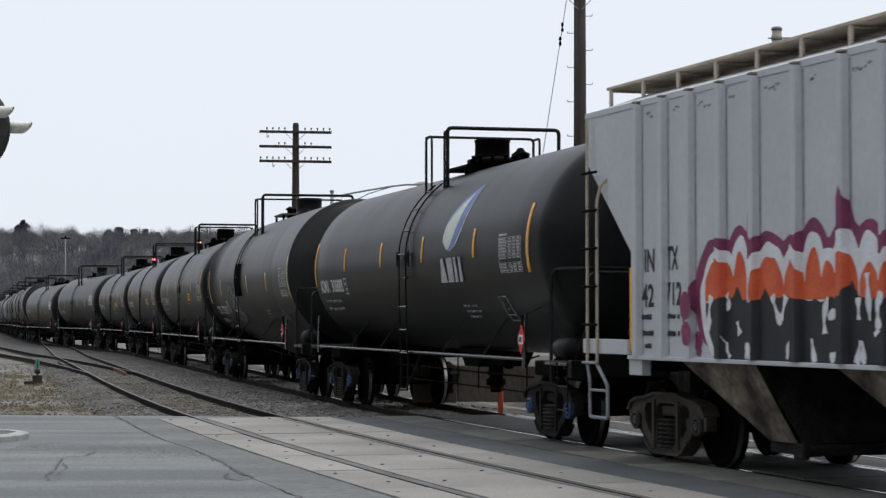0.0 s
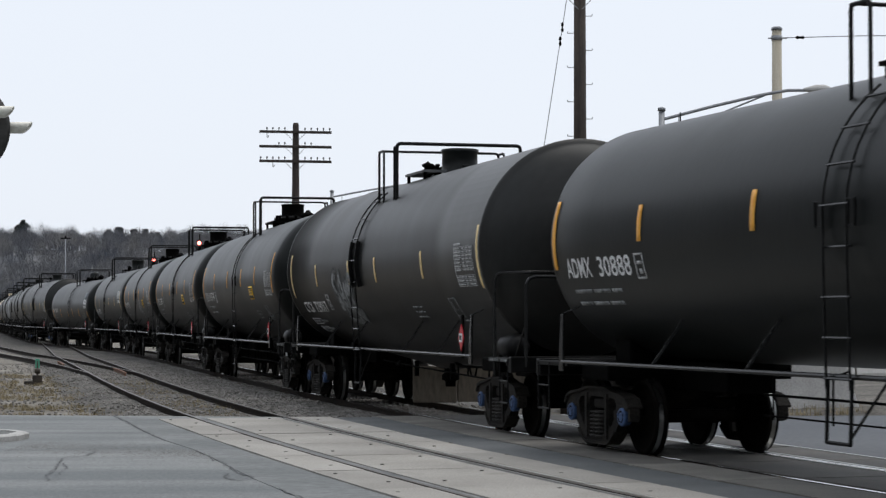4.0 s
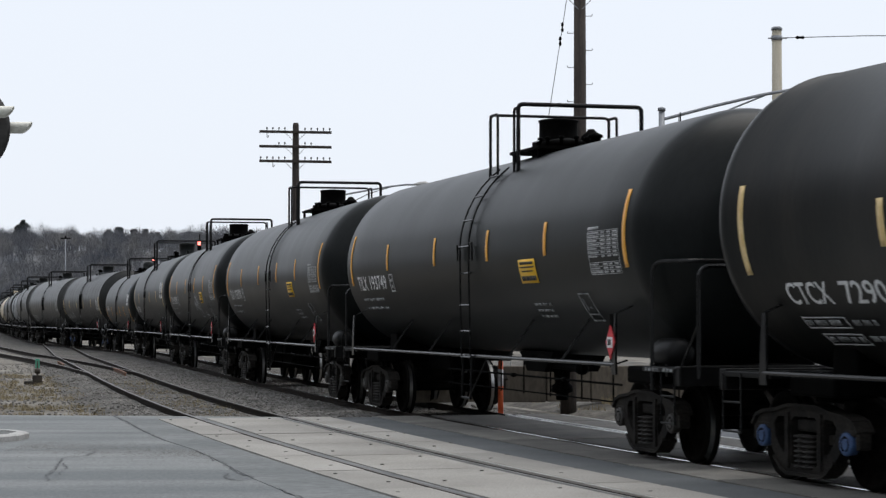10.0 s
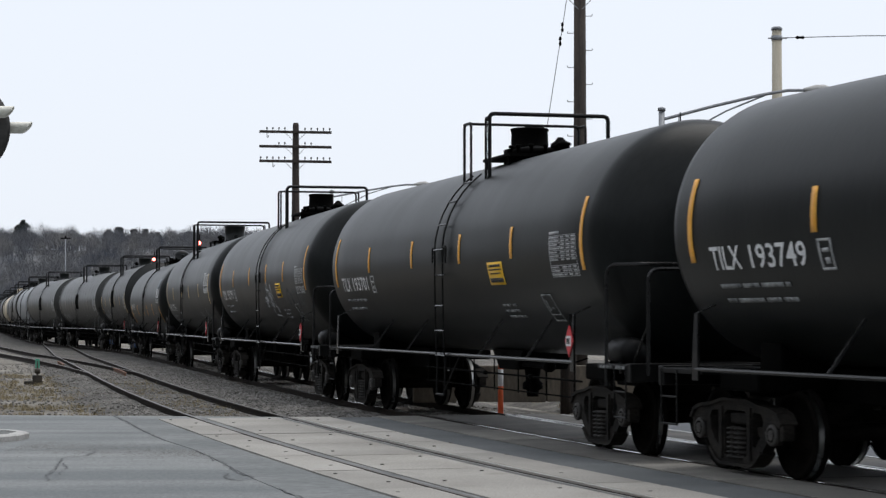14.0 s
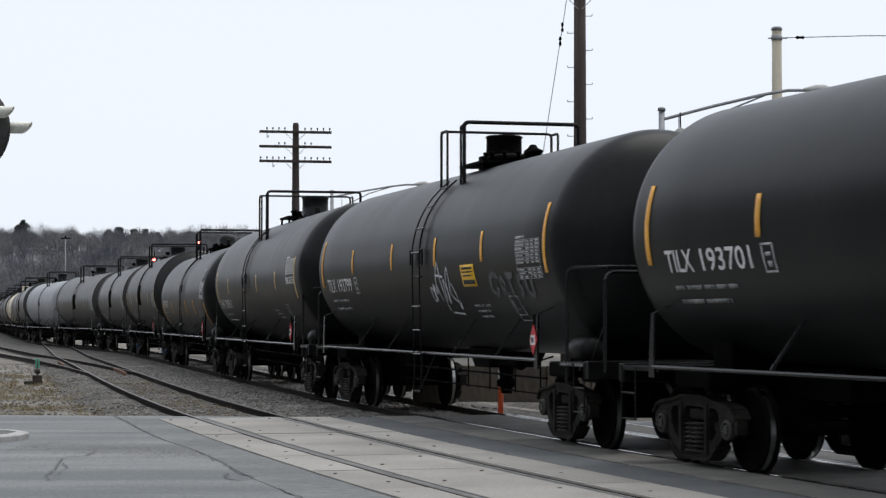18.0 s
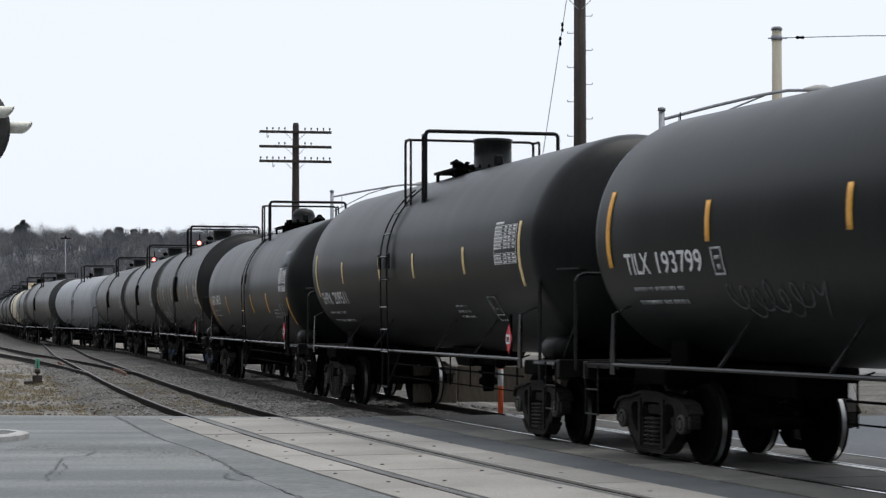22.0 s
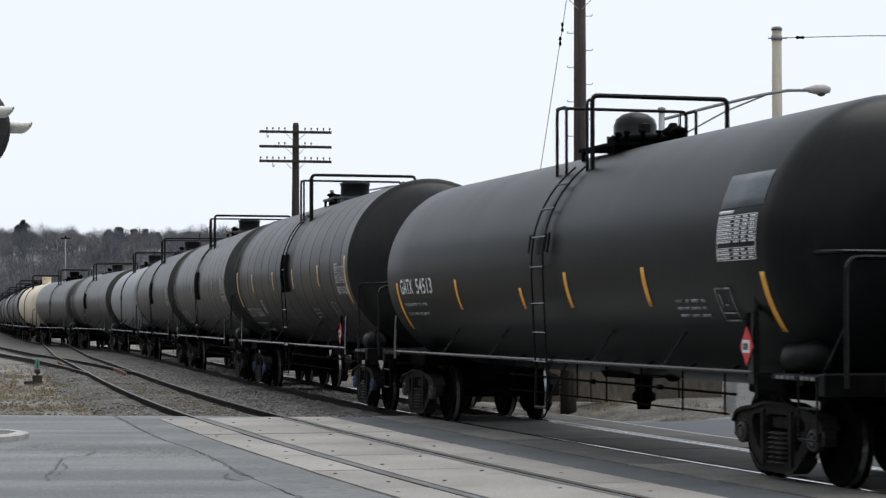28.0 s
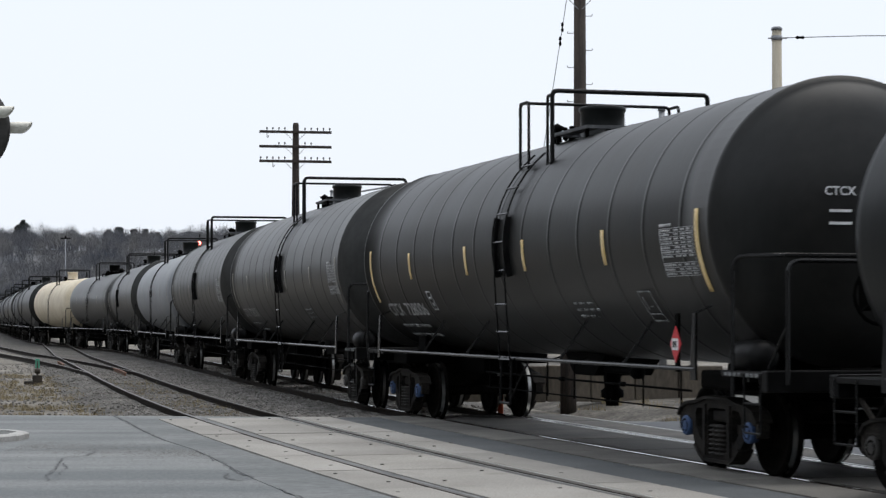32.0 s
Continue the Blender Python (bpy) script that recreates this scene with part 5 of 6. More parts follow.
tank_car(2, -34.49, JACKET, M_TANK_DUSTY, 6.9, "CTCX 729017", "dusty black jacketed tank car with grey spray paint", M_CAP, stripe=M_STRIPE_PALE, extra=(panel(5.87, 6.89, 2.14, 2.72), frame_mark(-4.45, 1.84), boxed_lines, scrawl(SPRAY_S, 0.34, M_FAINT, "dim cloud of grey overspray", 0.003), scrawl(SPRAY_S, 0.13, M_SPRAY, "loose grey sprayed letters", 0.013)), end_words="CTCX")
tank_car(3, -16.73, ROUND, M_TANK, 6.85, "TILX 193749", "black tank car with orange stripes and yellow sign", extra=TILX, end_words="TILX")
tank_car(4, 0.83, ROUND, M_TANK, 6.75, "TILX 193701", "black tank car with orange stripes and yellow sign", extra=TILX, end_words="TILX")
tank_car(5, 18.6, ROUND, M_TANK, 6.77, "TILX 193799", "black tank car with white sprayed tags and yellow sign", extra=TILX + (scrawl(SPRAY_T, 0.035, M_SPRAYWHITE, "thin white sprayed tag"), scrawl(SPRAY_G, 0.09, M_FAINT, "faint grey sprayed word"), scrawl(SPRAY_L, 0.026, M_FAINT, "faint sprayed line")), end_words="TILX")
tank_car(6, 36.22, dict(ROUND, post=0.46, shift=0.0, size=(1.5, 2.64), ladder=-0.9, rail=-0.25, wide=1.15, hx=0.3, housing="wide", marks=(-6.85, -4.6, 1.95), stripes=[(x, 2.32, 2.72) for x in (-4.55, -1.48, 0.95, 4.05)] + [(-7.0, 2.1, 2.93), (6.9, 2.1, 2.98)]), M_TANK, 6.75, "SHPX 209511", "plain black tank car with short orange stripes", stripe=M_STRIPE_PALE, extra=(panel(5.71, 6.76, 2.42, 2.95, 4, M_WHITE),), end_words="SHPX")
tank_car(7, 54.09, LOWMARK, M_TANK, 7.03, "GATX 54513", "black tank car with slanted low orange stripes", extra=(panel(6.15, 7.1, 2.26, 2.72, 5, M_WHITE), plate(6.15, 7.2, 2.8, 3.15, PANEL_GREY, "bare grey primer panel")), end_words="GATX")
tank_car(8, 72.1, BANDED, M_TANK_DUSTY, 6.75, "CTCX 728006", "dusty black tank car with banded jacket and ladder guard", M_CAP, stripe=M_STRIPE_PALE, extra=(panel(5.9, 6.84, 2.13, 2.65, 6), frame_mark(-4.4, 1.8), head_scrawl), end_words="CTCX", faded=True)
tank_car(9, 89.85, BANDED, M_TANK_WORN_HAZED, 6.8, "CTCX 728031", "dusty black tank car with banded jacket and ladder guard", stripe=M_STRIPE_WORN, extra=(panel(6.1, 7.05, 2.14, 2.7, 7),), faded=True)
tank_car(10, 107.55, BANDED, M_TANK_WORN_HAZED, 6.8, "", "dusty grey-black tank car with banded jacket", stripe=M_STRIPE_WORN, extra=(panel(6.1, 7.05, 2.14, 2.7, 8),))
tank_car(11, 125.25, dict(ROUND, housing="wide"), M_TANK_PALE, 6.8, "", "pale grey tank car with dark fittings", stripe=M_STRIPE_WORN)
tank_car(12, 142.95, JACKET, M_TANK_WORN_HAZED, 6.8, "", "dusty black tank car with worn pale stripes", stripe=M_STRIPE_WORN)
tank_car(13, 160.65, ROUND, M_TANK_WORN_HAZED, 6.8, "", "dusty black tank car far back in the train", stripe=M_STRIPE_WORN)
tank_car(14, 178.35, dict(ROUND, housing="wide"), M_TANK_CREAM, 6.8, "", "cream tank car streaked with brown spills", near=False)
for i in range(15, 31):
    tank_car(i, 178.35 + 17.7 * (i - 14), (ROUND, JACKET)[i % 2], (M_TANK_WORN_HAZED, M_TANK_DUSTY, M_TANK_GREY)[(i * 7 + 1) % 3], 6.8, "", "dark tank car far back in the train", near=False)


# ---------------------------------------------------------------- ground, road and tracks
def sheet(name, fn, mat, label, cat):
    return solid(name, fn, mat, label, cat, kind="structure")


def build_ground(bm):
    xs = [-3000, -800, -300, -120, -60, -30, -15, 0, 15, 30, 60, 120, 300, 800, 3000]
    ys = [-600, -100, -20, 10, 25, 40, 60, 90, 130, 200, 350, 600, 1200, 3000]
    g = [[bm.verts.new((x, y, -0.2)) for x in xs] for y in ys]
    for a, b in zip(g, g[1:]):
        for i in range(len(xs) - 1):
            bm.faces.new((a[i], a[i + 1], b[i + 1], b[i]))


sheet("ground", build_ground, M_GROUND, "bare gravelly ground with dry grass", "ground")


def strip_on_line(bm, s0, s1, d0, d1, z0, z1, step=2.0):
    """A slab that follows the railway between two side offsets."""
    rows = []
    n = max(1, int((s1 - s0) / step))
    for i in range(n + 1):
        s = s0 + (s1 - s0) * i / n
        (xa, ya, _), (xb, yb, _) = on_line(s, d0), on_line(s, d1)
        rows.append([bm.verts.new(p) for p in ((xa, ya, z0), (xb, yb, z0), (xb, yb, z1), (xa, ya, z1))])
    for a, b in zip(rows, rows[1:]):
        for j in range(4):
            bm.faces.new((a[j], a[(j + 1) % 4], b[(j + 1) % 4], b[j]))
    bm.faces.new(rows[0]), bm.faces.new(rows[-1][::-1])


def bed(bm, s0, s1, d0, d1, top):
    """A ballast bed with uneven, sloping shoulders."""
    rows = []
    s = s0
    while s <= s1:
        row = []
        for d, z in ((d0 - 1.0, -0.22), (d0, top), ((d0 + d1) / 2, top - 0.01), (d1, top), (d1 + 1.0, -0.22)):
            x, y, _ = on_line(s, d)
            row.append(bm.verts.new((x, y, z + 0.03 * noise.noise(Vector((x, y, 0)) * 0.8))))
        rows.append(row)
        s += 1.5 if s < 120 else 10
    for a, b in zip(rows, rows[1:]):
        for j in range(4):
            bm.faces.new((a[j], a[j + 1], b[j + 1], b[j])).smooth = True


# the road crosses between s = 12.6 on the train's line and the camera
sheet("ballast_bed", lambda bm: (bed(bm, 12.7, 900, -2.0, 5.1, -0.12)), M_BALLAST, "grey crushed stone ballast under the tracks", "ballast")
ROAD = [(-60, 38.0), (-20, 37.0), (-7.7, 36.15), (-2.9, 35.5), (2.0, 34.2), (3.9, 33.75), (5.2, 36.0), (5.6, 39.4), (8.0, 41.0), (60, 44), (60, -50), (-60, -50)]
sheet("road", lambda bm: slab(bm, ROAD, -0.35, -0.02), M_ASPHALT, "worn grey asphalt road over the level crossing", "road")

RAIL_PROF = [(-0.068, -0.17), (0.068, -0.17), (0.066, -0.158), (0.012, -0.13), (0.01, -0.05), (0.036, -0.035), (0.036, -0.006), (0.028, 0.0), (-0.028, 0.0), (-0.036, -0.006), (-0.036, -0.035), (-0.01, -0.05), (-0.012, -0.13), (-0.066, -0.158)]


def rail(bm, pts):
    """A rail of true section along points of (x, y), with its running surface in the second material."""
    rows = []
    for i, (x, y) in enumerate(pts):
        p, q = pts[max(0, i - 1)], pts[min(len(pts) - 1, i + 1)]
        d = Vector((q[0] - p[0], q[1] - p[1], 0)).normalized()
        nrm = Vector((-d.y, d.x, 0))
        rows.append([bm.verts.new(Vector((x, y, z)) + nrm * u) for u, z in RAIL_PROF])
    n = len(RAIL_PROF)
    for a, b in zip(rows, rows[1:]):
        for j in range(n):
            f = bm.faces.new((a[j], a[(j + 1) % n], b[(j + 1) % n], b[j]))
            f.material_index = 1 if j == 7 else 0
    bm.faces.new(rows[0][::-1]), bm.faces.new(rows[-1])


def line_points(d, s0, s1):
    out, s = [], s0
    while s < s1:
        out.append(on_line(s, d)[:2])
        s += 2.0 if s < 200 else 15.0
    return out + [on_line(s1, d)[:2]]


NEAR_D = 3.9


def near_points(off, s0, s1):
    """The near track runs beside the main line, then straight on until it joins it far up the line."""
    pts = [on_line(s, NEAR_D + off)[:2] for s in np.arange(s0, min(s1, 72) + 1, 2.0)]
    x, y = pts[-1]
    return pts + [(x - 0.2065 * k, y + k) for k in range(5, int(s1 - 72) + 1, 5)]


for d in (0.7525, -0.7525):
    sheet("rail", lambda bm, d=d: rail(bm, line_points(d, -110, 900)), (M_RAIL, M_RAILBRIGHT), "steel rail, rusty web and polished head", "rail")
    sheet("rail", lambda bm, d=d: rail(bm, near_points(d, -110, 128)), (M_RAIL, M_RAILTOP), "steel rail, rusty web and dull head", "rail")


def spur_points(off):
    """A spur that leaves the near track and runs off straight across the verge."""
    pts = [on_line(s, NEAR_D + off + 0.04 * (s - 42) + 0.0006 * (s - 42) ** 2)[:2] for s in np.arange(42.0, 79.0, 3.0)]
    x, y = pts[-1]
    return pts + [(x - 0.282 * k, y + k) for k in range(6, 97, 6)]


for off in (0.7525, -0.7525):
    sheet("rail", lambda bm, off=off: rail(bm, spur_points(off)), (M_RAIL, M_RAILTOP), "rusty rail of the diverging spur", "rail")
for s, d in ((45.5, NEAR_D - 0.42), (57.5, NEAR_D + 1.05)):     # guard rails at the points and the frog
    sheet("guard_rail", lambda bm, s=s, d=d: rail(bm, [on_line(s + k, d + 0.02 * abs(k) ** 1.5 * 0.4)[:2] for k in range(-3, 4)]), (M_RAIL_ORANGE, M_RAIL_ORANGE), "short rust-orange guard rail in the turnout", "rail")

SLEEPERS = tagged(new("sleepers"), "weathered wooden sleepers half buried in ballast", "sleepers", kind="structure")
rnd = random.Random(8)
for k in range(112):
    s = 13.2 + 0.56 * k
    x, y, t = on_line(s, NEAR_D)
    part("sleeper", lambda bm: box(bm, -1.28, 1.28, -0.11, 0.11, -0.17, 0.0, 0.012), M_TIE, SLEEPERS, pose(x, y, -0.128 + rnd.uniform(-0.02, 0.008), 0, 0, -math.degrees(t) + rnd.uniform(-2, 2)), key="sleeper")
for k in range(60):
    s = 13.2 + 0.56 * k
    x, y, t = on_line(s, 0)
    part("sleeper", lambda bm: box(bm, -1.28, 1.28, -0.11, 0.11, -0.17, 0.0, 0.012), M_TIE, SLEEPERS, pose(x, y, -0.12 + rnd.uniform(-0.02, 0.008), 0, 0, -math.degrees(t) + rnd.uniform(-2, 2)), key="sleeper")


rnd = random.Random(4)
# concrete crossing panels
PANELS = tagged(new("crossing_panels"), "concrete slabs between and beside the rails", "crossing panels", kind="structure")


def crossing_panel(s0, s1, d0, d1, mat, z=0.0):
    part("panel", lambda bm: strip_on_line(bm, s0 + 0.018, s1 - 0.018, d0, d1, -0.2, z - 0.004), mat, PANELS)


for k in range(7):
    s0 = 12.55 - 2.44 * (k + 1)
    s1 = s0 + 2.44
    for d0, d1 in ((NEAR_D + 0.81, NEAR_D + 1.4), (NEAR_D - 0.6, NEAR_D + 0.6), (NEAR_D - 1.5, NEAR_D - 0.81)):
        crossing_panel(s0, s1, d0, d1, M_CONC, rnd.uniform(-0.004, 0.004))
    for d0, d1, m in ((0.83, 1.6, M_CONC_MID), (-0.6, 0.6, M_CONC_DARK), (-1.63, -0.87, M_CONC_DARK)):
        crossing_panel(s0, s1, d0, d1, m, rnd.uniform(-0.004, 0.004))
for k in range(28):
    s = 12.1 - 0.61 * k
    for d in (NEAR_D + 1.0, NEAR_D + 1.25, NEAR_D + 0.4, NEAR_D - 0.4, NEAR_D - 1.1, NEAR_D - 1.5):
        if (k * 5 + int(d * 7)) % 4 == 0:
            x, y, t = on_line(s, d)
            part("lifting_hole", lambda bm: lathe(bm, [(-0.02, 0.022), (0.004, 0.022)], 8, "z"), M_CONC_DARK, PANELS, pose(x, y, 0), key="lifting_hole")
sheet("asphalt_strip", lambda bm: strip_on_line(bm, -8, 12.3, 1.62, NEAR_D - 1.52, -0.3, -0.012), M_PATCH, "dark asphalt strip between the two tracks", "asphalt")
for d in (0.0, NEAR_D):
    for o in (0.7525 - 0.095, 0.7525 + 0.06, -0.7525 + 0.095, -0.7525 - 0.06):
        sheet("flangeway", lambda bm, d=d, o=o: strip_on_line(bm, -9, 12.5, d + o - (0.05 if abs(o) < 0.7 else 0.02), d + o + (0.05 if abs(o) < 0.7 else 0.02), -0.2, -0.06), M_RUBBER, "dark rubber flangeway seal beside a rail", "flangeway")


# kerb of the traffic island
ISLAND = [(-9.0, 30.0), (-6.5, 29.9), (-6.1, 29.6), (-5.82, 29.1), (-5.84, 28.5), (-6.1, 27.95), (-6.6, 27.6), (-9.0, 27.2)]


def build_kerb(bm):
    n = len(ISLAND)
    cx, cy = -8.2, 28.8
    rings = []
    for k, z in ((1.0, -0.15), (1.0, 0.05), (0.985, 0.075), (0.93, 0.075), (0.93, -0.1)):
        rings.append([bm.verts.new((cx + (x - cx) * k, cy + (y - cy) * k, z)) for x, y in ISLAND])
    for a, b in zip(rings, rings[1:]):
        for j in range(n):
            bm.faces.new((a[j], a[(j + 1) % n], b[(j + 1) % n], b[j]))


solid("kerb", build_kerb, M_CONC_PALE, "low pale concrete kerb nose of an island", "kerb", kind="structure")
solid("island_fill", lambda bm: slab(bm, [(-8.2 + (x + 8.2) * 0.93, 28.8 + (y - 28.8) * 0.93) for x, y in ISLAND], -0.1, 0.06), M_ISLAND, "grey paved fill of the traffic island", "island", kind="structure")

# a darker relaid strip of asphalt beside the panels
sheet("road_patch", lambda bm: slab(bm, [(-5.7, 35.75), (-5.1, 33.6), (-4.49, 30.97), (-3.85, 28.57), (-3.24, 26.71), (-2.85, 25.25), (-2.57, 24.09), (-1.98, 21.69), (-1.43, 19.72), (-0.9, 17.5)] + [on_line(s, NEAR_D + 1.44)[:2] for s in (-4.0, 0.0, 3.0, 5.0, 7.0, 9.0, 11.0, 12.2)], -0.1, -0.015), M_ASPHALT_DARK, "darker relaid asphalt beside the crossing panels", "asphalt")

sheet("far_road", lambda bm: slab(bm, [on_line(s, -1.78)[:2] for s in (-30, -20, -10, 0, 5, 9.3)] + [(5.6, 35.2), (5.9, 39.2), (8.2, 40.7), (60, 43.5), (60, -30)], -0.1, -0.014), M_ASPHALT_FAR, "smoother dark asphalt beyond the tracks", "road")

# cracks in the asphalt
CRACKS = tagged(new("road_cracks"), "dark branching cracks and seams in the asphalt", "cracks", kind="structure")


def crack(pts, w, seed):
    rnd = random.Random(seed)

    def build(bm):
        line = [Vector((*pts[0], 0))]
        for a, b in zip(pts, pts[1:]):
            a, b = Vector((*a, 0)), Vector((*b, 0))
            n = max(2, int((b - a).length / 0.12))
            side = Vector((-(b - a).y, (b - a).x, 0)).normalized()
            for i in range(1, n + 1):
                line.append(a.lerp(b, i / n) + side * (rnd.uniform(-0.035, 0.035) if i < n else 0))
        prev = None
        for i, p in enumerate(line):
            d = (line[min(i + 1, len(line) - 1)] - line[max(0, i - 1)]).normalized()
            nrm = Vector((-d.y, d.x, 0)) * w * 0.62 * rnd.uniform(0.25, 1.0) * (0.4 if i in (0, len(line) - 1) else 1)
            row = [bm.verts.new(q) for q in (p - nrm + Vector((0, 0, -0.011)), p + nrm + Vector((0, 0, -0.011)))]
            if prev:
                bm.faces.new((prev[0], row[0], row[1], prev[1]))
            prev = row
    part("crack", build, M_CRACK, CRACKS)


for k, (pts, w) in enumerate((
        ([(-5.75, 36.0), (-4.49, 30.97), (-3.85, 28.57)], 0.026), ([(-3.24, 26.71), (-2.85, 25.25), (-2.57, 24.09)], 0.022), ([(-2.57, 24.09), (-2.25, 22.62), (-1.98, 21.69)], 0.036),
        ([(-2.02, 21.75), (-2.11, 21.44), (-2.27, 21.69), (-2.37, 22.48)], 0.03), ([(-1.63, 20.6), (-1.43, 19.72), (-1.2, 18.9)], 0.024), ([(-2.8, 24.9), (-2.72, 24.3)], 0.016),
        ([(-4.41, 26.14), (-4.34, 25.35), (-4.58, 24.91), (-4.38, 23.48), (-4.2, 21.95), (-4.07, 21.31)], 0.022), ([(-4.41, 24.09), (-4.2, 23.19), (-4.1, 21.95)], 0.018), ([(-4.7, 23.4), (-4.5, 23.0)], 0.016),
        ([(-4.58, 24.91), (-5.6, 25.1), (-6.6, 25.3)], 0.01), ([(-5.2, 21.6), (-4.12, 21.56), (-2.8, 21.19), (-1.7, 20.72)], 0.014), ([(-3.24, 22.34), (-2.75, 22.34)], 0.014),
        ([(-5.0, 20.4), (-3.3, 20.3), (-1.9, 20.1)], 0.01), ([(-8.0, 31.6), (-6.2, 32.0), (-4.8, 31.9)], 0.01))):
    crack(pts, w, k)

# grit washed together in a shallow dip of the road
rnd = random.Random(17)
grit_bm = bmesh.new()
for _ in range(6000):
    f, g = rnd.random(), rnd.gauss(0, 0.5)
    c = Vector((-5.6 + 3.4 * f, 27.3 - 1.9 * f + g * (1.3 if f < 0.7 else 0.9), -0.02))
    k = rnd.uniform(0.002, 0.0075)
    q = [grit_bm.verts.new(c + Vector((k * rnd.uniform(0.6, 1.3) * math.cos(a + rnd.random()), k * math.sin(a), z))) for a, z in ((0, 0), (2.1, 0), (4.2, 0), (1, k))]
    for i, j, h in ((0, 1, 3), (1, 2, 3), (2, 0, 3)):
        grit_bm.faces.new((q[i], q[j], q[h]))
grit_me = bpy.data.meshes.new("grit")
grit_bm.to_mesh(grit_me)
grit_bm.free()
grit_me.materials.append(M_GRIT)
tagged(new("road_grit", grit_me), "scattered dark grit on the asphalt", "grit", kind="stuff")

for d in (-0.655, -0.845, -1.66, NEAR_D - 0.652, NEAR_D - 0.848):
    sheet("panel_edge", lambda bm, d=d: strip_on_line(bm, -9, 12.2, d - (0.022 if d < 0 else 0.012), d + (0.022 if d < 0 else 0.012), -0.1, 0.003), M_EDGE, "worn bright steel edge of the crossing panels", "panel edge")

# ---------------------------------------------------------------- beyond the line
def build_berm(bm):
    rows = []
    for i in range(46):
        s = 9.6 + i * 1.6
        row = []
        for j, (d, z) in enumerate(((-2.9, -0.24), (-3.4, -0.1), (-4.2, 0.0), (-5.6, 0.06), (-9.0, 0.1), (-16.0, 0.05), (-17.0, -0.25))):
            x, y, _ = on_line(s, d)
            row.append(bm.verts.new((x, y, (z + (0.06 * noise.noise(Vector((x, y, 3)) * 1.1) if 0 < j < 6 else 0)) if i else -0.25)))
        rows.append(row)
    for a, b in zip(rows, rows[1:]):
        for j in range(6):
            bm.faces.new((a[j], a[j + 1], b[j + 1], b[j])).smooth = True


sheet("berm", build_berm, M_BANK, "low bank of gravel and dry grass behind the track", "bank")


WALL = tagged(new("retaining_wall"), "stained brown retaining wall of upright panels", "wall", kind="structure")
WALL.matrix_basis = pose(0.6, 41.2, 0.0, 0, 0, 4)
for k in range(7):
    part("panel", lambda bm: box(bm, 0.0, 0.87, -0.12, 0.12, 0.0, 0.72, 0.02), M_BEIGEWALL, WALL, pose(-1.2 + 0.89 * k, 0.015 * (k % 3), 0.012 * (k % 2), 0, 0, 0.5 * (k % 2)), key="wall_panel")


solid("post", lambda bm: lathe(bm, [(-0.3, 0.16), (1.6, 0.15), (1.62, 0.13)], 14, "z"), M_POLE, "thick dark wooden post before the wall", "post", at=pose(2.45, 40.4, 0.1))


def build_barrier(bm):
    prof = [(-0.3, 0.0), (-0.3, 0.08), (-0.18, 0.33), (-0.1, 1.3), (0.1, 1.3), (0.18, 0.33), (0.3, 0.08), (0.3, 0.0)]
    a = [bm.verts.new((0, y, z)) for y, z in prof]
    b = [bm.verts.new((2.84, y, z)) for y, z in prof]
    for i in range(len(prof)):
        j = (i + 1) % len(prof)
        bm.faces.new((a[i], b[i], b[j], a[j]))
    bm.faces.new(a[::-1]), bm.faces.new(b)


def build_block(bm):
    """A heavy cast block with a battered far end."""
    vs = [(0.0, 0.0), (0.12, 0.95), (2.35, 0.95), (2.62, 0.0)]
    a = [bm.verts.new((x, -0.25 + 0.1 * (z > 0), z)) for x, z in vs]
    b = [bm.verts.new((x, 0.25 - 0.1 * (z > 0), z)) for x, z in vs]
    bm.faces.new(a), bm.faces.new(b[::-1])
    for i in range(4):
        bm.faces.new((a[i], a[(i + 1) % 4], b[(i + 1) % 4], b[i]))
    bmesh.ops.bevel(bm, geom=bm.edges[:], offset=0.03, segments=2, affect="EDGES", profile=0.5)


solid("concrete_block", build_block, M_CONC_PALE, "pale stained concrete end block beside the road", "concrete block", at=pose(5.02, 36.5, -0.05, 0, 0, 22))
for k in range(8):
    solid("concrete_barrier", build_barrier, M_CONC_PALE, "pale concrete barrier section beside the road", "barrier", "barriers along the road", at=pose(9.5 + 2.9 * k, 62.0 + 0.3 * k, -0.05, 0, 0, 5))


def marker_post():
    m = thing("marker_post", "orange plastic marker post with a white band", "marker post", at=pose(1.02, 36.6, -0.15))
    part("tube", lambda bm: lathe(bm, [(0, 0.05), (1.05, 0.045), (1.08, 0.02)], 12, "z"), M_ORANGE, m)
    part("band", lambda bm: lathe(bm, [(0.62, 0.049), (0.92, 0.048)], 12, "z"), M_WHITE, m)


marker_post()

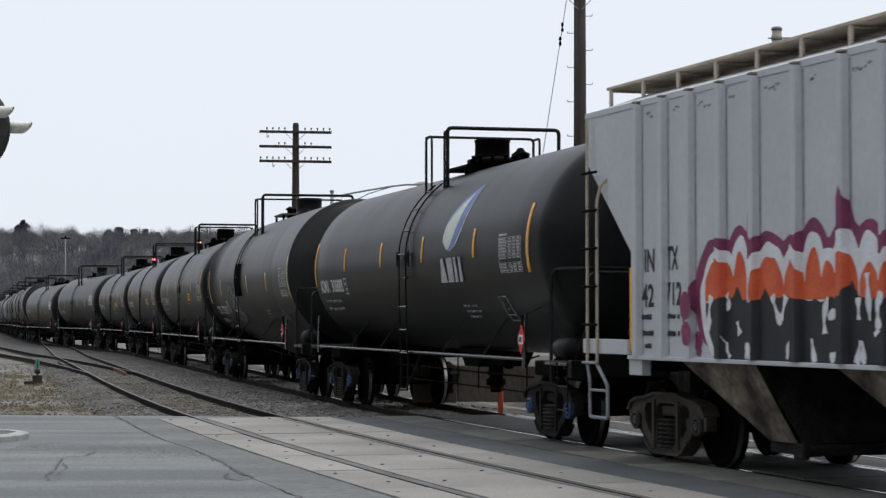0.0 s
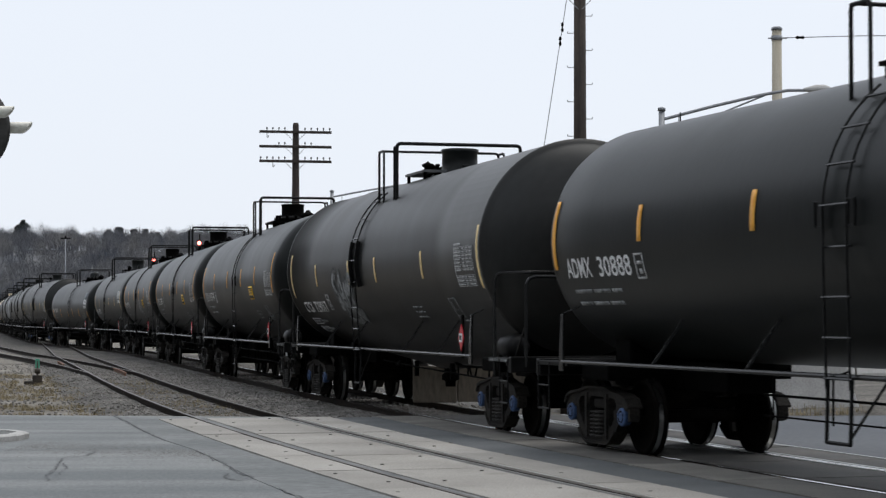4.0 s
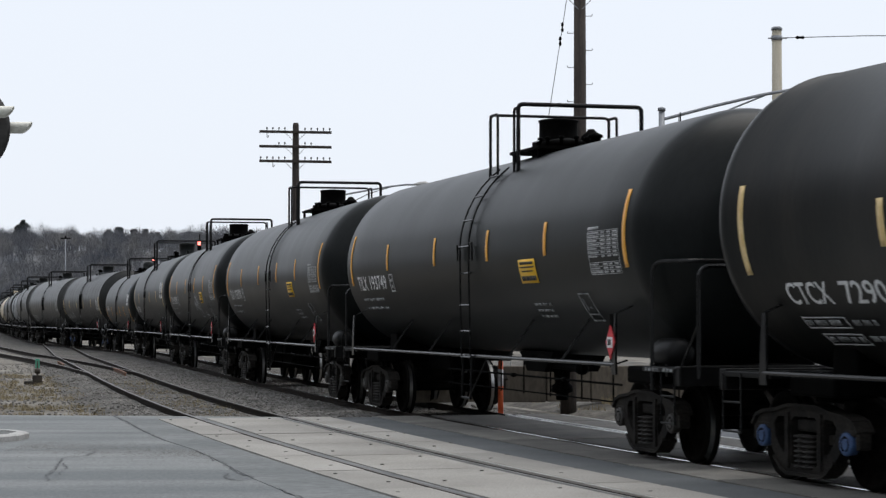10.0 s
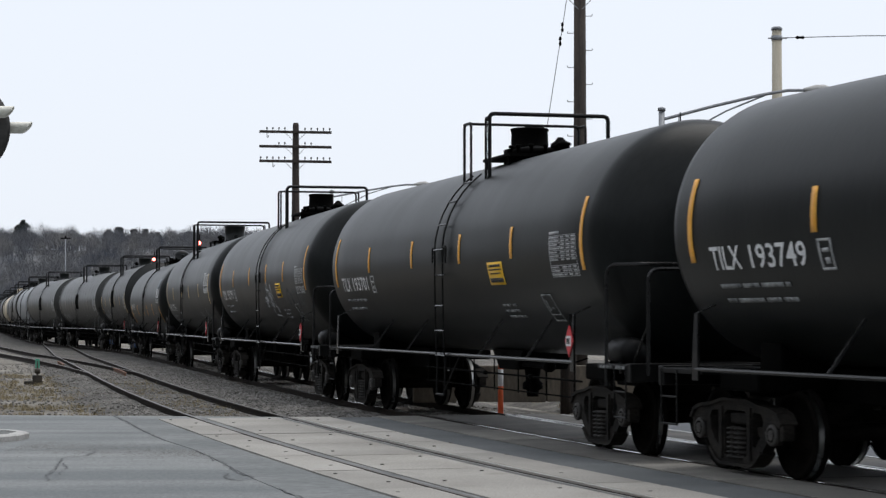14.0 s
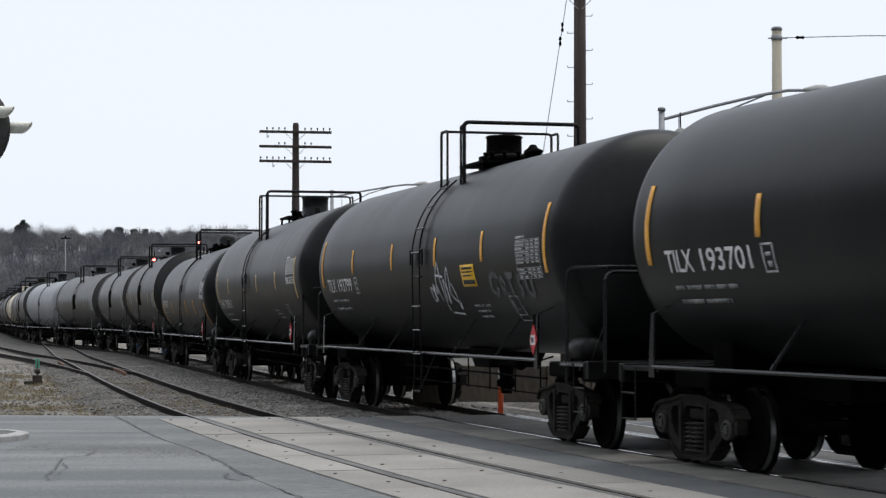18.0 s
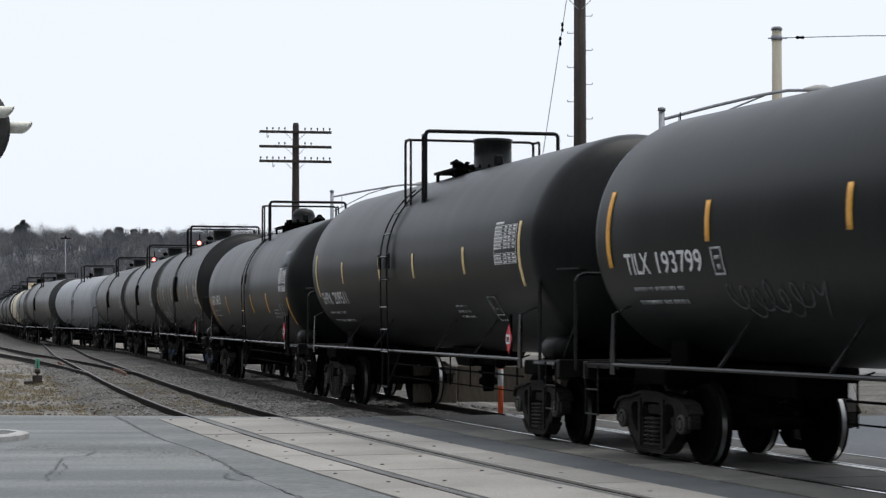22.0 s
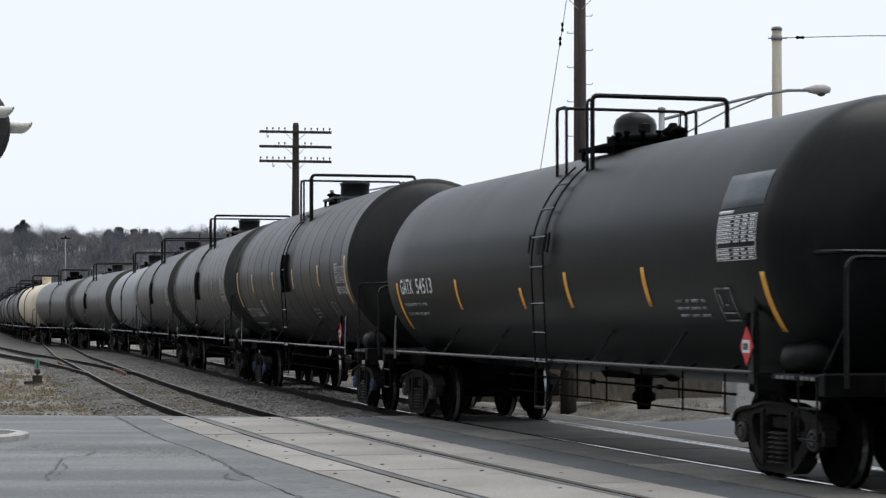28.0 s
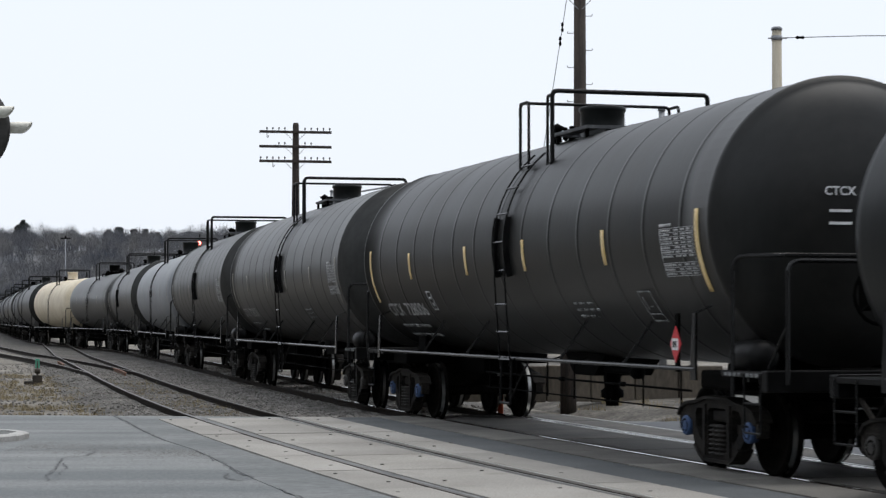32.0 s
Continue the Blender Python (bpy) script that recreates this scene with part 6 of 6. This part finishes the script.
# ---------------------------------------------------------------- poles and lamps
def telegraph_pole(x, y, top):
    p = thing("telegraph_pole", "old wooden telegraph pole with three crossarms", "telegraph pole", at=pose(x, y, -0.2))
    part("pole", lambda bm: lathe(bm, [(0, 0.2), (top * 0.5, 0.18), (top, 0.13), (top + 0.12, 0.11)], 14, "z"), M_POLE, p)
    for k, z in enumerate((top - 0.28, top - 0.9, top - 1.52)):
        arm = part("crossarm", lambda bm: box(bm, -1.52, 1.52, -0.055, 0.055, -0.055, 0.055, 0.008), M_POLE, p, pose(0, -0.16, z, 0, 0.6, 4), key="crossarm")
        pins = [(-1.2, -0.95, -0.7, -0.45, 0.4, 0.66, 0.92, 1.18, 1.44), (-0.7, -0.45, 0.4, 0.66), (-1.46, -1.2, -0.95, -0.7, -0.45, 0.4, 0.66, 0.92, 1.18, 1.44)][k]
        for px in pins:
            part("insulator", lambda bm: lathe(bm, [(0.05, 0.012), (0.1, 0.014), (0.11, 0.03), (0.15, 0.036), (0.19, 0.03), (0.2, 0)], 8, "z"), M_GLASSCER, arm, pose(px, 0, 0), key="insulator")
        for s in (-1, 1):
            part("brace", lambda bm, s=s: beam(bm, (s * 0.42, -0.08, -0.05), (s * 0.1, 0.02, -0.36), 0.03, 0.012), M_GALV, arm)
    for px, z in ((-1.2, top - 0.42), (-0.95, top - 1.66)):
        part("hook", lambda bm: tube(bm, arc_pts([(0, 0, 0.1), (0, 0, -0.08), (0.06, 0, -0.08), (0.06, 0, 0.0)], 0.03), 0.015, 6), M_GALV, p, pose(px, -0.2, z), key="pole_hook")


telegraph_pole(-6.22, 87.0, 10.02)


def wood_pole(x, y, top):
    p = thing("utility_pole", "tall dark wooden utility pole with climbing steps", "utility pole", at=pose(x, y, -0.2))
    part("pole", lambda bm: lathe(bm, [(0, 0.19), (top, 0.15)], 16, "z"), M_POLE, p)
    for k in range(22):
        s = -1 if k % 2 else 1
        part("climbing_step", lambda bm: tube(bm, arc_pts([(0.14, 0, 0), (0.33, 0, 0), (0.33, 0, 0.05)], 0.02, 2), 0.011, 5), M_GALV, p, pose(0, 0, 2.6 + 0.46 * k, 0, 0, 0 if s > 0 else 180), key="climbing_step")
    part("crossarm", lambda bm: box(bm, -1.2, 1.2, -0.06, 0.06, -0.06, 0.06, 0.008), M_POLE, p, pose(0, -0.2, 10.75))
    for s in (-1, 1):
        part("brace", lambda bm, s=s: beam(bm, (s * 0.62, -0.2, 10.7), (s * 0.05, -0.2, 10.12), 0.04, 0.015), M_GALV, p)
    g = thing("guy_wire", "thin guy wire with insulators from a wooden pole", "guy wire")
    a, b = Vector((x - 0.3, y - 0.3, 10.6)), Vector((x - 1.99, y - 0.6, -0.2))
    part("wire", lambda bm: tube(bm, [a, b], 0.011, 5), M_GALV, g)
    for f in (0.11, 0.145):
        c = a.lerp(b, f)
        part("insulator", lambda bm: lathe(bm, [(-0.13, 0.012), (-0.1, 0.035), (-0.04, 0.038), (-0.03, 0.022), (0.03, 0.022), (0.04, 0.038), (0.1, 0.035), (0.13, 0.012)], 10, "z"), M_STEEL, g, pose(*c, 0, 0, 0), key="guy_insulator")


wood_pole(3.66, 55.0, 13.0)


def span_pole():
    p = thing("span_wire_pole", "tan weathered steel pole with flat cap", "pole", at=pose(9.74, 60.0, -0.2))
    part("pole", lambda bm: lathe(bm, [(0, 0.19), (5, 0.165), (10.3, 0.14)], 16, "z"), M_TANPOLE, p)
    part("cap", lambda bm: lathe(bm, [(10.28, 0.16), (10.34, 0.165), (10.38, 0.12), (10.4, 0)], 16, "z"), M_GALV, p)
    part("clamp", lambda bm: (tube(bm, [(-0.25, 0, 10.05), (0.3, 0, 10.05)], 0.02, 6), lathe(bm, [(9.98, 0.16), (10.12, 0.16)], 16, "z")), M_GALV, p)
    w = thing("span_wire", "thin steel span wire with a turnbuckle", "wire")
    part("wire", lambda bm: tube(bm, [(9.9, 60, 9.86), (12.0, 58.4, 9.7), (16.0, 55.5, 9.3), (22, 51, 9.4)], 0.014, 5), M_GALV, w)
    part("turnbuckle", lambda bm: lathe(bm, [(-0.14, 0.02), (-0.1, 0.05), (0.0, 0.03), (0.1, 0.05), (0.14, 0.02)], 8, "x"), M_STEEL, w, pose(10.36, 59.65, 9.82, 0, 4, -37))


span_pole()


def street_lamp(x, y, top, arm, rise, heading, red=False, label="grey street lamp with a long tubular arm"):
    p = thing("street_lamp", label, "street lamp", "street lamps along the road", at=pose(x, y, -0.2, 0, 0, heading))
    part("pole", lambda bm: lathe(bm, [(0, 0.12), (top, 0.085)], 12, "z"), M_GALV, p)
    part("cap", lambda bm: lathe(bm, [(top, 0.11), (top + 0.08, 0.11), (top + 0.12, 0)], 12, "z"), M_GALV, p)
    z = top - 0.25
    part("arm", lambda bm: tube(bm, [(0, 0, z), (arm * 0.35, 0, z + rise * 0.45), (arm * 0.7, 0, z + rise * 0.85), (arm * 0.88, 0, z + rise), (arm, 0, z + rise)], 0.045, 8), M_GALV, p)
    part("arm_strut", lambda bm: tube(bm, [(0, 0, z - 0.75), (arm * 0.45, 0, z + rise * 0.3), (arm * 0.72, 0, z + rise * 0.83)], 0.025, 6), M_GALV, p)
    part("tie", lambda bm: tube(bm, [(arm * 0.12, 0, z + 0.1), (arm * 0.12, 0, z - 0.5)], 0.015, 6), M_GALV, p)

    def head(bm):
        lathe(bm, [(0, 0.05), (0.1, 0.08), (0.35, 0.16), (0.62, 0.17), (0.78, 0.1), (0.82, 0)], 16, "x")
        bmesh.ops.scale(bm, vec=(0.95, 1, 0.85), verts=bm.verts)
    h = part("luminaire", head, M_CONC_PALE, p, pose(arm - 0.05, 0, z + rise + 0.02))
    part("lens", lambda bm: lathe(bm, [(-0.2, 0), (-0.17, 0.1), (-0.07, 0.15)], 14, "z"), M_GLASSCER, h, pose(0.5, 0, 0))
    return p


LAMP = street_lamp(6.16, 58.0, 7.72, 4.05, 0.83, 0)
street_lamp(-5.55, 103.0, 8.2, 4.15, 0.62, 0)
street_lamp(-12.6, 160.0, 8.3, 3.6, 0.7, 0)
street_lamp(-29.5, 214.0, 8.1, 4.2, 0.9, 0)


s = part("round_sign", lambda bm: lathe(bm, [(-0.02, 0.0), (-0.02, 0.18), (0.02, 0.18), (0.02, 0.0)], 24, "y"), M_CONC_PALE, LAMP, pose(0.52, -0.12, 7.05), label="small round pale sign under the arm")
part("hanger", lambda bm: tube(bm, [(0, 0.03, -0.2), (0, 0.06, 0.62)], 0.02, 6), M_STEEL, s)


def traffic_signal(x, y, z):
    p = thing("traffic_signal", "dark traffic signal showing a red light", "traffic signal", "traffic signals down the road", at=pose(x, y, 0))
    part("pole", lambda bm: lathe(bm, [(-0.2, 0.1), (z + 0.9, 0.07)], 10, "z"), M_STEEL, p, pose(0, 0.3, 0))
    h = part("head", lambda bm: box(bm, -0.2, 0.2, -0.14, 0.16, z - 0.75, z + 0.3, 0.03), M_STEEL, p)
    part("lens", lambda bm: lathe(bm, [(-0.17, 0.0), (-0.165, 0.16), (-0.14, 0.2)], 16, "y"), M_REDLAMP, h, pose(0, 0, z))
    part("visor", lambda bm: lathe(bm, [(-0.3, 0.23), (-0.14, 0.23), (-0.14, 0.21), (-0.3, 0.21), (-0.3, 0.23)], 16, "y", caps=False), M_STEEL, h, pose(0, 0, z))


traffic_signal(-24.8, 210.0, 9.4)
traffic_signal(-33.6, 240.0, 8.6)


# ---------------------------------------------------------------- crossing signal close by
def crossing_signal():
    p = thing("crossing_signal", "crossing flasher with black disc and cream visors", "crossing signal", at=pose(-3.51, 15.0, -0.03))
    part("mast", lambda bm: lathe(bm, [(0, 0.09), (0.3, 0.065), (3.4, 0.055), (3.45, 0)], 14, "z"), M_GALV, p, pose(-0.35, 0.3, 0))
    part("base", lambda bm: lathe(bm, [(0, 0.22), (0.12, 0.2), (0.3, 0.12)], 14, "z"), M_GALV, p, pose(-0.35, 0.3, 0))
    part("arm", lambda bm: tube(bm, [(-0.35, 0.3, 3.0), (0.0, 0.04, 3.04)], 0.035, 8), M_GALV, p)
    d = part("disc", lambda bm: lathe(bm, [(-0.06, 0.0), (-0.055, 0.12), (-0.02, 0.335), (-0.005, 0.36), (0.01, 0.345), (0.01, 0.0)], 56, "y"), M_DISC, p, pose(0, 0, 3.07))

    def hood(bm):
        """A round visor, long at the top and cut back below."""
        n, r = 22, 0.043
        rows = []
        for k in range(n):
            a = 2 * math.pi * k / n
            ln = 0.23 * (1 - 0.3 * (0.5 - 0.5 * math.sin(a)) ** 1.6)
            rows.append([bm.verts.new((x, q * math.cos(a), q * math.sin(a))) for x, q in ((0, r), (ln, r), (ln, r - 0.004), (0, r - 0.004))])
        for k in range(n):
            a, b = rows[k], rows[(k + 1) % n]
            for j in range(4):
                bm.faces.new((a[j], a[(j + 1) % 4], b[(j + 1) % 4], b[j])).smooth = True
    for dx, dy, dz in ((0.18, -0.13, 0.11), (0.262, 0.12, 0.02)):
        v = part("visor", hood, M_VISOR, d, pose(dx, dy, dz), key="signal_hood")
        part("lamp_body", lambda bm: lathe(bm, [(-0.12, 0.03), (-0.08, 0.05), (0.0, 0.05), (0.01, 0.0)], 16, "x"), M_DISC, v, pose(0, 0, 0), key="lamp_body")
        part("bracket", lambda bm: tube(bm, [(-0.06, 0, 0), (-0.1, -dy, -dz * 0.5)], 0.02, 6), M_DISC, v)


crossing_signal()


def switch_stand():
    p = thing("switch_stand", "low switch stand with a green target", "switch stand", at=pose(-11.6, 58.6, -0.2, 0, 0, 10) @ Matrix.Diagonal((0.85, 0.85, 0.85, 1)))
    part("base", lambda bm: (box(bm, -0.32, 0.3, -0.1, 0.1, 0.0, 0.12, 0.02), box(bm, -0.04, 0.28, -0.12, 0.12, 0.1, 0.32, 0.03)), M_CAST_GREY, p)
    part("spindle", lambda bm: lathe(bm, [(0.3, 0.03), (0.8, 0.025)], 8, "z"), M_CAST_GREY, p, pose(0.12, 0, 0))
    part("weight", lambda bm: lathe(bm, [(0.36, 0.05), (0.4, 0.1), (0.5, 0.1), (0.54, 0.05)], 12, "z"), M_CAST_GREY, p, pose(0.12, 0, 0))
    part("target", lambda bm: box(bm, 0.05, 0.19, -0.015, 0.015, 0.55, 0.86, 0.01), M_GREEN, p)


switch_stand()

# ---------------------------------------------------------------- hill and woods
def hill_height(x, y):
    k = max(0.0, min(1.0, (y - 430) / 380))
    k = k * k * (3 - 2 * k)
    side = max(0.0, min(1.0, (40 - x) / 90))
    return -0.4 + 28.3 * k * (0.25 + 0.75 * side) * (1 + 0.1 * noise.noise(Vector((x, y, 0)) * 0.012))


def build_hill(bm):
    g = [[bm.verts.new((x, y, hill_height(x, y))) for x in range(-420, 421, 20)] for y in range(410, 1250, 30)]
    for a, b in zip(g, g[1:]):
        for i in range(len(a) - 1):
            bm.faces.new((a[i], a[i + 1], b[i + 1], b[i])).smooth = True


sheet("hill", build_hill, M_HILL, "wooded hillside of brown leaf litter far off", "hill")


def build_reflection_hills(bm):
    """An added ring of hills, out of view to the left and behind, that darkens the tanks' reflections."""
    rows = []
    for i in range(49):
        a = radians(-24 - 252 * i / 48)
        row = []
        for r, h in ((110, -0.5), (130, 14), (155, 38), (190, 60), (250, 78), (420, 84)):
            h *= 1 + 0.15 * noise.noise(Vector((math.sin(a) * 3, math.cos(a) * 3, r * 0.01)))
            h *= min(1.0, 0.5 + i / 8)
            row.append(bm.verts.new((r * math.sin(a), r * math.cos(a), h)))
        rows.append(row)
    for p, q in zip(rows, rows[1:]):
        for j in range(5):
            bm.faces.new((p[j], p[j + 1], q[j + 1], q[j])).smooth = True


sheet("near_hills", build_reflection_hills, M_HILL, "wooded valley sides round the crossing", "hill")


def bare_tree(seed, twigs=380, spread=0.36):
    """Verts and faces of one leafless tree, one metre tall: a trunk, limbs and a rounded haze of twigs, all thin blades."""
    r = random.Random(seed)
    verts, faces = [], []

    def blade(p, q, w):
        d = (q - p).normalized()
        u = d.cross(Vector((r.uniform(-1, 1), r.uniform(-1, 1), r.uniform(-1, 1)))).normalized() * w
        b = len(verts)
        verts.extend((p - u, p + u, q))
        faces.append((b, b + 1, b + 2))
    fork = Vector((r.uniform(-0.05, 0.05), r.uniform(-0.05, 0.05), r.uniform(0.24, 0.36)))
    for _ in range(3):
        blade(Vector((0, 0, -0.04)), fork + Vector((0, 0, 0.3)), 0.014)
    lean = Vector((r.gauss(0, 0.06), r.gauss(0, 0.06), 0))

    def crown_point():
        d = Vector((r.gauss(0, 1), r.gauss(0, 1), r.gauss(0, 1))).normalized() * r.random() ** 0.45
        return Vector((d.x * spread, d.y * spread, 0.58 + d.z * 0.42)) + lean
    for _ in range(14):
        blade(fork * r.uniform(0.7, 1.4), crown_point(), 0.008)
    for _ in range(twigs):
        q = crown_point()
        p = q.lerp(fork, r.uniform(0.12, 0.35)) + Vector((r.gauss(0, 0.02), r.gauss(0, 0.02), 0))
        blade(p, q, r.uniform(0.0025, 0.006))
    return np.array([tuple(v) for v in verts]), np.array(faces)


def woods():
    kinds = [bare_tree(k) for k in range(8)]
    shrubs = [bare_tree(k + 20, 70, 0.5) for k in range(6)]
    r = random.Random(11)
    vs, fs, base = [], [], 0
    spots = [(r.uniform(-260, 30), r.uniform(450, 790), 1) for _ in range(2600)] + [(r.uniform(-215, 20), r.uniform(780, 850), 1) for _ in range(420)]
    brush = [(r.uniform(-270, 30), r.uniform(440, 850), 0) for _ in range(2400)]
    for x, y, tall in spots + brush:
        if not -0.31 * y < x < 0.03 * y:
            continue
        v, f = (kinds if tall else shrubs)[r.randrange(6)]
        a = r.uniform(0, 6.28)
        k = r.uniform(6.0, 10.5) * (1 + 0.35 * noise.noise(Vector((x, y, 0)) * 0.045)) if tall else r.uniform(1.5, 4.0)
        c, s = math.cos(a) * k, math.sin(a) * k
        w = np.stack([v[:, 0] * c - v[:, 1] * s + x, v[:, 0] * s + v[:, 1] * c + y, v[:, 2] * k + hill_height(x, y)], 1)
        vs.append(w), fs.append(f + base)
        base += len(v)
    me = bpy.data.meshes.new("woods")
    me.from_pydata(np.concatenate(vs).tolist(), [], np.concatenate(fs).tolist())
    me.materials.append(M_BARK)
    tagged(new("bare_woods", me), "leafless winter woods on the hillside", "woods", kind="stuff")


woods()


def evergreen(x, y, h, w):
    t = thing("evergreen_tree", "dark evergreen standing above the bare woods", "tree", "evergreens on the ridge", at=pose(x, y, hill_height(x, y) - 0.3))
    part("trunk", lambda bm: lathe(bm, [(0, 0.3), (h * 0.9, 0.06)], 8, "z"), M_BARK, t)

    def crown(bm):
        r = random.Random(int(x * 7 + y))
        for _ in range(700):
            f = r.random() ** 0.8
            z = h * (0.25 + 0.75 * f)
            rad = w * (1.05 - f) ** 0.6 * math.sqrt(r.random()) * (0.8 + 0.4 * math.sin(3 * f * 6 + x))
            a = r.uniform(0, 6.28)
            c = Vector((rad * math.cos(a), rad * math.sin(a), z))
            k = r.uniform(0.4, 1.0)
            p = [bm.verts.new(c + Vector((r.uniform(-k, k), r.uniform(-k, k), r.uniform(-k, k) * 0.7))) for _ in range(4)]
            bm.faces.new(p[:3]), bm.faces.new((p[0], p[2], p[3]))
    part("crown", crown, M_PINE, t)


for x, y, h, w in ((-163, 800, 11.5, 4.6), (-166, 806, 9.5, 3.6), (-133, 820, 9.5, 3.6), (-128, 815, 10.2, 4.2), (-123, 822, 9.8, 4.2), (-118, 818, 9.6, 3.8), (-153, 812, 7.5, 4), (-113, 816, 8.2, 3.4)):
    evergreen(x, y, h, w)


def light_mast(x, y, top):
    p = thing("light_mast", "tall grey mast with a lamp crossbar", "mast", at=pose(x, y, hill_height(x, y) - 0.5))
    part("pole", lambda bm: lathe(bm, [(0, 0.22), (top, 0.13)], 10, "z"), M_GALV, p)
    part("lamp_bar", lambda bm: (box(bm, -1.3, 1.3, -0.15, 0.15, top - 0.2, top + 0.1, 0.03), box(bm, -0.2, 0.2, -0.15, 0.15, top + 0.1, top + 0.6, 0.03)), M_STEEL, p)


light_mast(-97.0, 530.0, 18.3)


# ---------------------------------------------------------------- loose stones and dry grass
def scatter_stones():
    rnd = random.Random(21)
    vs, fs = [], []
    shapes = []
    for k in range(5):
        r = random.Random(k)
        bm = bmesh.new()
        bmesh.ops.create_icosphere(bm, subdivisions=1, radius=1)
        for v in bm.verts:
            v.co *= r.uniform(0.65, 1.1)
            v.co.z *= 0.7
        shapes.append((np.array([tuple(v.co) for v in bm.verts]), np.array([[v.index for v in f.verts] for f in bm.faces])))
        bm.free()
    base = 0
    for _ in range(15000):
        s = 12.8 + 52 * rnd.random() ** 1.5
        d = rnd.choice((rnd.uniform(-1.9, 5.3), rnd.uniform(1.0, 3.0), rnd.uniform(-1.9, 9.0)))
        if min(abs(d - q) for q in (0.7525, -0.7525, NEAR_D + 0.7525, NEAR_D - 0.7525)) < 0.09:
            continue
        x, y, _ = on_line(s, d)
        z = -0.115 if d < 5.1 else -0.115 - min(0.07, (d - 5.1) * 0.08)
        k = rnd.uniform(0.018, 0.05)
        v, f = shapes[rnd.randrange(5)]
        a = rnd.uniform(0, 6.28)
        c, sn = math.cos(a) * k, math.sin(a) * k
        vs.append(np.stack([v[:, 0] * c - v[:, 1] * sn + x, v[:, 0] * sn + v[:, 1] * c + y, v[:, 2] * k + z], 1))
        fs.append(f + base)
        base += len(v)
    me = bpy.data.meshes.new("stones")
    me.from_pydata(np.concatenate(vs).tolist(), [], np.concatenate(fs).tolist())
    me.materials.append(M_STONE)
    tagged(new("loose_stones", me), "loose grey ballast stones between the rails", "stones", kind="stuff")


scatter_stones()


def dry_grass():
    rnd = random.Random(31)
    vs, fs = [], []

    def tuft(x, y, z, h, n):
        for _ in range(n):
            a, lean = rnd.uniform(0, 6.28), rnd.uniform(0.1, 0.9)
            bx, by = x + rnd.uniform(-0.12, 0.12), y + rnd.uniform(-0.12, 0.12)
            hh = h * rnd.uniform(0.5, 1.2)
            w = 0.006
            b = len(vs)
            vs.extend([(bx - w * math.sin(a), by + w * math.cos(a), z), (bx + w * math.sin(a), by - w * math.cos(a), z), (bx + hh * lean * math.cos(a), by + hh * lean * math.sin(a), z + hh)])
            fs.append((b, b + 1, b + 2))
    for _ in range(1500):                       # bare verge beside the near track
        s, d = 13 + 34 * rnd.random() ** 1.3, rnd.gauss(7.4, 1.5)
        if d > 5.4:
            x, y, _ = on_line(s, d)
            if noise.noise(Vector((x, y, 5)) * 0.45) > -0.12:
                tuft(x, y, -0.2, rnd.uniform(0.04, 0.11), 16)
    for _ in range(260):                        # between the rails of the near track
        x, y, _ = on_line(13 + 25 * rnd.random(), NEAR_D + rnd.uniform(-0.6, 0.6))
        tuft(x, y, -0.14, rnd.uniform(0.04, 0.1), 12)
    for _ in range(1100):                       # the bank behind the train
        s, d = rnd.uniform(10.4, 45), -rnd.uniform(3.0, 7.5)
        x, y, _ = on_line(s, d)
        if noise.noise(Vector((x, y, 9)) * 0.6) > -0.1:
            tuft(x, y, -0.08 if d > -3.5 else 0.01, rnd.uniform(0.06, 0.2), 16)
    me = bpy.data.meshes.new("grass")
    me.from_pydata(vs, [], fs)
    me.materials.append(M_GRASS)
    tagged(new("dry_grass", me), "short tufts of straw-coloured dry grass", "grass", kind="stuff")


dry_grass()


# ---------------------------------------------------------------- what moves
def motions():
    for car, place, trucks in CARS:
        walk(car, [(t, car_pose(place - gone(t), trucks)) for t in range(0, 33)])
    turns = [(k * 4 / 30, math.degrees((gone(k * 4 / 30) - gone(0)) / 0.457)) for k in range(241)]
    for wheelset, x, near in WHEELS:
        if near:
            walk(wheelset, [(t, pose(x, 0, 0.457, 0, a, 0)) for t, a in turns])


motions()
